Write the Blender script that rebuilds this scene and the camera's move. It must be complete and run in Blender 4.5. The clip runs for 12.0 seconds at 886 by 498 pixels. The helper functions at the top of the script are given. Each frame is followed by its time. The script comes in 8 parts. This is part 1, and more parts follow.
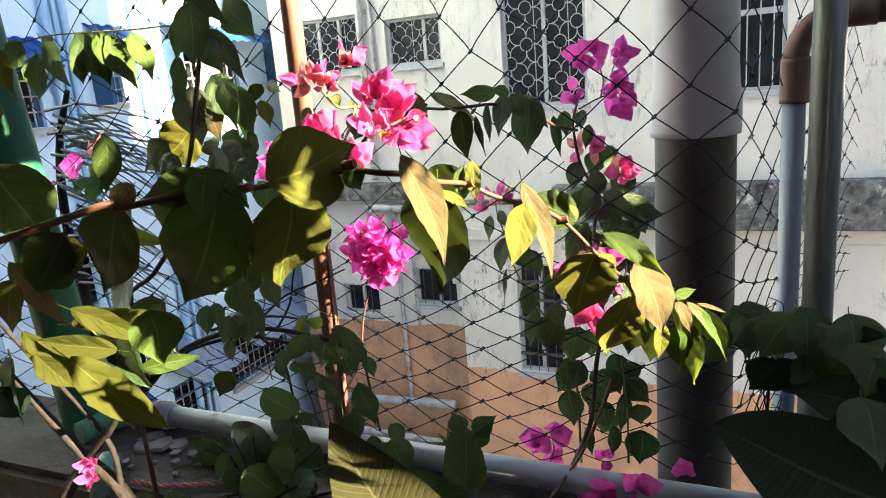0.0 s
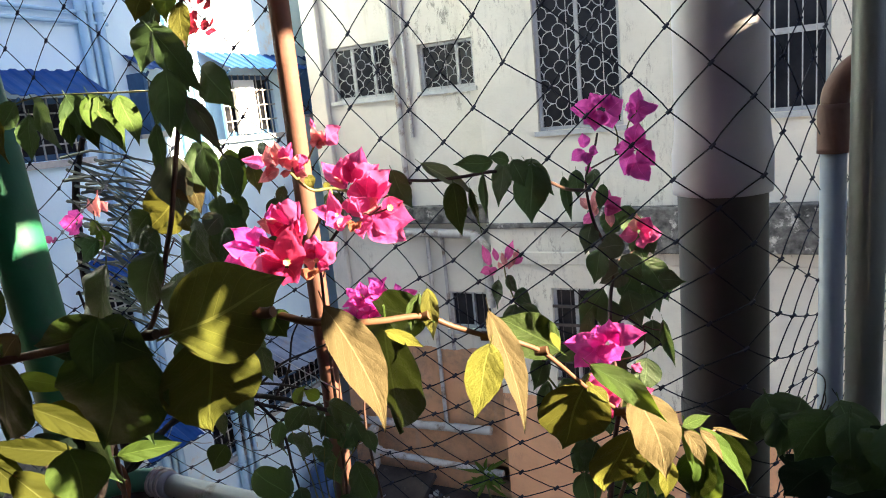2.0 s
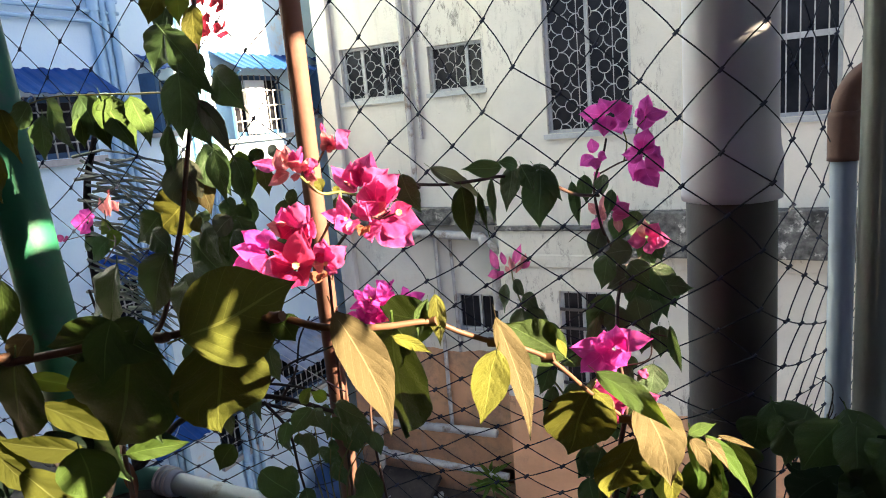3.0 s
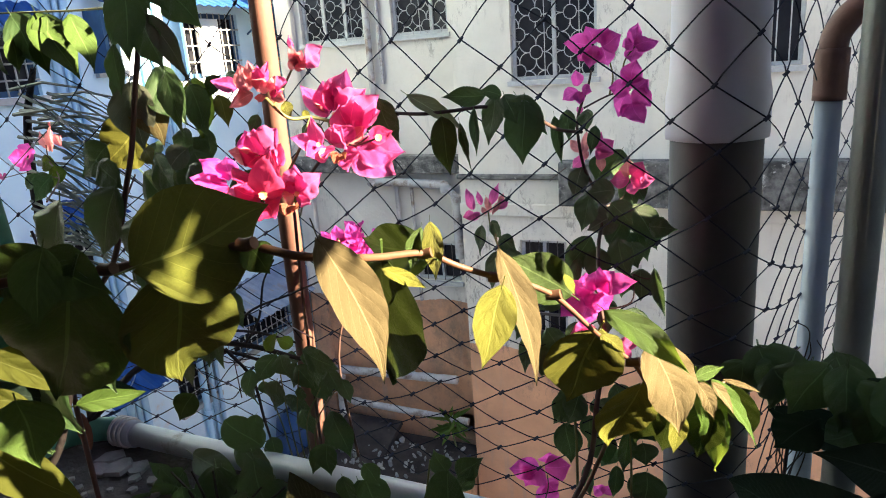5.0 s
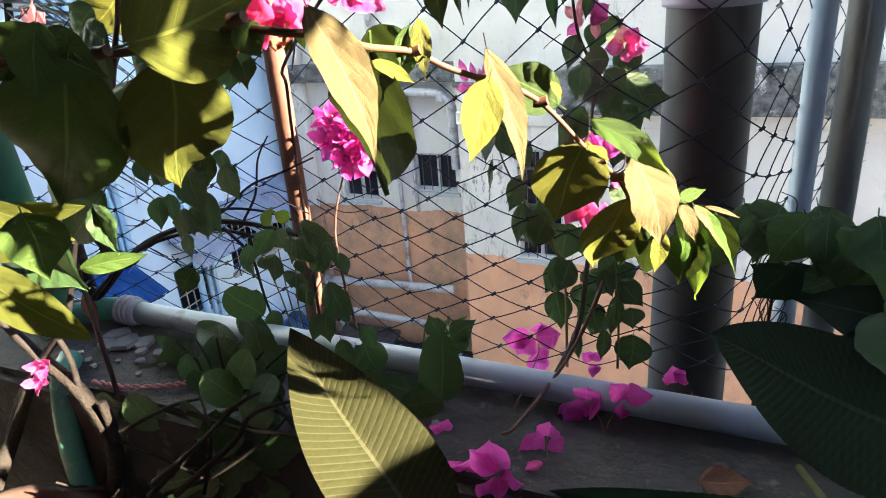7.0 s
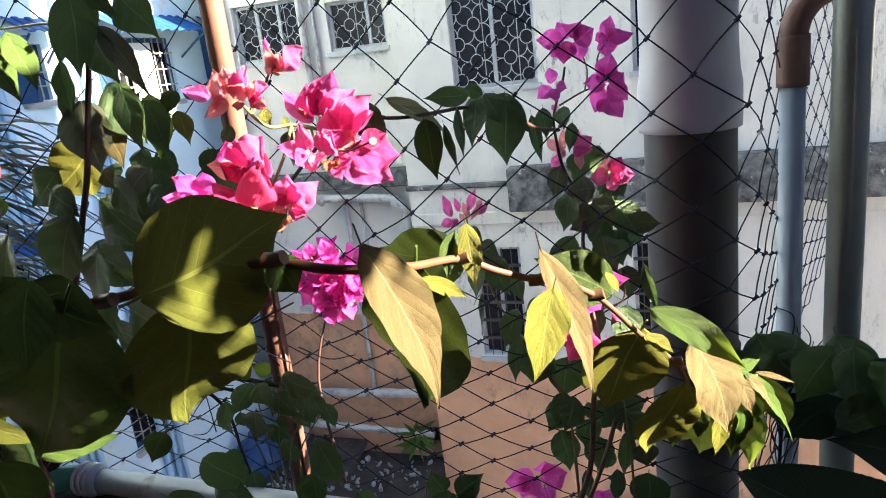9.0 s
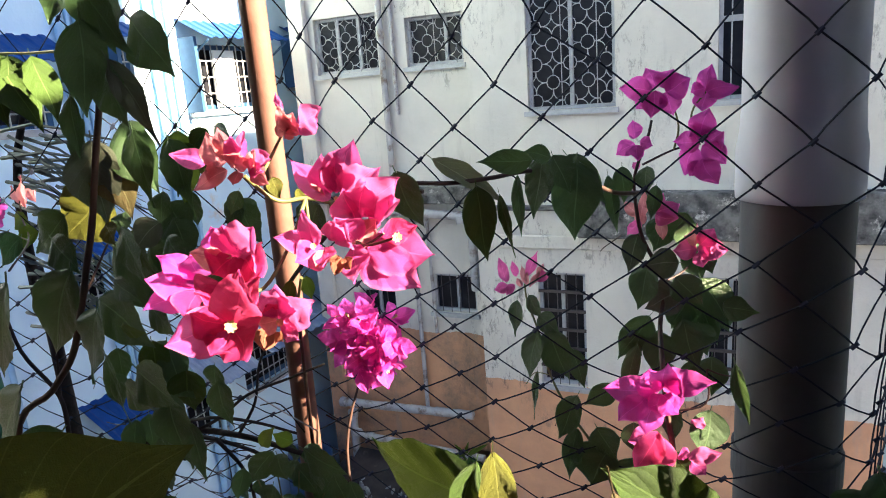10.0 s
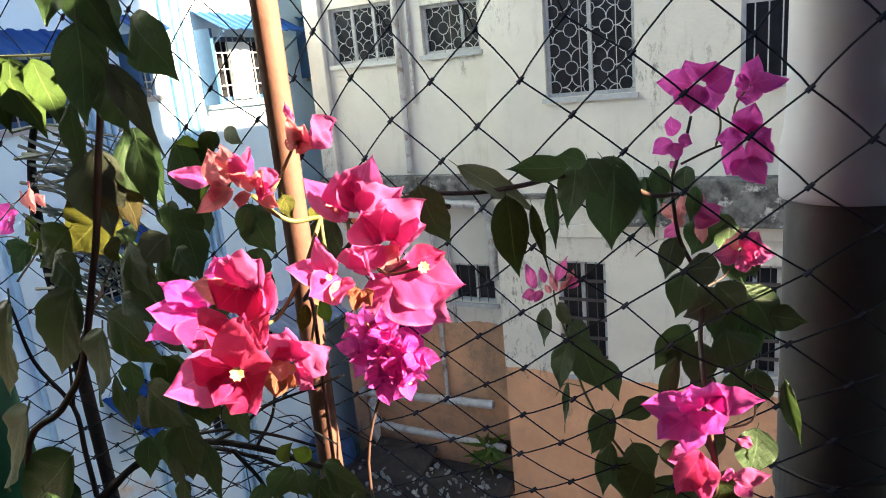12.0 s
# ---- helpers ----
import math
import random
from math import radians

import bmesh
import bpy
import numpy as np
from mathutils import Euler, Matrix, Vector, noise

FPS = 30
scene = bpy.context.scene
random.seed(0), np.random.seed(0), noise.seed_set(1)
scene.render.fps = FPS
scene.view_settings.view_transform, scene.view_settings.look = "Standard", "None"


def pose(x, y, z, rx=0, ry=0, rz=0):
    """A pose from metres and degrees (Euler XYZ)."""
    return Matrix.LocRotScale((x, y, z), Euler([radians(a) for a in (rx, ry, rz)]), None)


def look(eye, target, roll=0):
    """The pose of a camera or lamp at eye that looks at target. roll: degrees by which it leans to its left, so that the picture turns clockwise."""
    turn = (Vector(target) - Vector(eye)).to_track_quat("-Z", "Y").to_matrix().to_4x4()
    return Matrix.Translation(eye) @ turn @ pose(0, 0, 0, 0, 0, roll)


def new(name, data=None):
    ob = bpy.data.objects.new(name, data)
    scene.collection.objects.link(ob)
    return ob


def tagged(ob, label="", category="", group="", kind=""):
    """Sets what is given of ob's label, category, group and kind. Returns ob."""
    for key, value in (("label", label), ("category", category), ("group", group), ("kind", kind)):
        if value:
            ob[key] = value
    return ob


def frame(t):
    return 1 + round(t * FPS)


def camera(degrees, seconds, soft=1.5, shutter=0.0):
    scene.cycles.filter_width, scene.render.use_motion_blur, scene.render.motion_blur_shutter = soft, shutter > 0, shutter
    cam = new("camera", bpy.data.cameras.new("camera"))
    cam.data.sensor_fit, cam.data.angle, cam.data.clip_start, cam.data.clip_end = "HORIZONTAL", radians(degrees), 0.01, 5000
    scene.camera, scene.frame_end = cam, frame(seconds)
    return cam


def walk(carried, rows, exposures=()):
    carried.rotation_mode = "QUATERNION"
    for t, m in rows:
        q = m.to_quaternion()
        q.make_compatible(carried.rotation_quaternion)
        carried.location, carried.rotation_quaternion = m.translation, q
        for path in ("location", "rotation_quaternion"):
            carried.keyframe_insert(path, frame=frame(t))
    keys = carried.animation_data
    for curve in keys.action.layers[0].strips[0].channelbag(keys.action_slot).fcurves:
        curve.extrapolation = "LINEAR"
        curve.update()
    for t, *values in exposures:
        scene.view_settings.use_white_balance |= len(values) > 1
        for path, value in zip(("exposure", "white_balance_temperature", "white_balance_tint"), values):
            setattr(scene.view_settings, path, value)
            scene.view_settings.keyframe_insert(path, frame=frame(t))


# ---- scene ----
cam = camera(66.1, 12.0, 1.0)
PATH = [
    (0, (0.515, 0.307, 1.692), (-0.276, 2.088, 1.24), -4.7),
    (0.5, (0.509, 0.361, 1.709), (-0.229, 2.164, 1.259), -6.4),
    (1, (0.525, 0.38, 1.724), (-0.338, 2.142, 1.334), -5.1),
    (1.5, (0.528, 0.396, 1.735), (-0.354, 2.148, 1.345), -5.7),
    (2, (0.529, 0.397, 1.736), (-0.364, 2.144, 1.346), -5.6),
    (2.5, (0.532, 0.396, 1.738), (-0.397, 2.125, 1.357), -5.5),
    (2.7, (0.532, 0.395, 1.739), (-0.395, 2.126, 1.359), -5.3),
    (4.3, (0.506, 0.399, 1.735), (-0.33, 2.167, 1.317), -5.1),
    (4.5, (0.504, 0.41, 1.733), (-0.336, 2.172, 1.296), -5.1),
    (5, (0.495, 0.425, 1.719), (-0.308, 2.176, 1.183), -4.1),
    (5.5, (0.495, 0.427, 1.693), (-0.304, 2.152, 1.071), -3.6),
    (6, (0.502, 0.416, 1.681), (-0.293, 2.113, 0.982), -4.1),
    (6.5, (0.506, 0.404, 1.671), (-0.26, 2.083, 0.901), -4.5),
    (6.7, (0.507, 0.399, 1.671), (-0.271, 2.073, 0.9), -4.6),
    (8.5, (0.467, 0.419, 1.695), (-0.236, 2.167, 1.023), -5.5),
    (9, (0.45, 0.439, 1.711), (-0.218, 2.252, 1.196), -6.8),
    (9.5, (0.443, 0.51, 1.728), (-0.334, 2.296, 1.272), -5.5),
    (10, (0.426, 0.55, 1.738), (-0.418, 2.304, 1.281), -4.3),
    (10.5, (0.415, 0.568, 1.744), (-0.44, 2.318, 1.291), -5.5),
    (11, (0.413, 0.574, 1.743), (-0.483, 2.295, 1.256), -5.5),
    (11.5, (0.412, 0.574, 1.743), (-0.481, 2.295, 1.251), -5.1),
    (12, (0.404, 0.585, 1.747), (-0.486, 2.308, 1.26), -5.3),
]
walk(cam, [(t, look(eye, target, roll)) for t, eye, target, roll in PATH], [(0.0, 2.82, 5500, 18), (2.5, 2.39, 5500, 22), (5.5, 2.60, 5250, 21), (6.5, 3.14, 5100, 20), (8.5, 3.06, 5200, 18), (9.2, 2.56, 5100, 21), (12.0, 2.38, 5450, 19)])

# ---- world, sun, exposure ----
SUN_ELEV, SUN_AZ = 27.0, -1.0          # degrees; azimuth from +x towards +y
world = bpy.data.worlds.new("sky")
scene.world = world
world.use_nodes = True
wn = world.node_tree
sky = wn.nodes.new("ShaderNodeTexSky")
sky.sky_type, sky.sun_disc = "NISHITA", False
sky.sun_elevation, sky.sun_rotation = radians(SUN_ELEV), radians(90 - SUN_AZ)
wn.links.new(sky.outputs[0], wn.nodes["Background"].inputs[0])
wn.nodes["Background"].inputs[1].default_value = 0.05
sun_way = Vector((math.cos(radians(SUN_AZ)) * math.cos(radians(SUN_ELEV)), math.sin(radians(SUN_AZ)) * math.cos(radians(SUN_ELEV)), math.sin(radians(SUN_ELEV))))
sun = new("sun", bpy.data.lights.new("sun", "SUN"))
sun.data.energy, sun.data.angle, sun.data.color = 11.3, radians(0.53), (1.0, 0.75, 0.38)
sun.matrix_world = look(sun_way * 30, (0, 0, 0))


# ---- materials ----
def nodes_of(name):
    m = bpy.data.materials.new(name)
    m.use_nodes = True
    nt = m.node_tree
    return m, nt, nt.nodes["Principled BSDF"]


def mix_colour(nt, fac, a, b):
    n = nt.nodes.new("ShaderNodeMix")
    n.data_type = "RGBA"
    for sock, v in ((n.inputs[0], fac), (n.inputs[6], a), (n.inputs[7], b)):
        if hasattr(v, "is_linked"):
            nt.links.new(v, sock)
        elif isinstance(v, (int, float)):
            sock.default_value = v
        else:
            sock.default_value = (*v, 1)
    return n.outputs[2]


def noise_of(nt, scale, lo=0.4, hi=0.6, detail=6.0, coords="Object", stretch=None, rough=0.6):
    tc = nt.nodes.new("ShaderNodeTexCoord")
    src = tc.outputs[coords]
    if stretch:
        mp = nt.nodes.new("ShaderNodeMapping")
        mp.inputs["Scale"].default_value = stretch
        nt.links.new(src, mp.inputs[0])
        src = mp.outputs[0]
    n = nt.nodes.new("ShaderNodeTexNoise")
    n.inputs["Scale"].default_value, n.inputs["Detail"].default_value, n.inputs["Roughness"].default_value = scale, detail, rough
    nt.links.new(src, n.inputs["Vector"])
    r = nt.nodes.new("ShaderNodeMapRange")
    r.inputs[1].default_value, r.inputs[2].default_value = lo, hi
    nt.links.new(n.outputs[0], r.inputs[0])
    return r.outputs[0]


def math_node(nt, op, a, b=0.0, c=0.0):
    n = nt.nodes.new("ShaderNodeMath")
    n.operation = op
    for sock, v in zip(n.inputs, (a, b, c)):
        if hasattr(v, "is_linked"):
            nt.links.new(v, sock)
        else:
            sock.default_value = v
    return n.outputs[0]


def bump(nt, bsdf, height, strength, distance):
    b = nt.nodes.new("ShaderNodeBump")
    b.inputs["Strength"].default_value, b.inputs["Distance"].default_value = strength, distance
    nt.links.new(height, b.inputs["Height"])
    nt.links.new(b.outputs[0], bsdf.inputs["Normal"])


def surface(name, base, second, scale=8.0, rough=0.6, metal=0.0, stain=None, stain_scale=2.0, stain_lo=0.55, stain_hi=0.7, stretch=None, relief=0.15, depth=0.003, fine=60.0, spec=0.4):
    """A worn surface: two tones, a stain of its own shape, and a fine grain in relief."""
    m, nt, p = nodes_of(name)
    col = mix_colour(nt, noise_of(nt, scale, 0.35, 0.65), base, second)
    if stain:
        col = mix_colour(nt, noise_of(nt, stain_scale, stain_lo, stain_hi, 9.0, stretch=stretch, rough=0.7), col, stain)
    nt.links.new(col, p.inputs["Base Color"])
    p.inputs["Roughness"].default_value, p.inputs["Metallic"].default_value = rough, metal
    p.inputs["Specular IOR Level"].default_value = spec
    bump(nt, p, noise_of(nt, fine, 0.3, 0.7), relief, depth)
    return m


def two_tone_plaster(name, upper, lower, line, dirt, worn_low=0.15):
    """Old lime plaster, painted in two colours that meet at the height line."""
    m, nt, p = nodes_of(name)
    tc = nt.nodes.new("ShaderNodeTexCoord")
    xyz = nt.nodes.new("ShaderNodeSeparateXYZ")
    nt.links.new(tc.outputs["Object"], xyz.inputs[0])
    wob = math_node(nt, "MULTIPLY_ADD", noise_of(nt, 3.0, 0.3, 0.7), 0.06, line - 0.03)
    low = math_node(nt, "LESS_THAN", xyz.outputs[2], wob)
    up = mix_colour(nt, noise_of(nt, 1.3, 0.35, 0.65), upper, [c * 0.86 for c in upper])
    dn = mix_colour(nt, noise_of(nt, 1.7, 0.35, 0.65), lower, [c * 0.8 for c in lower])
    col = mix_colour(nt, low, up, dn)
    streak = noise_of(nt, 3.0, 0.56, 0.78, 9.0, stretch=(2.2, 2.2, 0.35), rough=0.65)
    col = mix_colour(nt, math_node(nt, "MULTIPLY", streak, 0.55), col, dirt)
    damp = math_node(nt, "MULTIPLY", noise_of(nt, 0.7, 0.50, 0.62, 3.0), noise_of(nt, 10.0, 0.52, 0.60, 9.0, stretch=(1.3, 1.3, 0.5), rough=0.8))
    col = mix_colour(nt, math_node(nt, "MULTIPLY", damp, 0.75), col, [c * 0.30 for c in dirt])
    worn = math_node(nt, "MULTIPLY", low, noise_of(nt, 2.2, 0.44, 0.60, 9.0, rough=0.78))
    col = mix_colour(nt, math_node(nt, "MULTIPLY", worn, worn_low), col, (0.23, 0.165, 0.11))
    flake = noise_of(nt, 9.0, 0.66, 0.70, 8.0, rough=0.75)
    col = mix_colour(nt, math_node(nt, "MULTIPLY", flake, 0.6), col, [c * 0.7 for c in dirt])
    nt.links.new(col, p.inputs["Base Color"])
    p.inputs["Roughness"].default_value = 0.9
    bump(nt, p, noise_of(nt, 25.0, 0.3, 0.7), 0.3, 0.01)
    return m


def leaf_material(name, green, deep, through_light, veins=7.0, rough=0.42, spec=0.45, glow=0.4, rib_width=0.07, rib_tone=0.16, relief=0.6, edge=0.0, slope=0.75):
    """A leaf blade: pale midrib and side veins, blotches, and light passing through."""
    m, nt, p = nodes_of(name)
    uv = nt.nodes.new("ShaderNodeUVMap")
    sep = nt.nodes.new("ShaderNodeSeparateXYZ")
    nt.links.new(uv.outputs[0], sep.inputs[0])
    off = math_node(nt, "ABSOLUTE", math_node(nt, "SUBTRACT", sep.outputs[0], 0.5))
    rib = math_node(nt, "LESS_THAN", off, 0.016)
    ph = math_node(nt, "SUBTRACT", sep.outputs[1], math_node(nt, "MULTIPLY", off, slope))
    wave = math_node(nt, "ABSOLUTE", math_node(nt, "SINE", math_node(nt, "MULTIPLY", ph, veins * math.pi)))
    line = math_node(nt, "LESS_THAN", wave, rib_width)
    info = nt.nodes.new("ShaderNodeObjectInfo")
    col = mix_colour(nt, noise_of(nt, 45.0, 0.35, 0.65), green, deep)
    col = mix_colour(nt, math_node(nt, "MULTIPLY", info.outputs["Random"], 0.45), col, [c * 0.55 for c in green])
    pale = [min(1, c * 1.7 + 0.02) for c in green]
    col = mix_colour(nt, math_node(nt, "MULTIPLY", line, rib_tone), col, pale)
    col = mix_colour(nt, math_node(nt, "MULTIPLY", rib, 0.7), col, pale)
    if edge:
        rim = math_node(nt, "GREATER_THAN", math_node(nt, "ADD", off, math_node(nt, "MULTIPLY", noise_of(nt, 120.0, 0.3, 0.7), 0.10)), 0.48)
        col = mix_colour(nt, math_node(nt, "MULTIPLY", rim, edge), col, [min(1, c * 1.1 + 0.16) for c in green])
    nt.links.new(col, p.inputs["Base Color"])
    p.inputs["Roughness"].default_value, p.inputs["Specular IOR Level"].default_value = rough, spec
    h = math_node(nt, "ADD", math_node(nt, "MULTIPLY", wave, 0.22), math_node(nt, "MULTIPLY", noise_of(nt, 160.0, 0.3, 0.7), 0.25))
    bump(nt, p, h, relief, 0.002)
    tr = nt.nodes.new("ShaderNodeBsdfTranslucent")
    tr.inputs[0].default_value = (*through_light, 1)
    mx = nt.nodes.new("ShaderNodeMixShader")
    mx.inputs[0].default_value = glow
    nt.links.new(p.outputs[0], mx.inputs[1])
    nt.links.new(tr.outputs[0], mx.inputs[2])
    nt.links.new(mx.outputs[0], nt.nodes["Material Output"].inputs[0])
    return m


M = {
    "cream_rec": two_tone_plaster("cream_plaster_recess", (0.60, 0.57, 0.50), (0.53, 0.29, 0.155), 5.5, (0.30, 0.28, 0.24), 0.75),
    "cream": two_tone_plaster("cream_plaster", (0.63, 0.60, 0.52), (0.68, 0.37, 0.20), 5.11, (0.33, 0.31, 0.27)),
    "moss": surface("mossy_cement", (0.20, 0.195, 0.18), (0.045, 0.045, 0.042), 9, 0.95, stain=(0.50, 0.48, 0.44), stain_scale=7, stain_lo=0.58, stain_hi=0.66, relief=0.6, depth=0.02, fine=30),
    "blue_wall": surface("pale_blue_plaster", (0.64, 0.80, 0.90), (0.56, 0.74, 0.87), 1.5, 0.9, stain=(0.62, 0.52, 0.42), stain_scale=0.9, stain_lo=0.60, stain_hi=0.68, relief=0.2, depth=0.006, fine=30),
    "white_wall": surface("whitewashed_plaster", (0.80, 0.82, 0.84), (0.72, 0.76, 0.80), 1.5, 0.9, relief=0.2, depth=0.006, fine=30),
    "blue_pipe": surface("blue_painted_pipe", (0.36, 0.55, 0.72), (0.30, 0.48, 0.66), 6, 0.6),
    "blue_tin": surface("blue_corrugated_tin", (0.018, 0.062, 0.22), (0.013, 0.047, 0.17), 5, 0.65, spec=0.1, stain=(0.05, 0.10, 0.22), stain_scale=5, stain_lo=0.62, stain_hi=0.8),
    "old_tin": surface("weathered_blue_tin", (0.28, 0.32, 0.40), (0.18, 0.22, 0.30), 6, 0.6, stain=(0.30, 0.24, 0.20), stain_scale=4),
    "frame": surface("grey_window_paint", (0.42, 0.43, 0.43), (0.34, 0.35, 0.35), 20, 0.6),
    "blue_frame": surface("blue_window_paint", (0.03, 0.085, 0.18), (0.024, 0.07, 0.15), 20, 0.5),
    "grille": surface("white_grille_paint", (0.40, 0.40, 0.39), (0.28, 0.28, 0.27), 30, 0.5),
    "dark_grille": surface("brown_grille_paint", (0.07, 0.06, 0.055), (0.05, 0.042, 0.04), 30, 0.5),
    "glass": surface("dark_window_pane", (0.010, 0.011, 0.014), (0.022, 0.022, 0.026), 3, 0.25, spec=0.15, relief=0.03),
    "curtain": surface("faded_curtain", (0.30, 0.20, 0.14), (0.18, 0.12, 0.09), 6, 0.9),
    "drain": surface("grey_drain_pipe", (0.42, 0.41, 0.40), (0.33, 0.32, 0.31), 8, 0.7, stain=(0.17, 0.13, 0.10), stain_scale=7, stain_lo=0.5, stain_hi=0.65),
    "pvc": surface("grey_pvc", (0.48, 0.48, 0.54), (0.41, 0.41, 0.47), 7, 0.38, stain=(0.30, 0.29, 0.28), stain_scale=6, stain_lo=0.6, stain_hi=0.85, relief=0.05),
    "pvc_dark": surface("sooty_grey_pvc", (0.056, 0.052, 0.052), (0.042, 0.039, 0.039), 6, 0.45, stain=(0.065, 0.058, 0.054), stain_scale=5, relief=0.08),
    "pvc_blue": surface("blue_grey_pvc", (0.27, 0.31, 0.37), (0.22, 0.26, 0.32), 9, 0.4, stain=(0.22, 0.22, 0.22), stain_scale=12, stain_lo=0.62, stain_hi=0.75, relief=0.08),
    "pvc_pale": surface("pale_blue_grey_pvc", (0.40, 0.46, 0.54), (0.34, 0.39, 0.47), 9, 0.4, stain=(0.16, 0.16, 0.16), stain_scale=14, stain_lo=0.62, stain_hi=0.72, relief=0.08),
    "elbow": surface("rusty_brown_fitting", (0.17, 0.085, 0.06), (0.11, 0.055, 0.04), 18, 0.6, stain=(0.24, 0.14, 0.09), stain_scale=14),
    "steel": surface("grey_green_steel", (0.20, 0.22, 0.215), (0.15, 0.165, 0.16), 8, 0.45, metal=0.2, stain=(0.10, 0.10, 0.095), stain_scale=7, stretch=(1, 1, 0.3)),
    "rust": surface("rusty_primer_pole", (0.22, 0.108, 0.078), (0.17, 0.085, 0.062), 25, 0.6, stain=(0.16, 0.09, 0.06), stain_scale=22, stretch=(1, 1, 0.4)),
    "green": surface("green_painted_pipe", (0.015, 0.13, 0.065), (0.012, 0.10, 0.05), 9, 0.6, stain=(0.04, 0.10, 0.07), stain_scale=20),
    "green_pale": surface("worn_green_hose", (0.10, 0.30, 0.22), (0.07, 0.22, 0.17), 20, 0.5, stain=(0.35, 0.38, 0.33), stain_scale=25),
    "cord": surface("blue_black_net_cord", (0.007, 0.010, 0.018), (0.012, 0.017, 0.028), 60, 0.7, spec=0.15),
    "knot": surface("net_knot_cord", (0.012, 0.018, 0.04), (0.02, 0.03, 0.06), 60, 0.7),
    "concrete": surface("old_concrete", (0.085, 0.08, 0.076), (0.05, 0.047, 0.045), 12, 0.95, stain=(0.19, 0.185, 0.175), stain_scale=22, stain_lo=0.6, stain_hi=0.72, relief=0.6, depth=0.006, fine=70),
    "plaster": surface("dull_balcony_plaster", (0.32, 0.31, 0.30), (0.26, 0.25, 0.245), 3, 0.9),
    # plaster darkened so the unseen walls and ceiling bounce little light
    "dull": surface("dark_unseen_plaster", (0.17, 0.16, 0.15), (0.13, 0.125, 0.12), 3, 0.9),
    "ground": surface("alley_ground", (0.13, 0.12, 0.11), (0.08, 0.075, 0.07), 1.0, 0.95, stain=(0.2, 0.18, 0.15), stain_scale=2),
    "grime": surface("sooty_stained_cement", (0.050, 0.040, 0.034), (0.022, 0.019, 0.017), 5, 0.95, stain=(0.15, 0.12, 0.10), stain_scale=6, stain_lo=0.6, stain_hi=0.75, relief=0.5),
    "pot": surface("dark_clay_pot", (0.06, 0.03, 0.022), (0.035, 0.02, 0.016), 16, 0.8),
    "soil": surface("dark_soil", (0.035, 0.026, 0.02), (0.015, 0.012, 0.01), 50, 1.0, relief=0.8, depth=0.01),
    "bark": surface("grey_brown_bark", (0.026, 0.020, 0.016), (0.014, 0.011, 0.009), 50, 0.9, relief=0.6, depth=0.003, fine=140),
    "dark_vine": surface("dark_vine_bark", (0.03, 0.024, 0.022), (0.016, 0.013, 0.012), 60, 0.85, relief=0.5),
    "stem": surface("red_brown_stem", (0.080, 0.036, 0.018), (0.105, 0.052, 0.026), 40, 0.55),
    "green_stem": surface("young_green_stem", (0.16, 0.15, 0.045), (0.12, 0.13, 0.04), 40, 0.55),
    "dark_stem": surface("dark_brown_stem", (0.045, 0.026, 0.02), (0.07, 0.035, 0.024), 40, 0.6),
    "leaf": leaf_material("bougainvillea_leaf", (0.056, 0.098, 0.014), (0.036, 0.070, 0.011), (0.10, 0.14, 0.02), rough=0.5, spec=0.2, glow=0.08, rib_tone=0.3),
    "leaf_dark": leaf_material("dark_leaf", (0.072, 0.132, 0.046), (0.046, 0.090, 0.032), (0.11, 0.19, 0.05), rough=0.36, spec=0.4, glow=0.18, rib_tone=0.3),
    "leaf_pale": leaf_material("pale_leaf_underside", (0.122, 0.098, 0.046), (0.098, 0.080, 0.036), (0.12, 0.09, 0.035), rough=0.75, spec=0.12, glow=0.2, rib_tone=0.35),
    "leaf_grey": leaf_material("dull_grey_green_leaf", (0.135, 0.15, 0.105), (0.10, 0.115, 0.08), (0.10, 0.14, 0.05), rough=0.6, spec=0.25, glow=0.15, rib_tone=0.3),
    "leaf_curl": leaf_material("browning_leaf", (0.12, 0.115, 0.045), (0.10, 0.065, 0.025), (0.16, 0.13, 0.03), rough=0.6, spec=0.15, glow=0.15, rib_tone=0.3),
    "leaf_silver": leaf_material("pale_silvery_leaf", (0.24, 0.26, 0.15), (0.19, 0.21, 0.12), (0.20, 0.24, 0.08), rough=0.5, spec=0.3, glow=0.15, rib_tone=0.3),
    "leaf_fresh": leaf_material("fresh_green_leaf", (0.055, 0.105, 0.014), (0.044, 0.088, 0.012), (0.19, 0.27, 0.025), rough=0.5, spec=0.2, glow=0.35),
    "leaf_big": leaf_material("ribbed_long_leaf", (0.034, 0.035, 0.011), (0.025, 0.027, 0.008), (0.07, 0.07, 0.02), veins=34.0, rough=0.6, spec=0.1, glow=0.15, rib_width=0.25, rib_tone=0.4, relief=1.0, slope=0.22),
    # lit copy of the bougainvillea leaf: sunlight put into a brighter, yellower colour
    "leaf_sun": leaf_material("sunlit_yellow_leaf", (0.125, 0.128, 0.016), (0.098, 0.106, 0.014), (0.18, 0.17, 0.02), rough=0.55, spec=0.15, glow=0.1, rib_tone=0.3),
    # between leaf and its lit copy, for leaves with sun only in slits
    "leaf_mid": leaf_material("part_lit_olive_leaf", (0.094, 0.106, 0.014), (0.070, 0.084, 0.011), (0.13, 0.14, 0.02), rough=0.55, spec=0.15, glow=0.08, rib_tone=0.35, relief=0.9),
    "leaf_lime": leaf_material("long_lime_leaf", (0.044, 0.050, 0.006), (0.036, 0.042, 0.005), (0.09, 0.10, 0.006), rough=0.6, spec=0.08, glow=0.2),
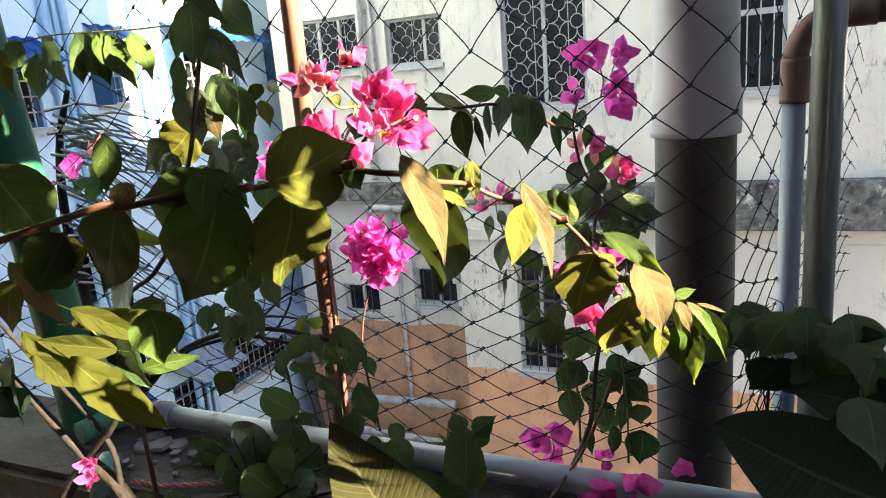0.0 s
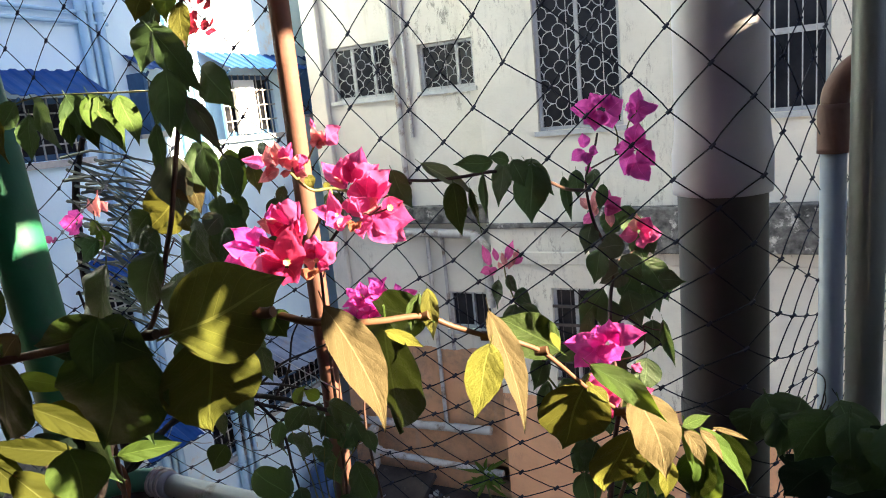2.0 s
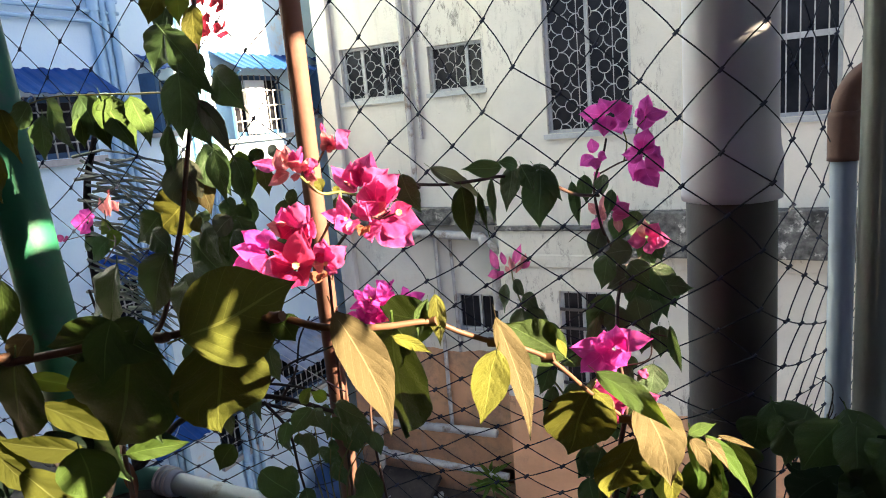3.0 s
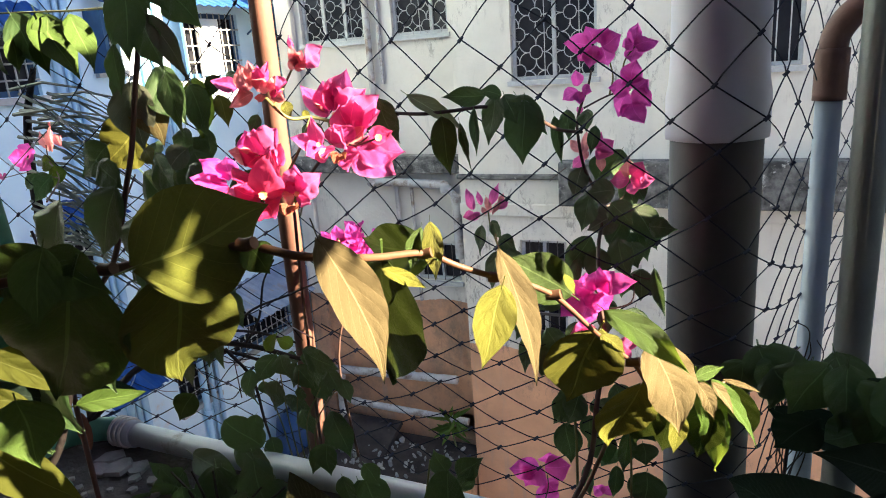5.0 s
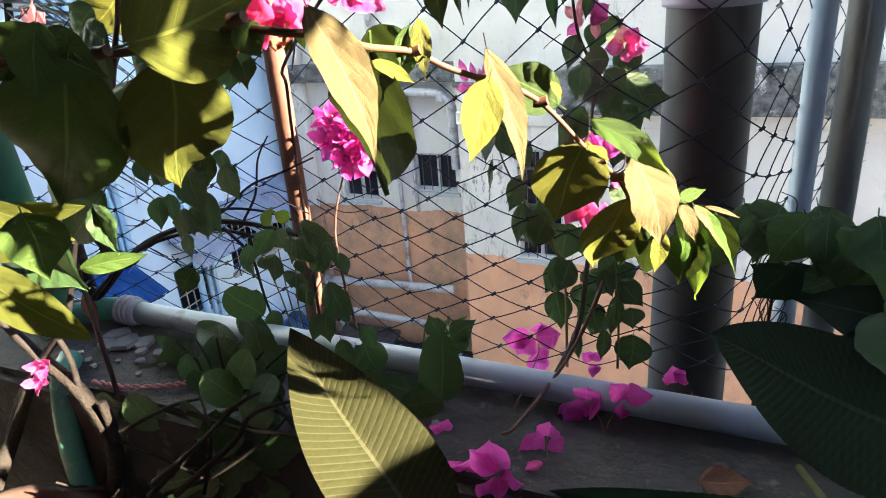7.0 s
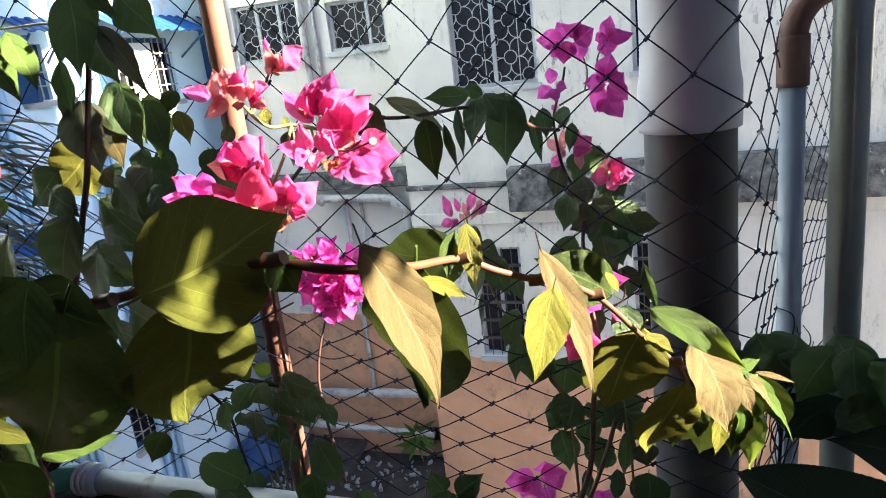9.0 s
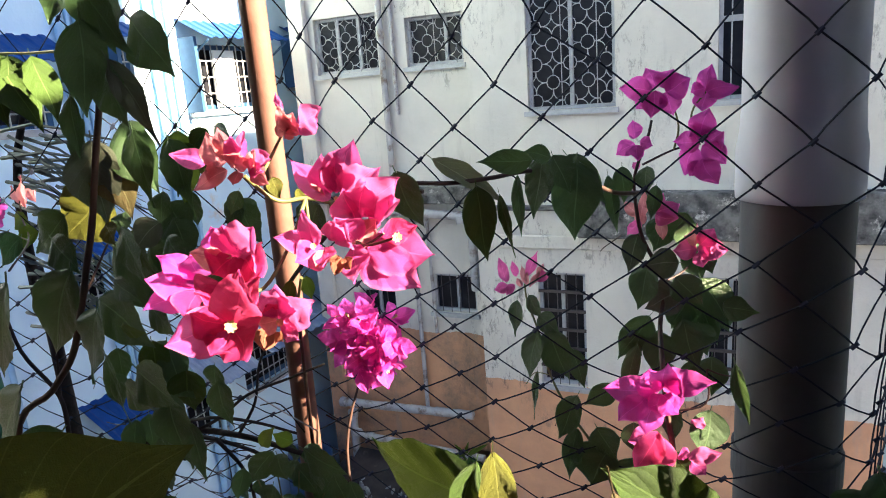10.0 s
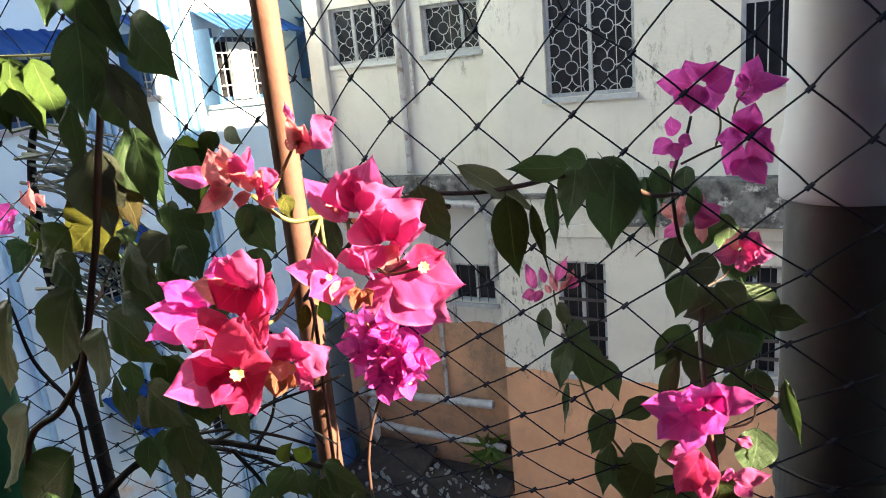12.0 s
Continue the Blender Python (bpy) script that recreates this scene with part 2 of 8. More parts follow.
    # near-black leaf; on the long-leaved shrub the darkness stands in for shade
    "leaf_shade": leaf_material("shade_dark_leaf", (0.016, 0.028, 0.020), (0.011, 0.020, 0.014), (0.03, 0.06, 0.03), veins=34.0, slope=0.22, rough=0.65, spec=0.09, glow=0.2),
    "leaf_brown": leaf_material("dry_brown_leaf", (0.20, 0.08, 0.04), (0.14, 0.05, 0.03), (0.3, 0.1, 0.04), glow=0.1),
    "bract_pink": leaf_material("pink_bract", (0.64, 0.09, 0.34), (0.56, 0.06, 0.35), (0.70, 0.14, 0.38), veins=6.0, rough=0.6, spec=0.18, glow=0.5, rib_tone=0.3, edge=0.4),
    "bract_rose": leaf_material("rose_bract", (0.60, 0.045, 0.19), (0.54, 0.03, 0.22), (0.70, 0.07, 0.20), veins=6.0, rough=0.6, spec=0.18, glow=0.5, rib_tone=0.3, edge=0.3),
    "bract_dry": leaf_material("dried_orange_bract", (0.36, 0.14, 0.08), (0.28, 0.10, 0.06), (0.40, 0.15, 0.08), veins=6.0, rough=0.7, spec=0.1, glow=0.5, rib_tone=0.4),
    "bract_pale": leaf_material("salmon_bract", (0.66, 0.26, 0.28), (0.60, 0.17, 0.27), (0.68, 0.27, 0.27), veins=6.0, rough=0.6, spec=0.2, glow=0.5, rib_tone=0.3, edge=0.25),
    "bract_purple": leaf_material("magenta_bract", (0.78, 0.085, 0.52), (0.68, 0.055, 0.50), (0.84, 0.13, 0.56), veins=6.0, rough=0.6, spec=0.2, glow=0.5, rib_tone=0.25, edge=0.25),
    "bract_red": leaf_material("red_bract", (0.62, 0.03, 0.07), (0.55, 0.02, 0.09), (0.8, 0.08, 0.10), veins=6.0, rough=0.6, spec=0.2, glow=0.4),
    "petal": surface("cream_flower", (0.55, 0.45, 0.20), (0.48, 0.38, 0.14), 90, 0.6),
    "palm": surface("grey_green_frond", (0.17, 0.19, 0.13), (0.09, 0.11, 0.08), 30, 0.6),
    "rope": surface("red_white_rope", (0.42, 0.10, 0.12), (0.5, 0.35, 0.33), 160, 0.9),
    "wire": surface("pale_wire", (0.55, 0.55, 0.55), (0.4, 0.4, 0.42), 50, 0.5),
    "flake": surface("broken_plaster", (0.26, 0.26, 0.25), (0.17, 0.17, 0.165), 30, 0.95, relief=0.5),
    "tank": surface("dark_blue_plastic", (0.02, 0.06, 0.16), (0.015, 0.045, 0.12), 6, 0.5),
}


# ---- building blocks ----
def mesh_of(bm, name, material, smooth=False):
    me = bpy.data.meshes.new(name)
    bm.normal_update()
    if smooth:
        for e in bm.edges:
            if any(len(f.verts) > 4 for f in e.link_faces):
                e.smooth = False
    bm.to_mesh(me)
    bm.free()
    me.materials.append(material)
    if smooth:
        me.polygons.foreach_set("use_smooth", [True] * len(me.polygons))
    return me


def part(name, bm, material, parent=None, label="", smooth=False):
    ob = new(name, mesh_of(bm, name, material, smooth))
    ob.parent = parent
    return tagged(ob, label=label)


def empty(name, at=(0, 0, 0), label="", category="", group="", kind=""):
    ob = new(name)
    ob.location = at
    ob.empty_display_size = 0.05
    bpy.context.view_layer.update()
    return tagged(ob, label, category, group, kind)


def rel(parent, v):
    """World place to the place inside a thing whose Empty stands unturned."""
    return Vector(v) - parent.location


def box(bm, x0, x1, y0, y1, z0, z1):
    v = [bm.verts.new((x, y, z)) for x in (x0, x1) for y in (y0, y1) for z in (z0, z1)]
    for f in ((0, 1, 3, 2), (4, 6, 7, 5), (0, 4, 5, 1), (2, 3, 7, 6), (0, 2, 6, 4), (1, 5, 7, 3)):
        bm.faces.new([v[i] for i in f])
    return v


def rod(bm, pts, radius, sides=8, end_radius=None, cap=True):
    """A round bar along a line of points, tapering to end_radius."""
    pts = [Vector(p) for p in pts]
    end_radius = radius if end_radius is None else end_radius
    rings, side = [], None
    for i, p in enumerate(pts):
        way = (pts[min(i + 1, len(pts) - 1)] - pts[max(i - 1, 0)]).normalized()
        if side is None:
            side = way.cross(Vector((0, 0, 1)) if abs(way.z) < 0.9 else Vector((0, 1, 0))).normalized()
        side = (side - way * side.dot(way)).normalized()
        up = way.cross(side)
        r = radius + (end_radius - radius) * i / max(1, len(pts) - 1)
        rings.append([bm.verts.new(p + (side * math.cos(a) + up * math.sin(a)) * r) for a in (2 * math.pi * k / sides for k in range(sides))])
    for a, b in zip(rings, rings[1:]):
        for k in range(sides):
            bm.faces.new((a[k], a[(k + 1) % sides], b[(k + 1) % sides], b[k]))
    if cap:
        bm.faces.new(rings[0][::-1])
        bm.faces.new(rings[-1])


def curve_points(pts, steps=6):
    """A smooth line through the points."""
    p = [Vector(q) for q in pts]
    p = [p[0] * 2 - p[1], *p, p[-1] * 2 - p[-2]]
    out = []
    for i in range(1, len(p) - 2):
        for k in range(steps):
            t = k / steps
            a, b, c, d = p[i - 1:i + 3]
            out.append(0.5 * (2 * b + (c - a) * t + (2 * a - 5 * b + 4 * c - d) * t * t + (3 * b - a - 3 * c + d) * t ** 3))
    return out + [p[-2]]


def wall_with_holes(bm, x0, x1, z0, z1, y0, y1, holes):
    """A wall in the plane of x and z, y0 its front, with openings (x0, x1, z0, z1) right through."""
    xs = sorted({x0, x1, *(h[0] for h in holes), *(h[1] for h in holes)})
    zs = sorted({z0, z1, *(h[2] for h in holes), *(h[3] for h in holes)})
    seen = {}

    def vert(x, y, z):
        if (x, y, z) not in seen:
            seen[(x, y, z)] = bm.verts.new((x, y, z))
        return seen[(x, y, z)]

    def solid(i, j):
        if not (0 <= i < len(xs) - 1 and 0 <= j < len(zs) - 1):
            return False
        cx, cz = (xs[i] + xs[i + 1]) / 2, (zs[j] + zs[j + 1]) / 2
        return not any(h[0] < cx < h[1] and h[2] < cz < h[3] for h in holes)

    for i in range(len(xs) - 1):
        for j in range(len(zs) - 1):
            if not solid(i, j):
                continue
            a, b, c, d = xs[i], xs[i + 1], zs[j], zs[j + 1]
            bm.faces.new([vert(*p) for p in ((a, y0, c), (b, y0, c), (b, y0, d), (a, y0, d))])
            bm.faces.new([vert(*p) for p in ((a, y1, d), (b, y1, d), (b, y1, c), (a, y1, c))])
            for q, r, s in ((-1, 0, ((a, c), (a, d))), (1, 0, ((b, d), (b, c))), (0, -1, ((b, c), (a, c))), (0, 1, ((a, d), (b, d)))):
                if not solid(i + q, j + r):
                    (px, pz), (qx, qz) = s
                    bm.faces.new([vert(*p) for p in ((px, y0, pz), (qx, y0, qz), (qx, y1, qz), (px, y1, pz))])


# ---- the cream building across the alley ----
cream = empty("cream_building", (0, 7.0, -6.5), "cream and orange plastered old apartment building", "building")
HOLES_REC = [(-4.21, -3.40, 1.985, 2.59), (-3.055, -2.40, 1.99, 2.49), (-3.95, -3.46, -0.91, -0.53), (-2.73, -2.38, -2.79, -2.45), (-2.965, -2.425, -0.75, -0.30)]
HOLES_PROUD = [(-1.65, -0.815, 1.465, 3.0), (0.05, 0.885, 1.47, 3.0), (-1.63, -1.14, -1.37, -0.15), (-0.02, 0.41, -1.20, -0.125)]


def moved(bm, parent):
    bmesh.ops.translate(bm, verts=bm.verts, vec=-parent.location)
    return bm


bm = bmesh.new()
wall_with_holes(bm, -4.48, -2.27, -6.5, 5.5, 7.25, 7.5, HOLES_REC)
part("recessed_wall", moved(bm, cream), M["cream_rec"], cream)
bm = bmesh.new()
wall_with_holes(bm, -2.27, 5.0, -6.5, 5.5, 7.0, 7.25, HOLES_PROUD)
part("front_wall", moved(bm, cream), M["cream"], cream)
bm = bmesh.new()
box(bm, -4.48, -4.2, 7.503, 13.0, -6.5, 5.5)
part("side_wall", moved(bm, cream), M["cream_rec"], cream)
bm = bmesh.new()
box(bm, -4.6, 5.1, 6.85, 13.0, 5.503, 5.7)
part("roof_slab", moved(bm, cream), M["moss"], cream)
bm = bmesh.new()
box(bm, -4.19, 5.0, 8.6, 8.7, -6.5, 5.5)
part("inner_wall", moved(bm, cream), M["curtain"], cream)
for name, (x0, x1, y0, y1, z0, z1), mat, lab in (
        ("ledge", (-4.50, -2.27, 7.08, 7.248, 0.53, 0.72), "moss", "weathered mossy cement ledge"),
        ("ledge", (-2.29, 0.1, 6.955, 6.998, 0.49, 0.545), "moss", "thin cracked cement string course"),
        ("ledge", (-1.16, 5.0, 6.80, 6.995, 0.26, 0.69), "moss", "black-stained cement sunshade"),
        ("band", (-2.275, 5.0, 6.965, 6.996, 0.10, 0.24), "cream", ""),
        ("pilaster", (-4.50, -4.28, 7.17, 7.247, -6.5, 5.5), "cream_rec", "")):
    bm = bmesh.new()
    box(bm, x0, x1, y0, y1, z0, z1)
    bmesh.ops.bevel(bm, geom=list(bm.edges), offset=0.012, segments=1, affect="EDGES")
    part(name, moved(bm, cream), M[mat], cream, lab)


def ornate_grille(bm, w, h, y, cell=0.165, r=0.0044):
    """Ironwork of rings joined by short bars and S-shaped rods, w by h, from the lower left corner."""
    nx, nz = max(2, round(w / cell)), max(2, round(h / cell))
    cx, cz = w / nx, h / nz
    for i in range(nx + 1):
        x = i * cx
        if 0 < i < nx and i % 2 == 0:
            rod(bm, [(x, y, 0), (x, y, h)], r, 4)
        if i < nx:
            for j in range(nz):
                x0, z0 = (i + 0.5) * cx, (j + 0.5) * cz
                if (i + j) % 2 == 0:
                    rod(bm, [(x0 + 0.38 * cx * math.cos(a), y, z0 + 0.38 * cz * math.sin(a)) for a in (math.pi * k / 5 for k in range(11))], r, 4, cap=False)
                    for q, s in ((1, 0), (-1, 0), (0, 1), (0, -1)):
                        rod(bm, [(x0 + q * 0.38 * cx, y, z0 + s * 0.38 * cz), (x0 + q * 0.5 * cx, y, z0 + s * 0.5 * cz)], r, 4)
                else:
                    for q, s in ((1, 1), (-1, 1), (1, -1), (-1, -1)):
                        rod(bm, [(x0 + q * cx * (0.5 - 0.5 * math.sin(a)), y, z0 + s * cz * (0.5 - 0.5 * math.cos(a))) for a in (math.pi / 2 * k / 4 for k in range(5))], r, 4)


def bar_grille(bm, w, h, y, gap=0.11, r=0.006, rows=()):
    n = max(2, round(w / gap))
    for i in range(1, n):
        rod(bm, [(w * i / n, y, 0), (w * i / n, y, h)], r, 5)
    for z in rows:
        box(bm, 0, w, y - 0.012, y + 0.012, z - 0.014, z + 0.014)


def facade_window(hole, y, style, mullions, building=cream):
    """A window set in its opening: frame, sill, dark panes, mullions and an iron grille before it."""
    x0, x1, z0, z1 = hole
    w, h = x1 - x0, z1 - z0
    win = empty("window", (0, 0, 0), "grey-framed window with painted iron grille")
    win.parent = building
    win.location = Vector((x0, y, z0)) - building.location
    t = 0.035
    bm = bmesh.new()
    for b in ((0.002, w - 0.002, 0, t), (0.002, w - 0.002, h - t, h), (0.002, t, t, h - t), (w - t, w - 0.002, t, h - t)):
        box(bm, b[0], b[1], 0.05, 0.11, b[2] + 0.002, b[3] - 0.002)
    for m in mullions:
        box(bm, w * m - 0.018, w * m + 0.018, 0.055, 0.105, t, h - t)
    if style == "bars":
        box(bm, t, w - t, 0.057, 0.103, h * 0.42, h * 0.42 + 0.05)
    part("window_frame", bm, M["frame"], win)
    bm = bmesh.new()
    box(bm, -0.03, w + 0.03, -0.045, 0.04, -0.05, -0.004)
    part("window_sill", bm, M["frame"], win)
    edges = [0.0, *mullions, 1.0]
    for a, b in zip(edges, edges[1:]):
        bm = bmesh.new()
        box(bm, w * a + 0.02, w * b - 0.02, 0.08, 0.086, t, h - t)
        part("pane", bm, M["glass"], win)
    bm = bmesh.new()
    if style == "ornate":
        ornate_grille(bm, w, h, 0.02)
    elif style == "bars":
        bar_grille(bm, w, h, 0.02, 0.10, 0.006)
    elif style == "thin":
        bar_grille(bm, w, h, 0.02, 0.11, 0.005)
    else:
        bar_grille(bm, w, h, 0.02, 0.09, 0.005, [h * k / 6 for k in range(1, 6)])
    part("grille", bm, M["dark_grille" if style in ("louvre", "thin") else "grille"], win)
    return win


facade_window(HOLES_REC[0], 7.25, "ornate", (0.34, 0.68))
facade_window(HOLES_REC[1], 7.25, "ornate", (0.68,))
facade_window(HOLES_PROUD[0], 7.0, "ornate", (0.5,))
facade_window(HOLES_PROUD[1], 7.0, "bars", ())
facade_window(HOLES_REC[2], 7.25, "thin", (0.5,))
facade_window(HOLES_REC[4], 7.25, "thin", (0.55,))
facade_window(HOLES_PROUD[2], 7.0, "louvre", (0.5,))
facade_window(HOLES_PROUD[3], 7.0, "louvre", (0.5,))
for pts, r, lab in (
        ([(-3.32, 7.2, 5.4), (-3.33, 7.2, 0.75)], 0.035, "grey drain pipe down the plaster"),
        ([(-3.20, 7.22, 5.4), (-3.20, 7.22, 1.5)], 0.02, "thin grey water pipe"),
        ([(-3.42, 7.12, 0.44), (-2.50, 7.12, 0.40), (-2.36, 7.10, 0.27), (-2.36, 7.10, -0.3)], 0.05, "grey drain pipe below the ledge"),
        ([(-3.14, 7.2, 0.42), (-3.13, 7.2, -1.95)], 0.025, "thin grey water pipe"),
        ([(-2.95, 7.2, 0.42), (-2.93, 7.2, -1.0)], 0.02, "thin grey water pipe"),
        ([(-4.3, 7.1, -2.0), (-2.5, 7.1, -1.93)], 0.05, "fat grey drain pipe with cement patches"),
        ([(-4.1, 7.0, -2.05), (-4.08, 7.0, -2.33), (-3.9, 7.0, -2.36), (-2.35, 7.0, -2.40)], 0.042, "fat grey drain pipe with cement patches"),
        ([(-4.15, 7.1, -2.1), (-4.15, 7.1, -6.4)], 0.05, "grey drain pipe down the plaster")):
    bm = bmesh.new()
    rod(bm, pts, r, 10)
    for q in pts[:-1]:
        rod(bm, [Vector(q) + Vector((0, 0, 0)), Vector(q) + (Vector(pts[-1]) - Vector(q)).normalized() * 0.08], r * 1.25, 10)
    if r > 0.045:
        for k in range(5):                     # cement daubed round the pipe
            f = 0.12 + 0.19 * k + 0.05 * math.sin(7 * k)
            c = Vector(pts[-2]).lerp(Vector(pts[-1]), f)
            d = (Vector(pts[-1]) - Vector(pts[-2])).normalized()
            rod(bm, [c, c + d * 0.03, c + d * (0.10 + 0.05 * math.sin(5 * k)), c + d * 0.18], r * (1.12 + 0.10 * math.sin(3 * k)), 9, r * 1.05)
    part("drain_pipe", moved(bm, cream), M["drain"], cream, lab, True)

# rubble on the low annexe roof at the foot of the recess
annexe = empty("annexe_roof", (-3.3, 6.6, -6.5), "stained low annexe with mossy flat roof", "building")
bm = bmesh.new()
box(bm, -4.28, -2.3, 6.2, 7.16, -6.5, -2.95)
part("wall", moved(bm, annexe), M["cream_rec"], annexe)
bm = bmesh.new()
box(bm, -4.34, -2.28, 6.1, 7.16, -2.947, -2.8)
part("roof_slab", moved(bm, annexe), M["grime"], annexe)
bm = bmesh.new()
box(bm, -4.10, -3.30, 6.35, 7.10, -2.66, -2.60)
bmesh.ops.rotate(bm, verts=bm.verts, cent=(-3.7, 7.1, -2.6), matrix=Euler((0.35, 0.0, 0.0)).to_matrix())
part("tin_cover", moved(bm, annexe), M["grime"], annexe, "sagging rusty tin sheet")
bm = bmesh.new()
rubble_chance = random.Random(31)
for k in range(110):
    x, y = rubble_chance.uniform(-4.25, -2.4), rubble_chance.uniform(6.2, 7.0)
    d = rubble_chance.uniform(0.012, 0.04)
    bmesh.ops.create_icosphere(bm, subdivisions=1, radius=d, matrix=Matrix.Translation((x, y, -2.79 + d * 0.4)) @ Euler((k, k * 2, k * 3)).to_matrix().to_4x4() @ Matrix.Diagonal((1.4, 1.0, 0.5, 1.0)))
tagged(part("rubble", moved(bm, annexe), M["flake"], annexe, "pale broken plaster rubble"), kind="stuff")

# ---- the blue building beside the alley ----
BX = -5.0
blue = empty("blue_building", (BX, 7.0, -6.5), "pale blue plastered apartment building in sunlight", "building")


def side_wall(bm, y0, y1, z0, z1, holes):
    """The same wall turned to face +x."""
    wall_with_holes(bm, y0, y1, z0, z1, 0.0, 0.3, holes)
    for v in bm.verts:
        v.co = Vector((BX - v.co.y, v.co.x, v.co.z))


BLUE_HOLES = [(3.80, 4.50, 1.66, 2.18), (5.10, 5.39, 1.83, 2.32), (6.06, 7.12, 1.70, 2.38), (7.73, 7.91, 1.91, 2.46), (6.23, 7.38, -1.58, -0.96), (4.38, 4.75, 0.02, 0.51), (5.32, 5.86, -1.80, -1.18)]
bm = bmesh.new()
side_wall(bm, 1.0, 5.0, -6.5, 6.0, [h for h in BLUE_HOLES if h[1] < 5.0])
part("near_wall", moved(bm, blue), M["blue_wall"], blue)
bm = bmesh.new()
side_wall(bm, 5.0, 14.0, -6.5, 6.0, [h for h in BLUE_HOLES if h[0] > 5.0])
part("far_wall", moved(bm, blue), M["blue_wall"], blue)
bm = bmesh.new()
box(bm, BX - 3.0, BX - 2.9, 1.0, 14.0, -6.5, 6.0)
part("inner_wall", moved(bm, blue), M["curtain"], blue)
bm = bmesh.new()
box(bm, BX - 3.0, BX + 0.35, 0.9, 14.1, 6.003, 6.2)
part("roof_slab", moved(bm, blue), M["moss"], blue)


def tin_awning(y0, y1, z_top, z_low, out, material="blue_tin"):
    """A corrugated sheet leaning out from the wall on two struts."""
    aw = empty("awning", (0, 0, 0), "corrugated blue tin window awning" if material == "blue_tin" else "weathered corrugated tin lean-to roof")
    aw.parent = blue
    aw.location = rel(blue, (BX, y0, z_low))
    n = int((y1 - y0) / 0.022)
    bm = bmesh.new()
    rows = []
    for k in range(n + 1):
        y = (y1 - y0) * k / n
        ph = (k % 6) / 6
        dz = 0.014 if ph < 0.34 else 0.0
        rows.append([bm.verts.new((x, y, z + dz + e)) for x, z, e in ((0.005, z_top - z_low, 0), (out, 0, 0), (out, 0, -0.006), (0.005, z_top - z_low, -0.006))])
    for a, b in zip(rows, rows[1:]):
        for i in range(4):
            bm.faces.new((a[i], b[i], b[(i + 1) % 4], a[(i + 1) % 4]))
    part("sheet", bm, M[material], aw)
    for y in (0.06, y1 - y0 - 0.06):
        bm = bmesh.new()
        rod(bm, [(0.0, y, -0.25), (out * 0.95, y, -0.02)], 0.012, 6)
        part("strut", bm, M["blue_frame"], aw)


def blue_window(hole, shutters, panel=False):
    y0, y1, z0, z1 = hole
    w, h = y1 - y0, z1 - z0
    win = empty("window", (0, 0, 0), "blue-framed window with iron bars")
    win.parent = blue
    win.location = rel(blue, (BX, y0, z0))
    bm = bmesh.new()
    t = 0.05
    for a, b, c, d in ((0.002, w - 0.002, 0.002, t), (0.002, w - 0.002, h - t, h - 0.002), (0.002, t, t, h - t), (w - t, w - 0.002, t, h - t)):
        box(bm, -0.12, -0.04, a, b, c, d)
    part("window_frame", bm, M["blue_frame"], win)
    bm = bmesh.new()
    box(bm, -0.08, -0.07, t, w - t, t, h - t)
    part("pane", bm, M["glass"], win)
    bm = bmesh.new()
    box(bm, -0.03, 0.05, -0.04, w + 0.04, -0.06, -0.004)
    part("window_sill", bm, M["frame"], win)
    bm = bmesh.new()
    n = max(3, round(w / 0.1))
    for i in range(1, n):
        rod(bm, [(0.0, w * i / n, 0), (0.0, w * i / n, h)], 0.008, 5)
    for k in range(1, 4):
        rod(bm, [(0.0, 0, h * k / 4), (0.0, w, h * k / 4)], 0.008, 5)
    part("grille", bm, M["grille"], win)
    if panel:
        bm = bmesh.new()
        box(bm, -0.02, 0.03, w * 0.36, w * 0.66, 0.02, h - 0.06)
        part("shutter", bm, M["white_wall"], win, "white shutter board")
    for y in shutters:
        bm = bmesh.new()
        box(bm, 0.005, 0.22, y - 0.02, y + 0.02, -0.02, h + 0.05)
        part("shutter", bm, M["blue_frame"], win, "open blue wooden shutter")


blue_window(BLUE_HOLES[0], ())
blue_window(BLUE_HOLES[1], (-0.04,))
blue_window(BLUE_HOLES[2], (-0.06,), True)
blue_window(BLUE_HOLES[3], (-0.05,))
blue_window(BLUE_HOLES[4], ())
blue_window(BLUE_HOLES[5], ())
blue_window(BLUE_HOLES[6], ())
tin_awning(3.68, 4.55, 2.40, 2.17, 0.38)
tin_awning(5.04, 5.49, 2.54, 2.40, 0.25)
tin_awning(5.98, 7.34, 2.61, 2.41, 0.38)
tin_awning(7.67, 8.04, 2.61, 2.44, 0.28)
tin_awning(4.18, 4.83, 0.74, 0.58, 0.38)
tin_awning(6.07, 7.54, -0.69, -0.96, 0.6, "old_tin")
tin_awning(4.15, 4.78, -0.78, -1.08, 0.5)
tin_awning(5.28, 5.98, -0.72, -1.06, 0.5, "old_tin")
for y, r in ((3.64, 0.025), (4.64, 0.04), (4.73, 0.025), (4.82, 0.037), (5.61, 0.04), (5.74, 0.028), (5.84, 0.025)):
    bm = bmesh.new()
    rod(bm, [(BX + 0.06, y, 5.8), (BX + 0.06, y, -6.4)], r, 10)
    for z in (-2.0, 0.5, 2.9):
        rod(bm, [(BX + 0.06, y, z), (BX + 0.06, y, z + 0.09)], r * 1.3, 10)
    part("drain_pipe", moved(bm, blue), M["blue_pipe"], blue, "blue painted drain pipe", True)
for z in (2.81, 2.90, 3.0):
    bm = bmesh.new()
    rod(bm, [(BX + 0.05, 2.5, z), (BX + 0.05, 4.9, z)], 0.018, 8)
    part("conduit", moved(bm, blue), M["blue_pipe"], blue, "pale blue horizontal conduit", True)

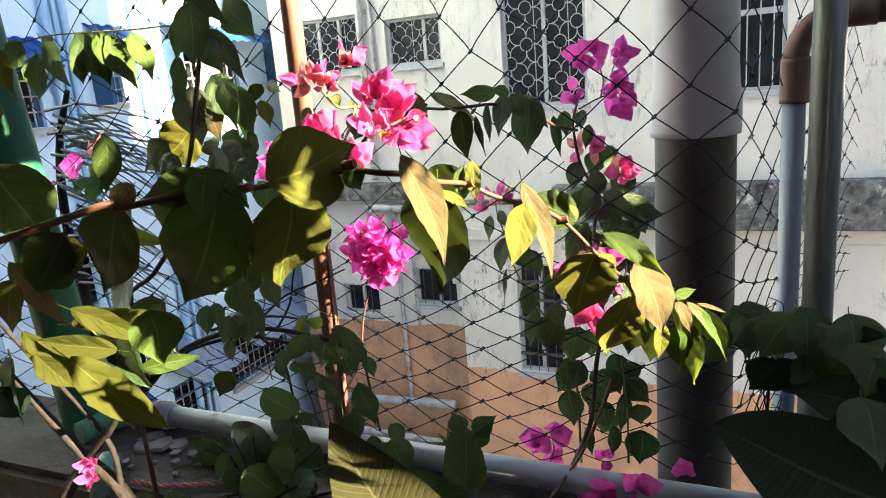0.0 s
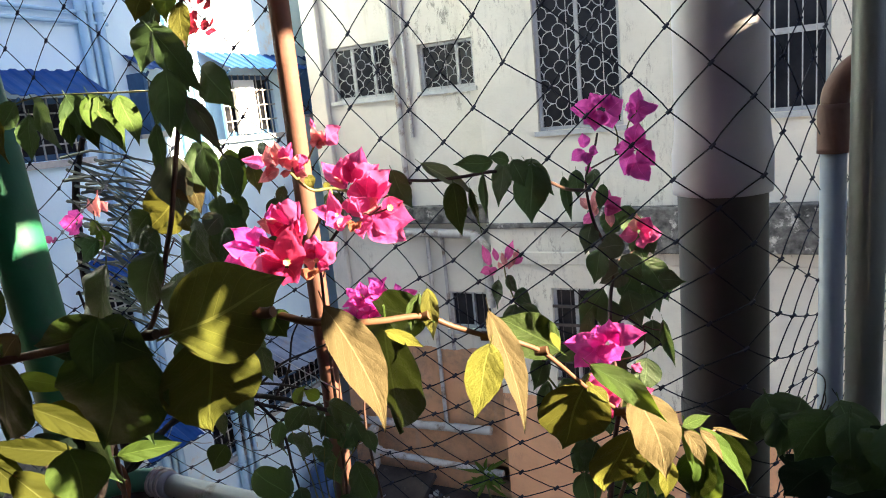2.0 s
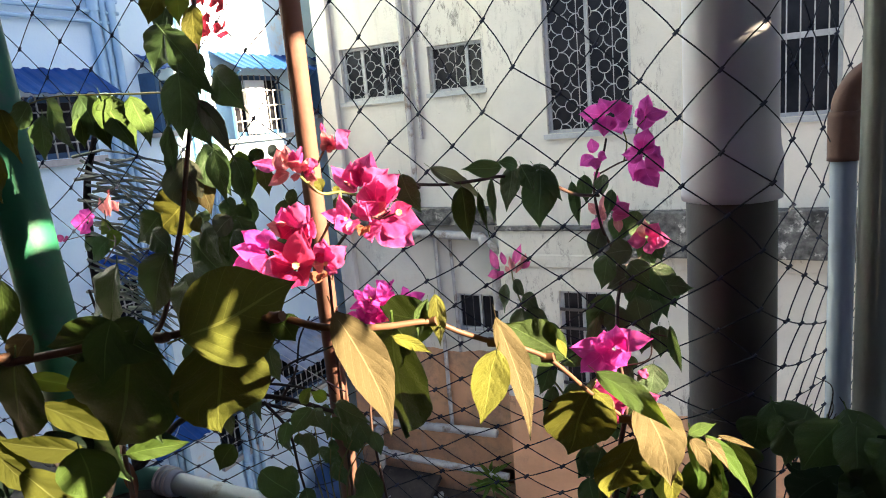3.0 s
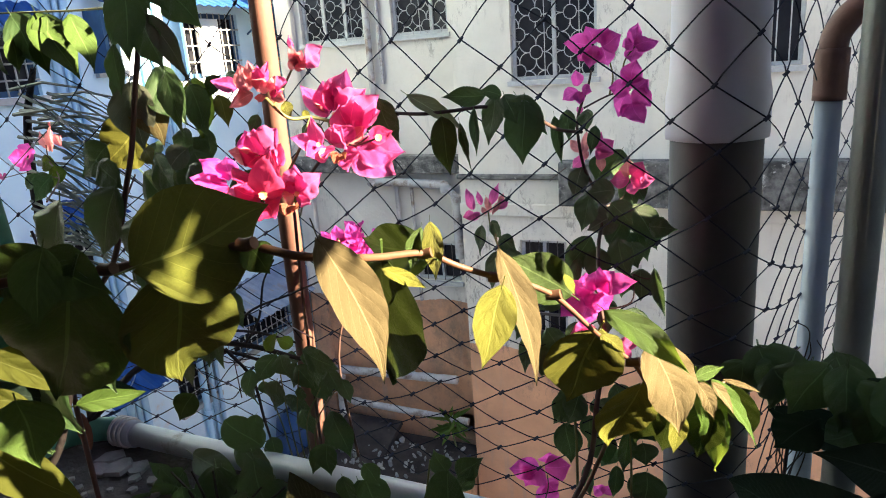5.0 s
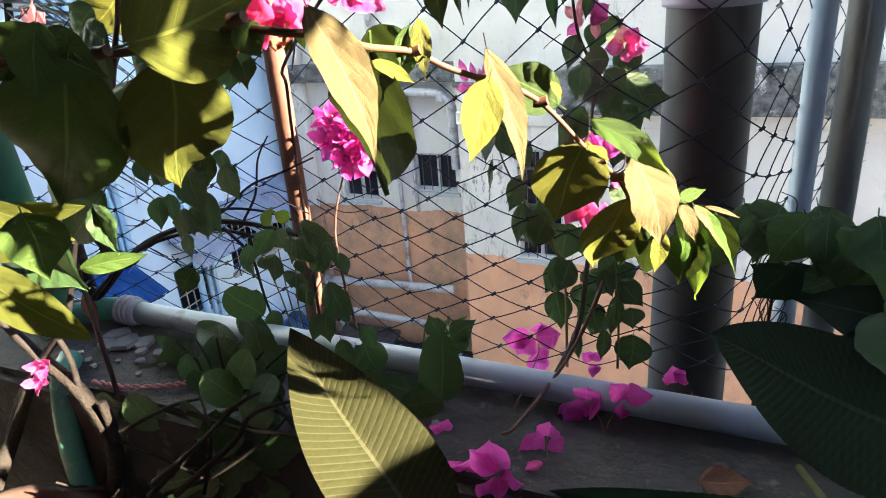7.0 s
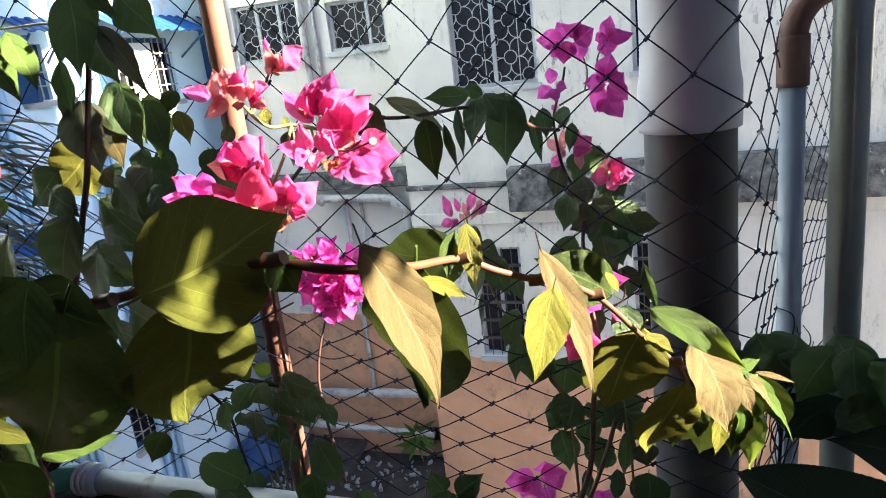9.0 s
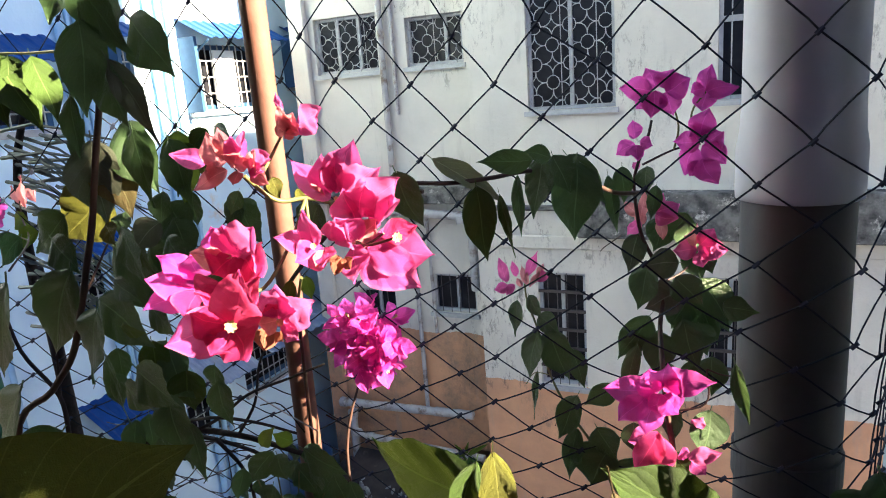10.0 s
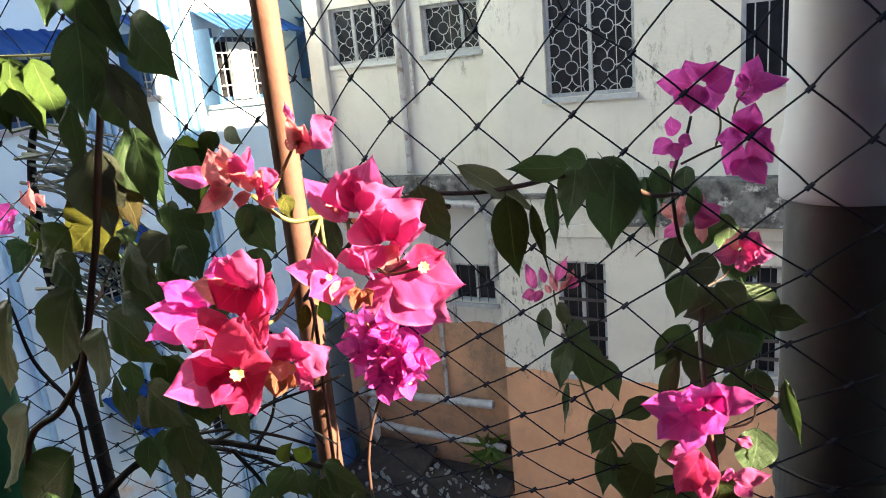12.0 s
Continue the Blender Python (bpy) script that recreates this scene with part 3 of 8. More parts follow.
# ---- ground ----
bm = bmesh.new()
bm.faces.new([bm.verts.new(p) for p in ((-1500, -1500, -6.5), (1500, -1500, -6.5), (1500, 1500, -6.5), (-1500, 1500, -6.5))])
tagged(part("ground", bm, M["ground"]), "dusty grey alley ground", "ground", kind="structure")

# ---- our own balcony ----
def slab(name, dims, mat, label, category):
    bm = bmesh.new()
    box(bm, *dims)
    return tagged(part(name, bm, M[mat]), label, category, kind="structure")


slab("floor", (-3.0, 1.5, -0.9, 1.10, -0.12, 0.0), "concrete", "dark balcony floor slab", "floor")
bm = bmesh.new()
box(bm, -3.0, 1.495, 0.885, 1.10, 0.003, 1.195)
bmesh.ops.bevel(bm, geom=[e for e in bm.edges if abs(e.verts[0].co.z - e.verts[1].co.z) < 1e-4 and e.verts[0].co.z > 1], offset=0.012, segments=2, affect="EDGES")
tagged(part("parapet", bm, M["concrete"]), "rough dark concrete balcony parapet", "parapet", kind="structure")
# unseen walls, placed and darkened to keep the near leaves in shade
slab("wall_south", (-1.25, 1.5, -0.9, -0.7, 0.003, 2.6), "dull", "unseen balcony back wall coloured dark to cut bounced light", "wall")
slab("wall_west", (-1.4, -1.253, -0.9, 0.88, 0.003, 2.6), "dull", "unseen side wall added to darken the balcony", "wall")
# unseen slab that cuts off high sun; the notch lights the upper climber leaves
bm = bmesh.new()
for x1, y0, y1 in ((1.42, -0.9, 0.945), (1.20, 0.945, 0.975), (1.42, 0.975, 1.25)):
    box(bm, -1.4, x1, y0, y1, 2.603, 2.75)
tagged(part("ceiling", bm, M["dull"]), "unseen balcony ceiling slab notched to let sun through", "ceiling", kind="structure")
# added out of view: blocks the sun, its slots light single flowers and leaves
bm = bmesh.new()
for y0, y1, z0, z1 in ((0.90, 0.950, -6.5, 2.43), (0.90, 0.950, 2.53, 2.61), (0.950, 1.104, -6.5, 2.61), (1.104, 1.13, -6.5, 1.96), (1.13, 1.195, -6.5, 5.0), (1.195, 1.240, -6.5, 2.09), (1.195, 1.240, 2.19, 5.0), (1.240, 1.262, -6.5, 5.0), (1.262, 1.279, -6.5, 2.316), (1.262, 1.279, 2.345, 5.0), (1.279, 3.0, -6.5, 5.0)):
    box(bm, 1.5, 1.55, y0, y1, z0, z1)
tagged(part("wall_east", bm, M["plaster"]), "unseen added side wall with slots that let sun through", "wall", kind="structure")
# added out of view: stepped tops set how far down the sun reaches
bm = bmesh.new()
for y0, y1, z1 in ((-0.9, 0.28, 2.6), (0.28, 0.838, 1.90), (0.838, 0.898, 2.6)):
    box(bm, 1.5, 1.65, y0, y1, 0.0, z1)
tagged(part("wall_east_low", bm, M["plaster"]), "unseen added side wall stepped to shape the sunlight", "wall", kind="structure")
slab("wall_own_house", (-3.0, 1.65, -2.6, -0.903, -6.5, 2.6), "white_wall", "plain body of our own house behind the balcony", "wall")
slab("wall_own_house_low", (-3.0, 1.495, -0.9, 1.10, -6.5, -0.123), "white_wall", "plain house wall below the balcony slab", "wall")
# two walls added out of view to keep low sun off the buildings opposite
slab("wall_far_east_high", (9.0, 9.3, 2.2, 5.2, -6.5, 11.0), "white_wall", "unseen whitewashed wall added to shade the buildings opposite", "wall")
slab("wall_far_east", (9.0, 9.3, 5.203, 16.0, -6.5, 8.6), "white_wall", "unseen whitewashed wall added to shade the buildings opposite", "wall")

# ---- pipes and poles of the balcony ----
def tube(name, segments, mat, label, category, extra=()):
    """An upright or lying pipe built of one body and its sleeves."""
    foot = min((Vector(p) for s in segments for p in s[0]), key=lambda p: p.z)
    thing = empty(name, foot, label, category)
    for kind, (pts, r), m in [("pipe_body", s, mat) for s in segments] + list(extra):
        bm = bmesh.new()
        rod(bm, pts, r, 28)
        part(kind, moved(bm, thing), M[m], thing, smooth=False)
    for c in thing.children:
        c.data.polygons.foreach_set("use_smooth", [len(p.vertices) == 4 for p in c.data.polygons])
    return thing


PX, PY, PR = 0.4595, 1.332, 0.0545
rain = empty("rain_pipe", (PX, PY, -6.5), "fat grey plastic rainwater pipe with a socket joint", "pipe")
bm = bmesh.new()
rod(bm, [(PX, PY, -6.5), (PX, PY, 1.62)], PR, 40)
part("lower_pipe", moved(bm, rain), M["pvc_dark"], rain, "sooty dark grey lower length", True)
bm = bmesh.new()
prof = [(1.603, PR + 0.0005), (1.604, PR + 0.0055), (1.612, PR + 0.006), (1.655, PR + 0.006), (1.672, PR + 0.003), (1.70, PR + 0.0015), (5.0, PR + 0.0015)]
rings = [[bm.verts.new((PX + r * math.cos(a), PY + r * math.sin(a), z)) for a in (2 * math.pi * k / 40 for k in range(40))] for z, r in prof]
for a, b in zip(rings, rings[1:]):
    for k in range(40):
        bm.faces.new((a[k], a[(k + 1) % 40], b[(k + 1) % 40], b[k]))
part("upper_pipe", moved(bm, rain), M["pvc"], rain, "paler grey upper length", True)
for z in (1.285, 0.2):
    bm = bmesh.new()
    rod(bm, [(PX, PY, z), (PX, PY, z + 0.035)], PR + 0.003, 40)
    part("clamp", moved(bm, rain), M["pvc_dark"], rain)

# the thinner water pipe with its brown bend
WX, WY = 0.591, 1.47
tube("water_pipe", [([(WX, WY, 0.2), (WX, WY, 1.64)], 0.0165)], "pvc_blue", "pale grey water pipe with a rusty brown elbow", "pipe",
     [("collar", ([(WX, WY, 1.632), (WX, WY, 1.640), (WX, WY, 1.690), (WX, WY, 1.698)], 0.0205), "elbow"),
      ("elbow", (curve_points([(WX, WY, 1.69), (WX + 0.003, WY, 1.715), (WX + 0.02, WY, 1.74), (WX + 0.045, WY, 1.752), (WX + 0.07, WY, 1.754)]), 0.0175), "elbow"),
      ("collar", ([(WX + 0.055, WY, 1.754), (WX + 0.10, WY, 1.754)], 0.0205), "elbow"),
      ("branch_pipe", ([(WX + 0.09, WY, 1.754), (WX + 0.6, WY, 1.754)], 0.018), "elbow"),
      ("collar", ([(WX + 0.12, WY, 1.754), (WX + 0.15, WY, 1.754)], 0.0215), "elbow")])
tube("steel_pole", [([(0.608, 1.217, 0.2), (0.608, 1.217, 3.0)], 0.0175)], "steel", "dull grey-green steel pole of the net frame", "pole")
tube("rusty_pole", [([(-0.058, 1.147, 1.1), (-0.060, 1.147, 3.0)], 0.0138)], "rust", "thin rust-coloured steel pole holding the net", "pole")
tube("green_pole", [([(-0.487, 1.03, 0.0), (-0.487, 1.03, 1.2), (-0.600, 1.03, 2.4)], 0.037)], "green", "thick green painted pipe post", "pole")
tube("white_pipe", [([(-0.335, 1.052, 1.217), (0.9, 1.035, 1.217)], 0.0165)], "pvc_pale", "pale grey pipe lying along the parapet", "pipe",
     [("end_collar", ([(-0.345, 1.052, 1.217), (-0.31, 1.051, 1.217)], 0.0195), "pvc_pale"),
      ("green_elbow", (curve_points([(-0.325, 1.052, 1.217), (-0.37, 1.05, 1.217), (-0.415, 1.02, 1.215), (-0.43, 0.97, 1.213)]), 0.0175), "green_pale")])
tube("green_hose_pipe", [(curve_points([(-0.318, 0.93, 1.21), (-0.30, 0.895, 1.19), (-0.285, 0.869, 1.08), (-0.27, 0.869, 0.9)]), 0.0155)], "green_pale", "green plastic pipe hanging over the parapet", "pipe")

# ---- the net ----
PLAN = [(-1.9, 0.80), (-0.50, 1.075), (-0.06, 1.168), (0.515, 1.172), (0.585, 1.52), (0.80, 2.3)]
RUN = [0.0]
for a, b in zip(PLAN, PLAN[1:]):
    RUN.append(RUN[-1] + math.dist(a, b))
ZERO = RUN[2] + 0.177                  # where the knot of column 0 sits along the run


def along(s):
    s = min(max(s, 0), RUN[-1] - 1e-6)
    k = max(i for i in range(len(RUN) - 1) if RUN[i] <= s)
    f = (s - RUN[k]) / (RUN[k + 1] - RUN[k])
    return Vector((PLAN[k][0] + (PLAN[k + 1][0] - PLAN[k][0]) * f, PLAN[k][1] + (PLAN[k + 1][1] - PLAN[k][1]) * f, 0))


def knot_place(i, j):
    m = min(j, 14)
    z = 1.849 - 0.046 * j if j < 0 else 1.849 - 0.046 * m + 0.0009 * m * m - 0.021 * (j - m)
    s = ZERO + 0.0435 * i - 0.018 * max(0, min(1, (j - 6) / 6))
    sag = math.exp(-((s - ZERO - 0.06) / 0.12) ** 2) * max(0, min(1, (1.86 - z) / 0.06))
    s, z = s - 0.013 * sag, z - 0.019 * sag
    q = Vector((i * 0.37, j * 0.41, 3.1))
    calm = 0.3 if s > RUN[3] else 1.0          # drawn taut behind the rain pipe
    s += calm * (0.012 * noise.noise(q) + 0.006 * noise.noise(q * 3.3))
    if s > RUN[3]:
        s = RUN[3] + 2.0 * (s - RUN[3])
    p = along(s)
    p.y += calm * 0.010 * noise.noise(q + Vector((9, 4, 2)))
    p.z = z + calm * 0.010 * noise.noise(q + Vector((1, 7, 5)))
    return p


netting = empty("safety_net", (0.2, 1.17, 1.27), "dark blue-black knotted nylon balcony net", "net")
bm_s, bm_k = bmesh.new(), bmesh.new()
cols, rows_n = range(-52, 22), range(-14, 25)
for i in cols:
    for j in rows_n:
        if (i + j) % 2:
            continue
        a = knot_place(i, j)
        if j < rows_n[-1]:
            for di in (-1, 1):
                b = knot_place(i + di, j + 1)
                side = Vector((0.005 * di, 0, -0.0035)) * (0.25 if a.y > 1.2 else 1.0) * (1 + noise.noise(Vector((i, j, di))))
                rod(bm_s, [a, a.lerp(b, 0.3) + side, a.lerp(b, 0.7) + side, b], 0.00082, 4, cap=False)
        if j < 24:
            r = 0.0026
            rod(bm_k, [a + Vector((-r, 0, -r)), a, a + Vector((r, 0, r))], 0.0023, 5, 0.0019)
tagged(part("net_strand", moved(bm_s, netting), M["cord"], netting), kind="stuff")
tagged(part("net_knot", moved(bm_k, netting), M["knot"], netting), kind="stuff")

# ---- plants ----
HEART = [(0.0, 0.10), (0.05, 0.50), (0.12, 0.74), (0.22, 0.92), (0.35, 1.0), (0.48, 0.97), (0.60, 0.81), (0.70, 0.58), (0.79, 0.35), (0.87, 0.18), (0.94, 0.075), (1.0, 0.0)]

BRACT = [(0.0, 0.12), (0.06, 0.46), (0.15, 0.74), (0.28, 0.94), (0.42, 1.0), (0.56, 0.94), (0.68, 0.77), (0.79, 0.51), (0.88, 0.27), (0.95, 0.11), (1.0, 0.0)]


def blade(kind, variant, bend=0.0):
    """A leaf blade one unit long and one wide from its stalk along +y, creased at the midrib, drooping, waved, and bent sideways."""
    rnd = random.Random(hash_of(kind) + variant * 17)
    bm = bmesh.new()
    uv = bm.loops.layers.uv.new("UVMap")
    nu, nv = (12, 240) if kind == "big" else (8, 22)
    droop, cup, wave, twist = rnd.uniform(0.05, 0.22), rnd.uniform(0.04, 0.22), rnd.uniform(0.01, 0.035), rnd.uniform(-0.35, 0.35)
    if kind == "bract":
        droop, cup, wave = -rnd.uniform(0.05, 0.40), rnd.uniform(0.05, 0.34), rnd.uniform(0.04, 0.09)
    if kind == "big":
        droop, cup, wave, twist = 0.10, 0.16, 0.006, 0.05

    def half_width(v):
        if kind == "heart":
            w = 0.5 * float(np.interp(v, [p[0] for p in HEART], [p[1] for p in HEART]))
        elif kind == "lance":
            w = math.sin(math.pi * min(1, v * 0.98 + 0.02) ** 0.8) ** 0.85 * 0.5
        elif kind == "big":
            w = (v + 0.01) ** 0.55 * (1 - v) ** 0.95 * 1.31
        elif kind == "bract":
            w = 0.45 * float(np.interp(v, [p[0] for p in BRACT], [p[1] for p in BRACT]))
        else:
            w = (v + 0.01) ** 0.5 * (1 - v) ** 0.5 * 1.0
        return w

    grid = []
    for i in range(nv + 1):
        v = i / nv
        row = []
        for k in range(nu + 1):
            u = k / nu * 2 - 1
            w = half_width(v)
            x = u * w
            z = cup * abs(x) - droop * v * v + wave * math.sin(v * 9 + u * 2 + variant) * abs(u)
            z += (0.0042 if kind == "big" else 0.030) * math.sin((v - (0.24 if kind == "big" else 0.55) * abs(x)) * (214 if kind == "big" else 24)) * min(1, abs(u) * 1.6) * (1 - v)
            if kind == "bract":
                z += 0.06 * noise.noise(Vector((u * 2.4, v * 3.3, variant * 7.3))) + 0.03 * noise.noise(Vector((u * 6.0, v * 7.0, variant * 3.3)))
            a = twist * v
            x2, z2 = x * math.cos(a) - z * math.sin(a), x * math.sin(a) + z * math.cos(a)
            lobe = 0.05 * math.sin(math.pi * min(1, abs(u) * 0.8)) * (1 - v) ** 6 if kind == "heart" else 0.0
            row.append((bm.verts.new((x2 + 0.05 * math.sin(v * 3 + variant) * (1 - v) * v * 4 + bend * 4 * v * (1 - v), v - lobe, z2)), (u + 1) / 2, v))
        grid.append(row)
    for a, b in zip(grid, grid[1:]):
        for k in range(nu):
            f = bm.faces.new((a[k][0], a[k + 1][0], b[k + 1][0], b[k][0]))
            f.smooth = True
            for loop, q in zip(f.loops, (a[k], a[k + 1], b[k + 1], b[k])):
                loop[uv].uv = q[1:]
    if kind != "bract":
        rod(bm, [(0.0, 0.02, -0.004), (0.0, -0.06, 0.004), (-0.01, -0.16, 0.03)], 0.012, 5)
    return bm


def hash_of(word):
    return sum(ord(c) * (i + 3) for i, c in enumerate(word))


BLADES = {}
CHANCE = random.Random(5)


def leaf(plant, kind, mat, base, tip, width, facing=None, name="leaf", bend=0.0):
    variant = CHANCE.randrange(12 if kind == "bract" else 6)
    key = (kind, variant, mat, bend)
    if key not in BLADES:
        BLADES[key] = mesh_of(blade(kind, variant, bend), kind + "_" + name, M[mat])
    ob = new(name, BLADES[key])
    base, tip = Vector(base), Vector(tip)
    y = tip - base
    length = y.length
    y.normalize()
    z = Vector(facing or (0.30 + CHANCE.uniform(-0.4, 0.4), -1.0, 0.25 + CHANCE.uniform(-0.3, 0.4)))
    z = (z - y * z.dot(y)).normalized()
    x = y.cross(z)
    m = Matrix((x, y, z)).transposed().to_4x4()
    peak = {"heart": 0.5, "lance": 0.5, "big": 0.49, "bract": 0.45, "round": 0.5}[kind]
    ob.matrix_world = Matrix.Translation(base) @ m @ Matrix.Diagonal((width * (0.53 if kind != "bract" and mat not in ("leaf_pale", "leaf_fresh") else 0.5) / peak, length, (width + length) * 0.5, 1))
    ob.parent = plant
    ob.matrix_parent_inverse = Matrix.Translation(-plant.location)
    return ob


def stem(plant, pts, r, r2, mat, name="stem", steps=5, sides=8):
    bm = bmesh.new()
    rod(bm, curve_points(pts, steps), r, sides, r2)
    return part(name, moved(bm, plant), M[mat], plant, smooth=True)


def flower(plant, mat, at, size, n=3, facing=(0.35, -1.0, 0.25), open_=0.98, bloom=True):
    """Papery bracts round a small tube, as bougainvillea bears them."""
    f = (Vector(facing) + Vector((CHANCE.uniform(-0.5, 0.5), 0, CHANCE.uniform(-0.4, 0.5)))).normalized()
    side = f.cross(Vector((0, 0, 1))).normalized()
    up = side.cross(f)
    spin = CHANCE.uniform(0, 6.28)
    at = Vector(at)
    size *= 0.78
    foot = at - f * size * 0.16
    for k in range(n):
        a = spin + 2 * math.pi * k / n + CHANCE.uniform(-0.25, 0.25)
        tilt = open_ + CHANCE.uniform(-0.3, 0.2)
        out = side * math.cos(a) + up * math.sin(a)
        way = out * math.sin(tilt) + f * math.cos(tilt)
        ln = size * 0.56 * CHANCE.uniform(0.88, 1.15)
        b = foot + out * size * 0.03
        leaf(plant, "bract", mat, b, b + way * ln, ln * CHANCE.uniform(0.60, 0.80), f * 1.0 - out * 0.35, "bract")
    if size > 0.022:
        for k in range(2):                      # the next bracts, half open behind the first
            a = spin + math.pi * (k + 0.33) + CHANCE.uniform(-0.5, 0.5)
            tilt = open_ * 1.25 + CHANCE.uniform(-0.2, 0.3)
            out = side * math.cos(a) + up * math.sin(a)
            ln = size * 0.46 * CHANCE.uniform(0.8, 1.15)
            b = foot - f * size * 0.10
            leaf(plant, "bract", mat, b, b + (out * math.sin(tilt) + f * math.cos(tilt)) * ln, ln * CHANCE.uniform(0.55, 0.75), f - out * 0.35, "bract")
    if bloom:
        bm = bmesh.new()
        tip = at + f * size * 0.10
        rod(bm, [foot, foot.lerp(tip, 0.5) + out * 0.001, tip], size * 0.018, 6, size * 0.026)
        for k in range(5):
            a = 2 * math.pi * k / 5
            e = tip + (side * math.cos(a) + up * math.sin(a)) * size * 0.045 + f * size * 0.02
            rod(bm, [tip, e], size * 0.020, 5, size * 0.012)
        part("floret", moved(bm, plant), M["petal"], plant, "tiny cream floret")


def floret(plant, at, size):
    """A small cream flower of five lobes with a ruffled middle, seen from the front."""
    bm = bmesh.new()
    at = Vector(at)
    f = Vector((0.35, -0.9, 0.25)).normalized()
    side = f.cross(Vector((0, 0, 1))).normalized()
    up = side.cross(f)
    rim = [at + (side * math.cos(a) + up * math.sin(a)) * size * q + f * size * 0.10 for a, q in ((math.pi * k / 8, 0.40 if k % 2 else 0.30) for k in range(16))]
    rim = [bm.verts.new(p) for p in rim]
    front, back = bm.verts.new(at + f * size * 0.02), bm.verts.new(at - f * size * 0.7)
    for k in range(16):
        bm.faces.new((front, rim[k], rim[(k + 1) % 16]))
        bm.faces.new((back, rim[(k + 1) % 16], rim[k]))
    part("floret", moved(bm, plant), M["petal"], plant, "tiny cream floret")


def cluster(plant, mats, at, radius, count, size, facing=(0.35, -1.0, 0.25), bloom=True):
    """Flowers crowded together on a head."""
    for k in range(count):
        a = 2.4 * k
        q = radius * math.sqrt((k + 0.3) / count)
        p = Vector(at) + Vector((math.cos(a) * q, CHANCE.uniform(-0.4, 0.4) * radius, math.sin(a) * q))
        f = Vector(facing) + Vector((math.cos(a), 0, math.sin(a))) * 0.8 * q / max(radius, 1e-6)
        flower(plant, mats[k % len(mats)], p, size * CHANCE.uniform(0.85, 1.1), 3, f, bloom=bloom and k % 2 == 0)


def fill(plant, spine, count, seed, mats, spread=0.05, size=(0.03, 0.055), back=(0.0, 0.05)):
    """Leaves set at random along a twig."""
    r = random.Random(seed)
    line = curve_points(spine, 6)
    for _ in range(count):
        b = r.choice(line) + Vector((r.uniform(-spread, spread), r.uniform(*back), r.uniform(-spread, spread)))
        ln = r.uniform(*size)
        leaf(plant, "heart", r.choice(mats), b, b + Vector((r.uniform(-0.6, 0.6), r.uniform(-0.4, 0.1), -1)).normalized() * ln, ln * r.uniform(0.6, 0.85))


def pot(at, r, height, label):
    p = empty("plant_pot", at, label, "pot")
    bm = bmesh.new()
    prof = [(0.0, 0.7), (0.9, 0.97), (0.9, 1.06), (1.0, 1.06), (1.0, 0.94), (0.88, 0.92)]
    rings = [[bm.verts.new((r * q * math.cos(a), r * q * math.sin(a), height * z)) for a in (2 * math.pi * k / 28 for k in range(28))] for z, q in prof]
    for a, b in zip(rings, rings[1:]):
        for k in range(28):
            bm.faces.new((a[k], a[(k + 1) % 28], b[(k + 1) % 28], b[k]))
    bm.faces.new(rings[0][::-1])
    part("pot_body", bm, M["pot"], p, smooth=True)
    bm = bmesh.new()
    ring = [bm.verts.new((r * 0.925 * math.cos(a), r * 0.925 * math.sin(a), height * (0.88 + 0.02 * math.sin(5 * a)))) for a in (2 * math.pi * k / 28 for k in range(28))]
    mid = bm.verts.new((0, 0, height * 0.92))
    for k in range(28):
        bm.faces.new((ring[k], ring[(k + 1) % 28], mid))
    part("soil", bm, M["soil"], p)
    return p


bench = slab("planter_bench", (-1.2, 1.3, 0.50, 0.855, 0.0, 0.70), "concrete", "low concrete planter bench before the parapet", "bench")
pot((-0.26, 0.70, 0.70), 0.15, 0.36, "dark clay flower pot with dry soil")
pot((0.10, 0.68, 0.70), 0.14, 0.30, "dark clay flower pot with dry soil")
pot((0.42, 0.68, 0.70), 0.14, 0.30, "dark clay flower pot with dry soil")
pot((0.75, 0.68, 0.70), 0.14, 0.32, "dark clay flower pot with dry soil")

# a spray added outside the view, hung from the slab to dapple the light
O = empty("shade_spray", (0.78, 0.46, 2.6), "unseen added spray of narrow leaves that dapples the sunlight", "plant")
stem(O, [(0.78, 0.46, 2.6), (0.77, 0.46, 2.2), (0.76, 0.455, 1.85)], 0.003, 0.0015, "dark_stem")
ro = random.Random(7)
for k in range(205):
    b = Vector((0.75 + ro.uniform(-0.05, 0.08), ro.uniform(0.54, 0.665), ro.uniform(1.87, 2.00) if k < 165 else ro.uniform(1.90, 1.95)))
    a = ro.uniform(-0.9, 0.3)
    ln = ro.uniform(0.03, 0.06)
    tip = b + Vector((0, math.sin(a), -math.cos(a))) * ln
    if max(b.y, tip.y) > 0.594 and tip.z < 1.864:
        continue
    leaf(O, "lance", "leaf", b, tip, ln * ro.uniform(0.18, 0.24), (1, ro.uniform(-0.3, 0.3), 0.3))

# the sunlit branch close to the eye
A = empty("bougainvillea_branch", (-0.40, 0.40, 0.0), "arching bougainvillea branch with sunlit yellow-green leaves", "plant")
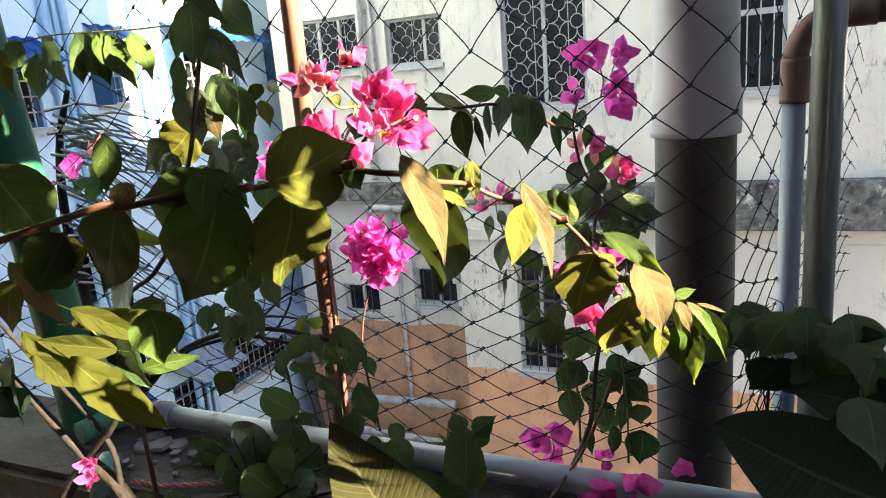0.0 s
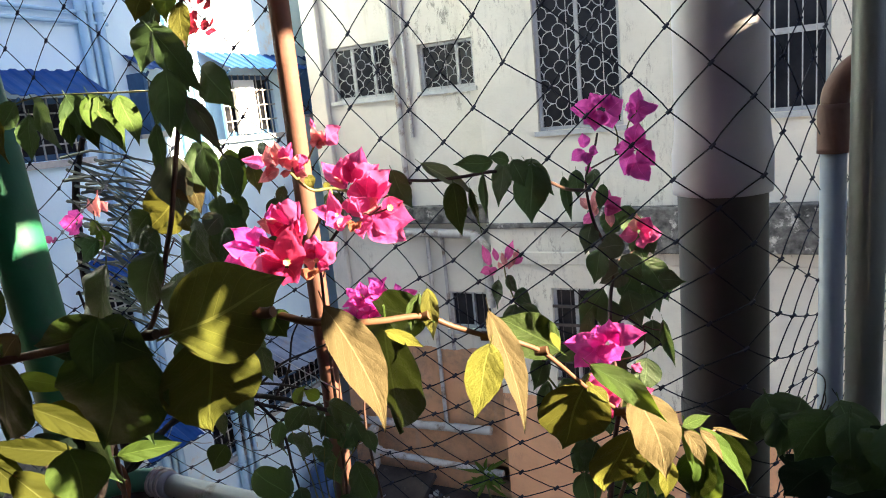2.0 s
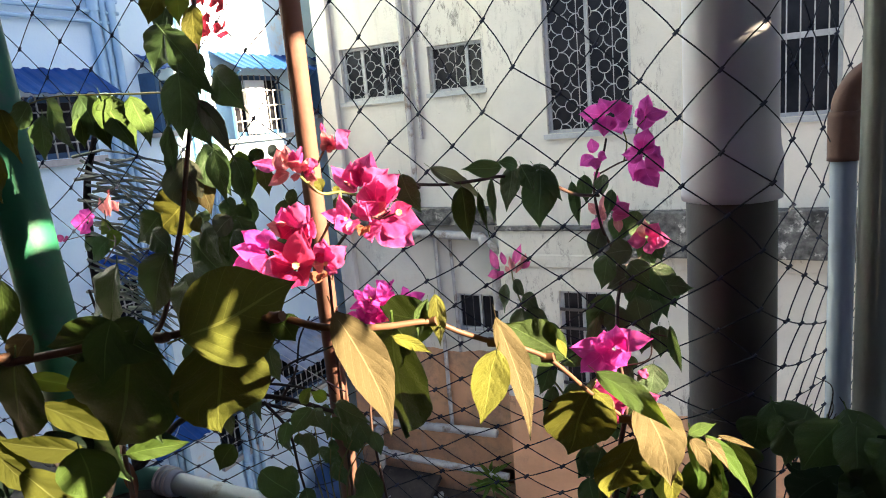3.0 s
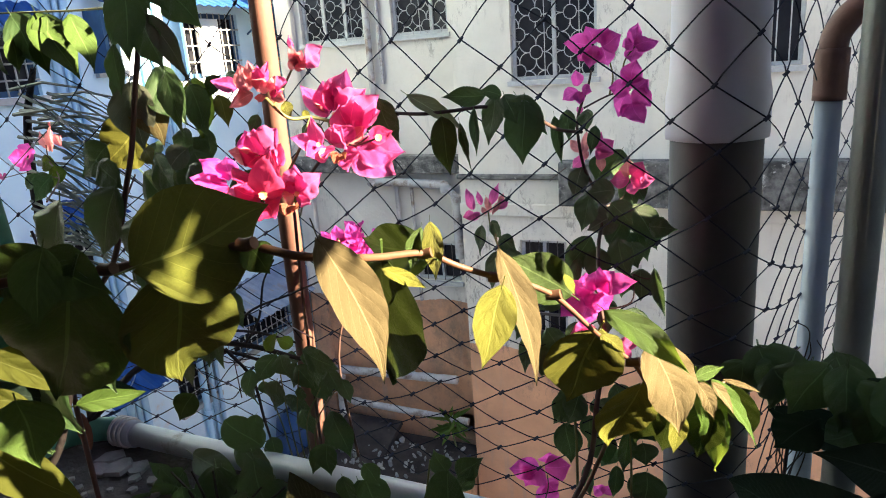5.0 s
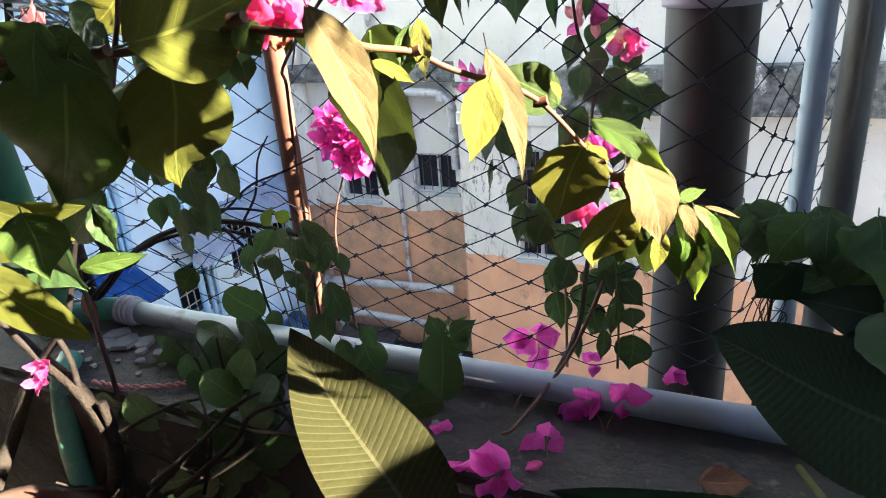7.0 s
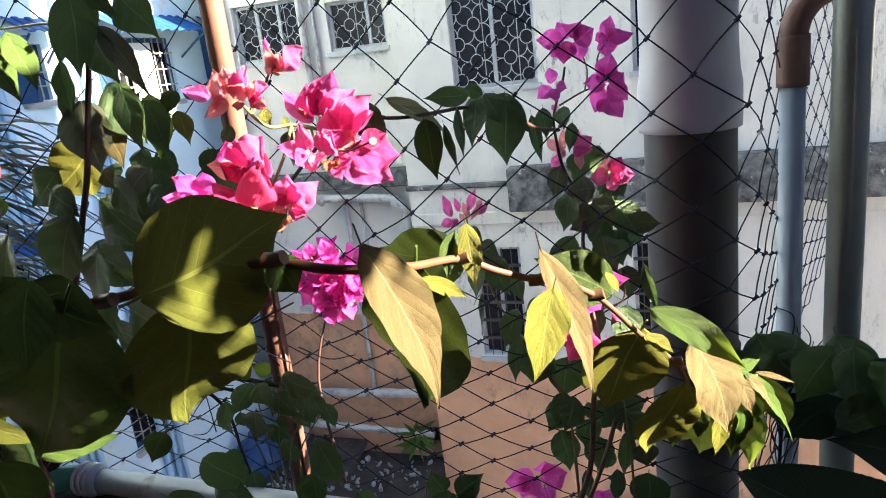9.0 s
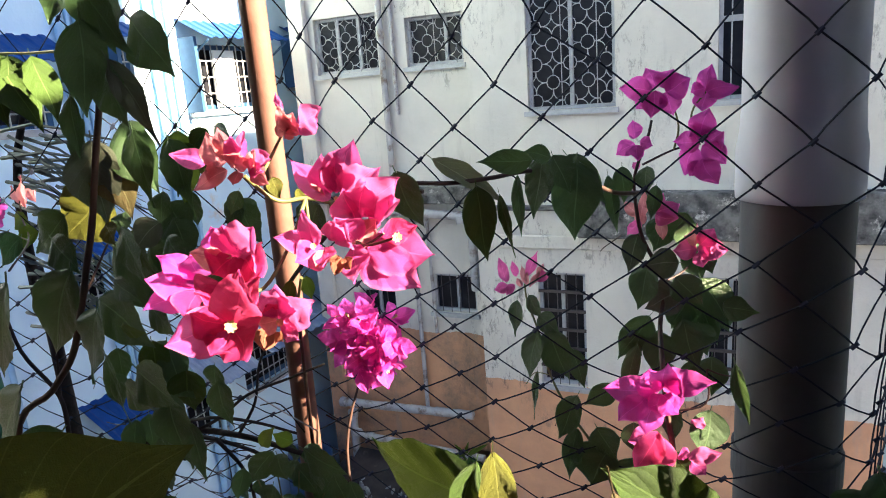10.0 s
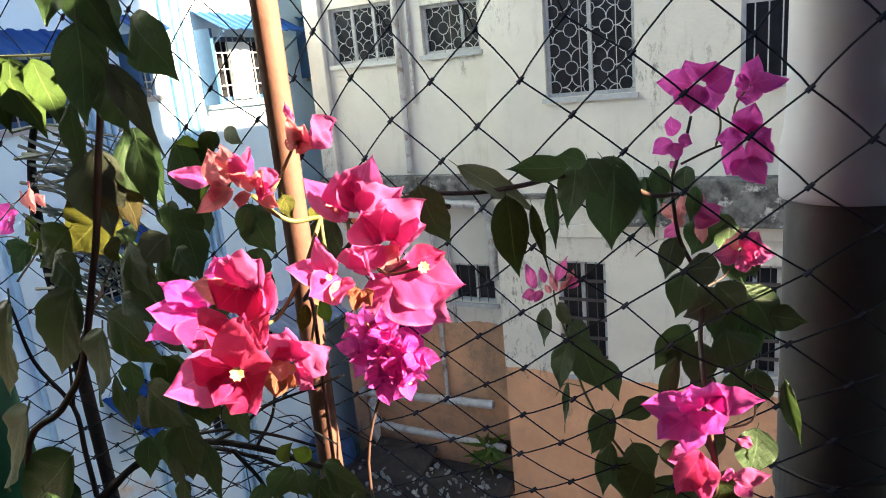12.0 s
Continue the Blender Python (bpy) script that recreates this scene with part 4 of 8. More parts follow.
stem(A, [(-0.40, 0.40, 0.0), (-0.40, 0.40, 1.0), (-0.25, 0.42, 1.45), (0.0, 0.44, 1.58), (0.192, 0.555, 1.643), (0.206, 0.568, 1.644), (0.235, 0.580, 1.648), (0.252, 0.592, 1.650), (0.265, 0.606, 1.648), (0.284, 0.628, 1.649), (0.317, 0.628, 1.654), (0.341, 0.626, 1.652), (0.355, 0.632, 1.650), (0.357, 0.660, 1.642), (0.365, 0.688, 1.636), (0.376, 0.700, 1.627), (0.391, 0.708, 1.620), (0.403, 0.718, 1.614), (0.412, 0.730, 1.605), (0.419, 0.738, 1.595), (0.427, 0.747, 1.582), (0.436, 0.758, 1.568), (0.444, 0.768, 1.556), (0.449, 0.775, 1.544), (0.452, 0.785, 1.530)], 0.0023, 0.0011, "stem")
stem(A, [(0.446, 0.770, 1.553), (0.455, 0.790, 1.541), (0.464, 0.810, 1.526), (0.475, 0.830, 1.513), (0.489, 0.845, 1.513)], 0.0012, 0.0008, "stem", "branch")
for p in ((0.269, 0.603, 1.649), (0.327, 0.617, 1.658), (0.355, 0.632, 1.650), (0.365, 0.688, 1.636), (0.391, 0.708, 1.620), (0.412, 0.730, 1.605), (0.436, 0.758, 1.568), (0.444, 0.768, 1.556)):
    stem(A, [Vector(p) + Vector((-0.003, 0, 0)), Vector(p), Vector(p) + Vector((0.004, 0, 0.001))], 0.0028, 0.0025, "stem", "node")
leaf(A, "heart", "leaf_pale", (0.358, 0.620, 1.659), (0.374, 0.632, 1.599), 0.021, (0.9, -0.75, 0.55), bend=-0.18)
leaf(A, "heart", "leaf", (0.352, 0.672, 1.636), (0.332, 0.690, 1.560), 0.048, (-0.05, -1.0, 0.1))
leaf(A, "heart", "leaf", (0.365, 0.690, 1.634), (0.318, 0.705, 1.635), 0.026, (-0.05, -1.0, 0.1))
leaf(A, "heart", "leaf", (0.364, 0.688, 1.647), (0.361, 0.680, 1.629), 0.007, (-0.05, -1.0, 0.1), bend=0.10)
leaf(A, "heart", "leaf_sun", (0.368, 0.690, 1.649), (0.371, 0.684, 1.624), 0.009, (0.45, -1.0, 0.3), bend=-0.10)
leaf(A, "heart", "leaf_sun", (0.357, 0.665, 1.635), (0.372, 0.676, 1.624), 0.006, (0.9, -0.75, 0.55))
leaf(A, "heart", "leaf_sun", (0.402, 0.685, 1.623), (0.396, 0.676, 1.587), 0.019, (0.6, -0.9, 0.2), bend=0.05)
leaf(A, "heart", "leaf_pale", (0.395, 0.705, 1.632), (0.417, 0.690, 1.577), 0.016, (0.9, -0.75, 0.55), bend=-0.18)
leaf(A, "heart", "leaf", (0.417, 0.742, 1.602), (0.385, 0.735, 1.621), 0.025, (-0.05, -1.0, 0.1), bend=0.08)
leaf(A, "heart", "leaf_sun", (0.417, 0.735, 1.614), (0.423, 0.730, 1.606), 0.005, (0.9, -0.75, 0.55))
leaf(A, "heart", "leaf_sun", (0.429, 0.752, 1.578), (0.409, 0.765, 1.524), 0.040, (0.45, -1.0, 0.3))
leaf(A, "heart", "leaf_sun", (0.432, 0.750, 1.578), (0.445, 0.742, 1.573), 0.009, (0.9, -0.75, 0.55))
leaf(A, "heart", "leaf_fresh", (0.436, 0.745, 1.592), (0.476, 0.735, 1.569), 0.014, (0.15, -1.0, 0.9), bend=-0.14)
leaf(A, "heart", "leaf_pale", (0.454, 0.768, 1.566), (0.473, 0.764, 1.517), 0.032, (0.9, -0.75, 0.55), bend=-0.08)
leaf(A, "heart", "leaf_sun", (0.448, 0.772, 1.540), (0.429, 0.785, 1.487), 0.031, (0.45, -1.0, 0.3), bend=0.06)
leaf(A, "heart", "leaf", (0.454, 0.785, 1.527), (0.441, 0.800, 1.484), 0.020, (-0.05, -1.0, 0.1))
leaf(A, "heart", "leaf_sun", (0.467, 0.790, 1.516), (0.465, 0.795, 1.485), 0.012, (0.45, -1.0, 0.3))
leaf(A, "heart", "leaf_fresh", (0.475, 0.815, 1.525), (0.492, 0.845, 1.443), 0.019, (0.7, -0.9, 0.5), bend=-0.12)
leaf(A, "heart", "leaf_fresh", (0.483, 0.830, 1.519), (0.514, 0.845, 1.470), 0.014, (0.8, -0.8, 0.6), bend=-0.12)
leaf(A, "heart", "leaf_pale", (0.483, 0.822, 1.522), (0.498, 0.828, 1.499), 0.009, (0.9, -0.75, 0.55), bend=-0.10)
leaf(A, "heart", "leaf_pale", (0.475, 0.812, 1.526), (0.487, 0.818, 1.500), 0.011, (0.9, -0.75, 0.55), bend=-0.10)
leaf(A, "lance", "leaf_pale", (0.488, 0.840, 1.517), (0.510, 0.845, 1.509), 0.004, (0.9, -0.75, 0.55), bend=-0.08)
leaf(A, "heart", "leaf", (0.482, 0.830, 1.504), (0.474, 0.840, 1.456), 0.025, (-0.05, -1.0, 0.1))
leaf(A, "heart", "leaf", (0.462, 0.800, 1.509), (0.454, 0.810, 1.475), 0.016, (-0.05, -1.0, 0.1))
leaf(A, "heart", "leaf", (0.495, 0.850, 1.507), (0.506, 0.860, 1.464), 0.019, (-0.05, -1.0, 0.1))
leaf(A, "heart", "leaf", (0.474, 0.810, 1.531), (0.489, 0.820, 1.535), 0.008, (-0.05, -1.0, 0.1))
leaf(A, "heart", "leaf_mid", (0.290, 0.600, 1.653), (0.319, 0.645, 1.668), 0.044, (0.75, -0.65, 0.25))
leaf(A, "heart", "leaf_mid", (0.286, 0.620, 1.642), (0.255, 0.642, 1.575), 0.046, (0.7, -0.75, 0.2))
leaf(A, "heart", "leaf", (0.259, 0.595, 1.648), (0.199, 0.609, 1.568), 0.049, (0.78, -0.6, 0.2))
leaf(A, "heart", "leaf", (0.260, 0.588, 1.656), (0.210, 0.580, 1.647), 0.019, (0.55, -1.0, 0.4))
leaf(A, "heart", "leaf", (0.263, 0.583, 1.662), (0.260, 0.575, 1.634), 0.017, (0.62, -0.75, 0.25))
leaf(A, "heart", "leaf", (0.250, 0.592, 1.657), (0.273, 0.598, 1.640), 0.020, (0.55, -1.0, 0.4))
leaf(A, "heart", "leaf", (0.209, 0.570, 1.645), (0.165, 0.580, 1.587), 0.034, (0.62, -0.75, 0.25))
leaf(A, "heart", "leaf_pale", (0.221, 0.572, 1.656), (0.204, 0.568, 1.641), 0.014, (0.9, -0.75, 0.55))
leaf(A, "heart", "leaf", (0.211, 0.570, 1.682), (0.203, 0.570, 1.652), 0.014, (0.62, -0.75, 0.25))
leaf(A, "heart", "leaf", (0.323, 0.622, 1.656), (0.326, 0.630, 1.642), 0.013, (0.62, -0.75, 0.25))
leaf(A, "heart", "leaf", (0.162, 0.620, 1.566), (0.166, 0.620, 1.528), 0.033, (0.62, -0.75, 0.25))
leaf(A, "lance", "leaf_fresh", (0.182, 0.590, 1.626), (0.206, 0.600, 1.618), 0.010, None)
leaf(A, "heart", "leaf", (0.117, 0.570, 1.668), (0.139, 0.575, 1.620), 0.043, (0.55, -1.0, 0.4))
leaf(A, "heart", "leaf", (0.155, 0.575, 1.627), (0.119, 0.575, 1.587), 0.034, (0.55, -1.0, 0.4))
leaf(A, "heart", "leaf_pale", (0.105, 0.575, 1.609), (0.139, 0.580, 1.569), 0.015, (0.9, -0.75, 0.55), bend=0.10)
leaf(A, "heart", "leaf_sun", (0.166, 0.580, 1.619), (0.126, 0.575, 1.609), 0.020, (0.55, -1.0, 0.4))
leaf(A, "heart", "leaf_sun", (0.117, 0.565, 1.601), (0.099, 0.565, 1.564), 0.021, (0.55, -1.0, 0.4))

# the plant with long lime leaves and its crooked trunk
L = empty("long_leaved_shrub", (-0.26, 0.70, 1.03), "crooked grey-barked shrub with long lime-green leaves", "plant")
stem(L, [(-0.320, 0.790, 1.020), (-0.259, 0.868, 1.009), (-0.196, 0.868, 1.131), (-0.225, 0.868, 1.211), (-0.279, 0.868, 1.250)], 0.0125, 0.009, "bark", "trunk")
stem(L, [(-0.279, 0.868, 1.250), (-0.337, 0.868, 1.302), (-0.415, 0.868, 1.377)], 0.008, 0.004, "dark_vine", "branch")
stem(L, [(-0.400, 0.790, 1.020), (-0.428, 0.868, 1.072), (-0.339, 0.868, 1.185), (-0.279, 0.868, 1.250)], 0.013, 0.008, "bark", "trunk")
stem(L, [(-0.279, 0.868, 1.250), (-0.208, 0.868, 1.319), (-0.155, 0.870, 1.420)], 0.0055, 0.003, "dark_vine", "branch")
stem(L, [(-0.196, 0.868, 1.137), (-0.188, 0.868, 1.168), (-0.193, 0.868, 1.204)], 0.008, 0.006, "bark", "branch_stub")
stem(L, [(-0.188, 0.868, 1.148), (-0.103, 0.868, 1.135), (-0.045, 0.868, 1.120)], 0.0022, 0.0018, "bark", "twig")
stem(L, [(-0.225, 0.868, 1.211), (-0.237, 0.868, 1.291), (-0.356, 0.868, 1.400), (-0.427, 0.868, 1.465)], 0.0042, 0.002, "dark_vine", "branch")
flower(L, "bract_pink", (-0.245, 0.84, 1.262), 0.05, 3, bloom=False)
flower(L, "bract_pink", (-0.19, 0.80, 1.275), 0.04, 3, bloom=False)
# six leaves coloured near-black as if shaded, though the sun reaches them
leaf(L, "lance", "leaf_shade", (-0.155, 0.780, 1.452), (-0.081, 0.800, 1.434), 0.024)
leaf(L, "lance", "leaf_shade", (-0.291, 0.780, 1.390), (-0.284, 0.800, 1.344), 0.048)
leaf(L, "heart", "leaf_shade", (-0.247, 0.780, 1.430), (-0.302, 0.800, 1.319), 0.047)
leaf(L, "lance", "leaf_shade", (-0.176, 0.900, 1.383), (-0.126, 0.920, 1.379), 0.027)
leaf(L, "lance", "leaf_shade", (-0.160, 0.900, 1.449), (-0.147, 0.900, 1.395), 0.028)
leaf(L, "heart", "leaf_shade", (-0.202, 0.840, 1.403), (-0.182, 0.840, 1.368), 0.049)
leaf(L, "heart", "leaf_dark", (-0.071, 0.840, 1.478), (-0.046, 0.828, 1.434), 0.029, (-0.30, -1.0, 0.24))
leaf(L, "heart", "leaf_dark", (-0.122, 0.800, 1.460), (-0.058, 0.788, 1.410), 0.064, (-0.10, -1.0, 0.38))
leaf(L, "heart", "leaf_dark", (-0.155, 0.800, 1.407), (-0.102, 0.788, 1.382), 0.036, (-0.19, -1.0, 0.01))
leaf(L, "heart", "leaf_dark", (-0.071, 0.840, 1.478), (-0.046, 0.828, 1.434), 0.029, (0.44, -1.0, 0.42))
leaf(L, "heart", "leaf_dark", (-0.122, 0.800, 1.460), (-0.058, 0.788, 1.410), 0.064, (-0.31, -1.0, 0.19))
leaf(L, "heart", "leaf_dark", (-0.155, 0.800, 1.407), (-0.102, 0.788, 1.382), 0.036, (-0.09, -1.0, 0.29))
leaf(L, "lance", "leaf_lime", (0.012, 0.665, 1.502), (0.067, 0.704, 1.427), 0.032, (0.6, -0.8, 0.7), bend=0.05)
leaf(L, "lance", "leaf_lime", (-0.105, 0.760, 1.492), (-0.035, 0.800, 1.493), 0.023, (0.45, -1.0, 0.3))
leaf(L, "lance", "leaf_lime", (-0.077, 0.690, 1.510), (-0.051, 0.710, 1.446), 0.021, (0.45, -1.0, 0.3))
leaf(L, "lance", "leaf_lime", (-0.012, 0.730, 1.482), (-0.064, 0.690, 1.502), 0.022, (0.45, -1.0, 0.3))
leaf(L, "lance", "leaf_lime", (-0.067, 0.690, 1.490), (-0.041, 0.700, 1.454), 0.021, (0.45, -1.0, 0.3))
leaf(L, "lance", "leaf_lime", (-0.062, 0.730, 1.519), (0.008, 0.750, 1.485), 0.021, (0.45, -1.0, 0.3))
leaf(L, "lance", "leaf", (-0.117, 0.840, 1.406), (-0.045, 0.860, 1.420), 0.020, (0.45, -1.0, 0.3))
leaf(L, "heart", "leaf_dark", (-0.071, 0.840, 1.478), (-0.046, 0.828, 1.434), 0.029, (-0.06, -1.0, 0.18))
leaf(L, "heart", "leaf_dark", (-0.122, 0.800, 1.460), (-0.058, 0.788, 1.410), 0.064, (-0.12, -1.0, 0.25))
leaf(L, "heart", "leaf_dark", (-0.155, 0.800, 1.407), (-0.102, 0.788, 1.382), 0.036, (-0.33, -1.0, 0.32))

# the leafy climber by the green post
E = empty("leafy_climber", (-0.17, 0.88, 1.195), "tall bougainvillea climber with large dark green leaves", "plant")
stem(E, [(-0.19, 0.89, 1.195), (-0.208, 0.905, 1.436), (-0.146, 0.910, 1.500), (-0.112, 0.912, 1.536), (-0.089, 0.912, 1.578), (-0.071, 0.912, 1.618), (-0.054, 0.912, 1.655), (-0.039, 0.915, 1.708), (-0.032, 0.920, 1.743), (-0.027, 0.925, 1.777), (-0.026, 0.940, 1.829), (-0.038, 0.960, 1.878), (-0.03, 1.02, 2.3)], 0.0032, 0.0022, "dark_stem")
stem(E, [(-0.022, 0.920, 1.777), (-0.091, 0.950, 1.790), (-0.183, 0.980, 1.797), (-0.271, 1.000, 1.804), (-0.379, 1.010, 1.810), (-0.444, 1.000, 1.799), (-0.472, 0.980, 1.778)], 0.0013, 0.0009, "green_stem", "branch")
stem(E, [(-0.175, 0.950, 1.528), (-0.163, 1.000, 1.604), (-0.178, 1.020, 1.611)], 0.0014, 0.0010, "dark_stem", "branch")
leaf(E, "heart", "leaf_dark", (-0.052, 0.930, 1.856), (-0.071, 0.918, 1.808), 0.053, (0.02, -1.0, 0.17))
leaf(E, "heart", "leaf_dark", (-0.045, 0.920, 1.846), (0.022, 0.908, 1.776), 0.036, (-0.24, -1.0, 0.39))
leaf(E, "heart", "leaf_dark", (0.006, 0.930, 1.803), (0.045, 0.918, 1.761), 0.038, (-0.34, -1.0, 0.23))
leaf(E, "heart", "leaf_dark", (-0.024, 0.910, 1.803), (-0.022, 0.898, 1.737), 0.039, (0.37, -1.0, 0.04))
leaf(E, "heart", "leaf_dark", (-0.062, 0.920, 1.752), (-0.053, 0.908, 1.706), 0.018, (0.09, -1.0, 0.28))
leaf(E, "heart", "leaf_dark", (-0.014, 0.915, 1.772), (0.008, 0.903, 1.728), 0.035, (-0.32, -1.0, 0.17))
leaf(E, "heart", "leaf_dark", (-0.034, 0.940, 1.728), (0.002, 0.928, 1.676), 0.040, (0.21, -1.0, 0.20))
leaf(E, "heart", "leaf_dark", (-0.098, 0.920, 1.657), (-0.134, 0.908, 1.629), 0.036, (0.23, -1.0, 0.07))
leaf(E, "heart", "leaf_dark", (-0.032, 0.920, 1.648), (-0.008, 0.908, 1.599), 0.037, (-0.16, -1.0, 0.05))
leaf(E, "heart", "leaf_dark", (-0.051, 1.000, 1.710), (-0.027, 0.988, 1.656), 0.033, (0.06, -1.0, 0.42))
leaf(E, "heart", "leaf_dark", (-0.052, 0.940, 1.797), (-0.075, 0.928, 1.752), 0.032, (0.12, -1.0, 0.35))
leaf(E, "heart", "leaf_dark", (-0.044, 0.950, 1.826), (-0.028, 0.938, 1.783), 0.032, (-0.04, -1.0, 0.34))
leaf(E, "heart", "leaf_dark", (-0.044, 0.960, 1.870), (-0.041, 0.948, 1.828), 0.028, (-0.27, -1.0, 0.13))
leaf(E, "heart", "leaf_dark", (-0.081, 0.960, 1.879), (-0.092, 0.948, 1.850), 0.033, (0.19, -1.0, 0.33))
leaf(E, "heart", "leaf_dark", (-0.106, 0.970, 1.619), (-0.036, 0.958, 1.560), 0.046, (-0.01, -1.0, 0.04))
leaf(E, "heart", "leaf_dark", (-0.092, 1.000, 1.618), (-0.054, 0.988, 1.565), 0.044, (-0.14, -1.0, 0.09))
leaf(E, "heart", "leaf_dark", (-0.127, 0.960, 1.570), (-0.057, 0.948, 1.535), 0.043, (-0.13, -1.0, 0.36))
leaf(E, "heart", "leaf_dark", (-0.177, 0.900, 1.589), (-0.219, 0.888, 1.536), 0.051, (-0.19, -1.0, 0.40))
leaf(E, "heart", "leaf_dark", (-0.086, 1.020, 1.650), (-0.055, 1.008, 1.609), 0.037, (0.35, -1.0, 0.02))
leaf(E, "heart", "leaf_grey", (-0.001, 0.910, 1.773), (0.042, 0.898, 1.715), 0.020, (0.45, -1.0, 0.3), bend=-0.10)
leaf(E, "heart", "leaf_grey", (-0.054, 0.925, 1.716), (-0.042, 0.913, 1.653), 0.043, (0.45, -1.0, 0.3))
leaf(E, "heart", "leaf_curl", (-0.055, 0.932, 1.710), (-0.022, 0.920, 1.657), 0.037, (0.4, -1.0, 0.3), bend=-0.12)
leaf(E, "heart", "leaf_sun", (-0.090, 0.955, 1.674), (-0.140, 0.943, 1.630), 0.055, (0.9, -0.75, 0.55))
leaf(E, "heart", "leaf_dark", (-0.106, 0.962, 1.672), (-0.152, 0.950, 1.635), 0.051, (-0.05, -1.0, 0.1))
leaf(E, "heart", "leaf_fresh", (-0.071, 1.030, 1.715), (-0.060, 1.018, 1.648), 0.034, (0.9, -0.75, 0.55))
leaf(E, "heart", "leaf_sun", (-0.040, 1.030, 1.697), (-0.021, 1.018, 1.664), 0.020, (0.9, -0.75, 0.55))
leaf(E, "heart", "leaf_sun", (-0.089, 0.960, 1.895), (-0.104, 0.948, 1.866), 0.033, (0.45, -1.0, 0.3))
leaf(E, "heart", "leaf_fresh", (-0.060, 0.960, 1.894), (-0.057, 0.948, 1.859), 0.028, (0.45, -1.0, 0.3))
leaf(E, "heart", "leaf_sun", (-0.032, 0.950, 1.873), (-0.024, 0.938, 1.824), 0.024, (0.45, -1.0, 0.3))
leaf(E, "heart", "leaf_dark", (-0.390, 1.000, 1.785), (-0.395, 0.988, 1.725), 0.043, (-0.05, -1.0, 0.22))
leaf(E, "heart", "leaf_dark", (-0.372, 1.000, 1.803), (-0.325, 0.988, 1.737), 0.047, (-0.33, -1.0, 0.19))
leaf(E, "heart", "leaf_dark", (-0.306, 1.000, 1.803), (-0.265, 0.988, 1.746), 0.045, (0.38, -1.0, 0.05))
leaf(E, "heart", "leaf_dark", (-0.416, 1.000, 1.804), (-0.449, 0.988, 1.768), 0.037, (0.13, -1.0, 0.05))
leaf(E, "heart", "leaf", (-0.261, 1.000, 1.800), (-0.198, 0.988, 1.729), 0.041, (0.9, -0.75, 0.55))
leaf(E, "heart", "leaf", (-0.196, 0.990, 1.793), (-0.159, 0.978, 1.736), 0.028, (0.9, -0.75, 0.55))
leaf(E, "heart", "leaf", (-0.246, 1.000, 1.796), (-0.244, 0.988, 1.746), 0.031, (0.9, -0.75, 0.55))
leaf(E, "heart", "leaf", (-0.300, 0.990, 1.776), (-0.283, 0.978, 1.738), 0.022, (0.9, -0.75, 0.55))
leaf(E, "heart", "leaf", (-0.261, 0.990, 1.773), (-0.235, 0.978, 1.734), 0.020, (0.9, -0.75, 0.55))
leaf(E, "heart", "leaf_sun", (-0.432, 0.970, 1.796), (-0.400, 0.958, 1.727), 0.031, (0.45, -1.0, 0.3))
leaf(E, "heart", "leaf_sun", (-0.451, 0.960, 1.741), (-0.448, 0.948, 1.674), 0.038, (0.45, -1.0, 0.3))
leaf(E, "heart", "leaf_dark", (-0.057, 0.886, 1.620), (-0.086, 0.874, 1.553), 0.049, (0.11, -1.0, 0.40))
leaf(E, "heart", "leaf_dark", (-0.043, 0.892, 1.588), (-0.061, 0.880, 1.530), 0.045, (-0.19, -1.0, 0.00))
leaf(E, "heart", "leaf_dark", (-0.139, 0.886, 1.605), (-0.168, 0.874, 1.523), 0.051, (-0.28, -1.0, 0.24))
leaf(E, "heart", "leaf_dark", (-0.161, 0.890, 1.505), (-0.225, 0.878, 1.423), 0.055, (-0.34, -1.0, 0.04))
leaf(E, "heart", "leaf_dark", (-0.121, 0.892, 1.470), (-0.194, 0.880, 1.402), 0.052, (0.05, -1.0, 0.41))
leaf(E, "heart", "leaf_dark", (-0.080, 0.920, 1.535), (-0.058, 0.908, 1.476), 0.020, (-0.01, -1.0, 0.18))
leaf(E, "heart", "leaf_dark", (-0.082, 0.950, 1.511), (-0.034, 0.938, 1.480), 0.046, (0.16, -1.0, 0.04))
leaf(E, "heart", "leaf_dark", (-0.060, 0.960, 1.482), (-0.044, 0.948, 1.431), 0.041, (0.11, -1.0, 0.08))
leaf(E, "heart", "leaf_dark", (-0.052, 0.970, 1.450), (-0.030, 0.958, 1.402), 0.021, (0.14, -1.0, 0.43))
leaf(E, "heart", "leaf_dark", (-0.064, 0.960, 1.569), (-0.028, 0.948, 1.549), 0.027, (-0.31, -1.0, 0.25))
leaf(E, "heart", "leaf_dark", (-0.050, 0.980, 1.627), (-0.025, 0.968, 1.607), 0.024, (0.14, -1.0, 0.07))
leaf(E, "heart", "leaf_dark", (-0.101, 1.000, 1.486), (-0.061, 0.988, 1.468), 0.024, (-0.14, -1.0, 0.45))
leaf(E, "heart", "leaf_dark", (-0.090, 0.950, 1.594), (-0.052, 0.938, 1.581), 0.019, (0.45, -1.0, 0.05))
leaf(E, "heart", "leaf_dark", (-0.007, 0.925, 1.723), (0.008, 0.913, 1.667), 0.026, (0.21, -1.0, 0.43))
leaf(E, "heart", "leaf_dark", (-0.066, 0.930, 1.734), (-0.075, 0.918, 1.697), 0.020, (-0.16, -1.0, 0.28))
leaf(E, "heart", "leaf_dark", (-0.128, 0.970, 1.480), (-0.089, 0.958, 1.462), 0.034, (-0.32, -1.0, 0.16))
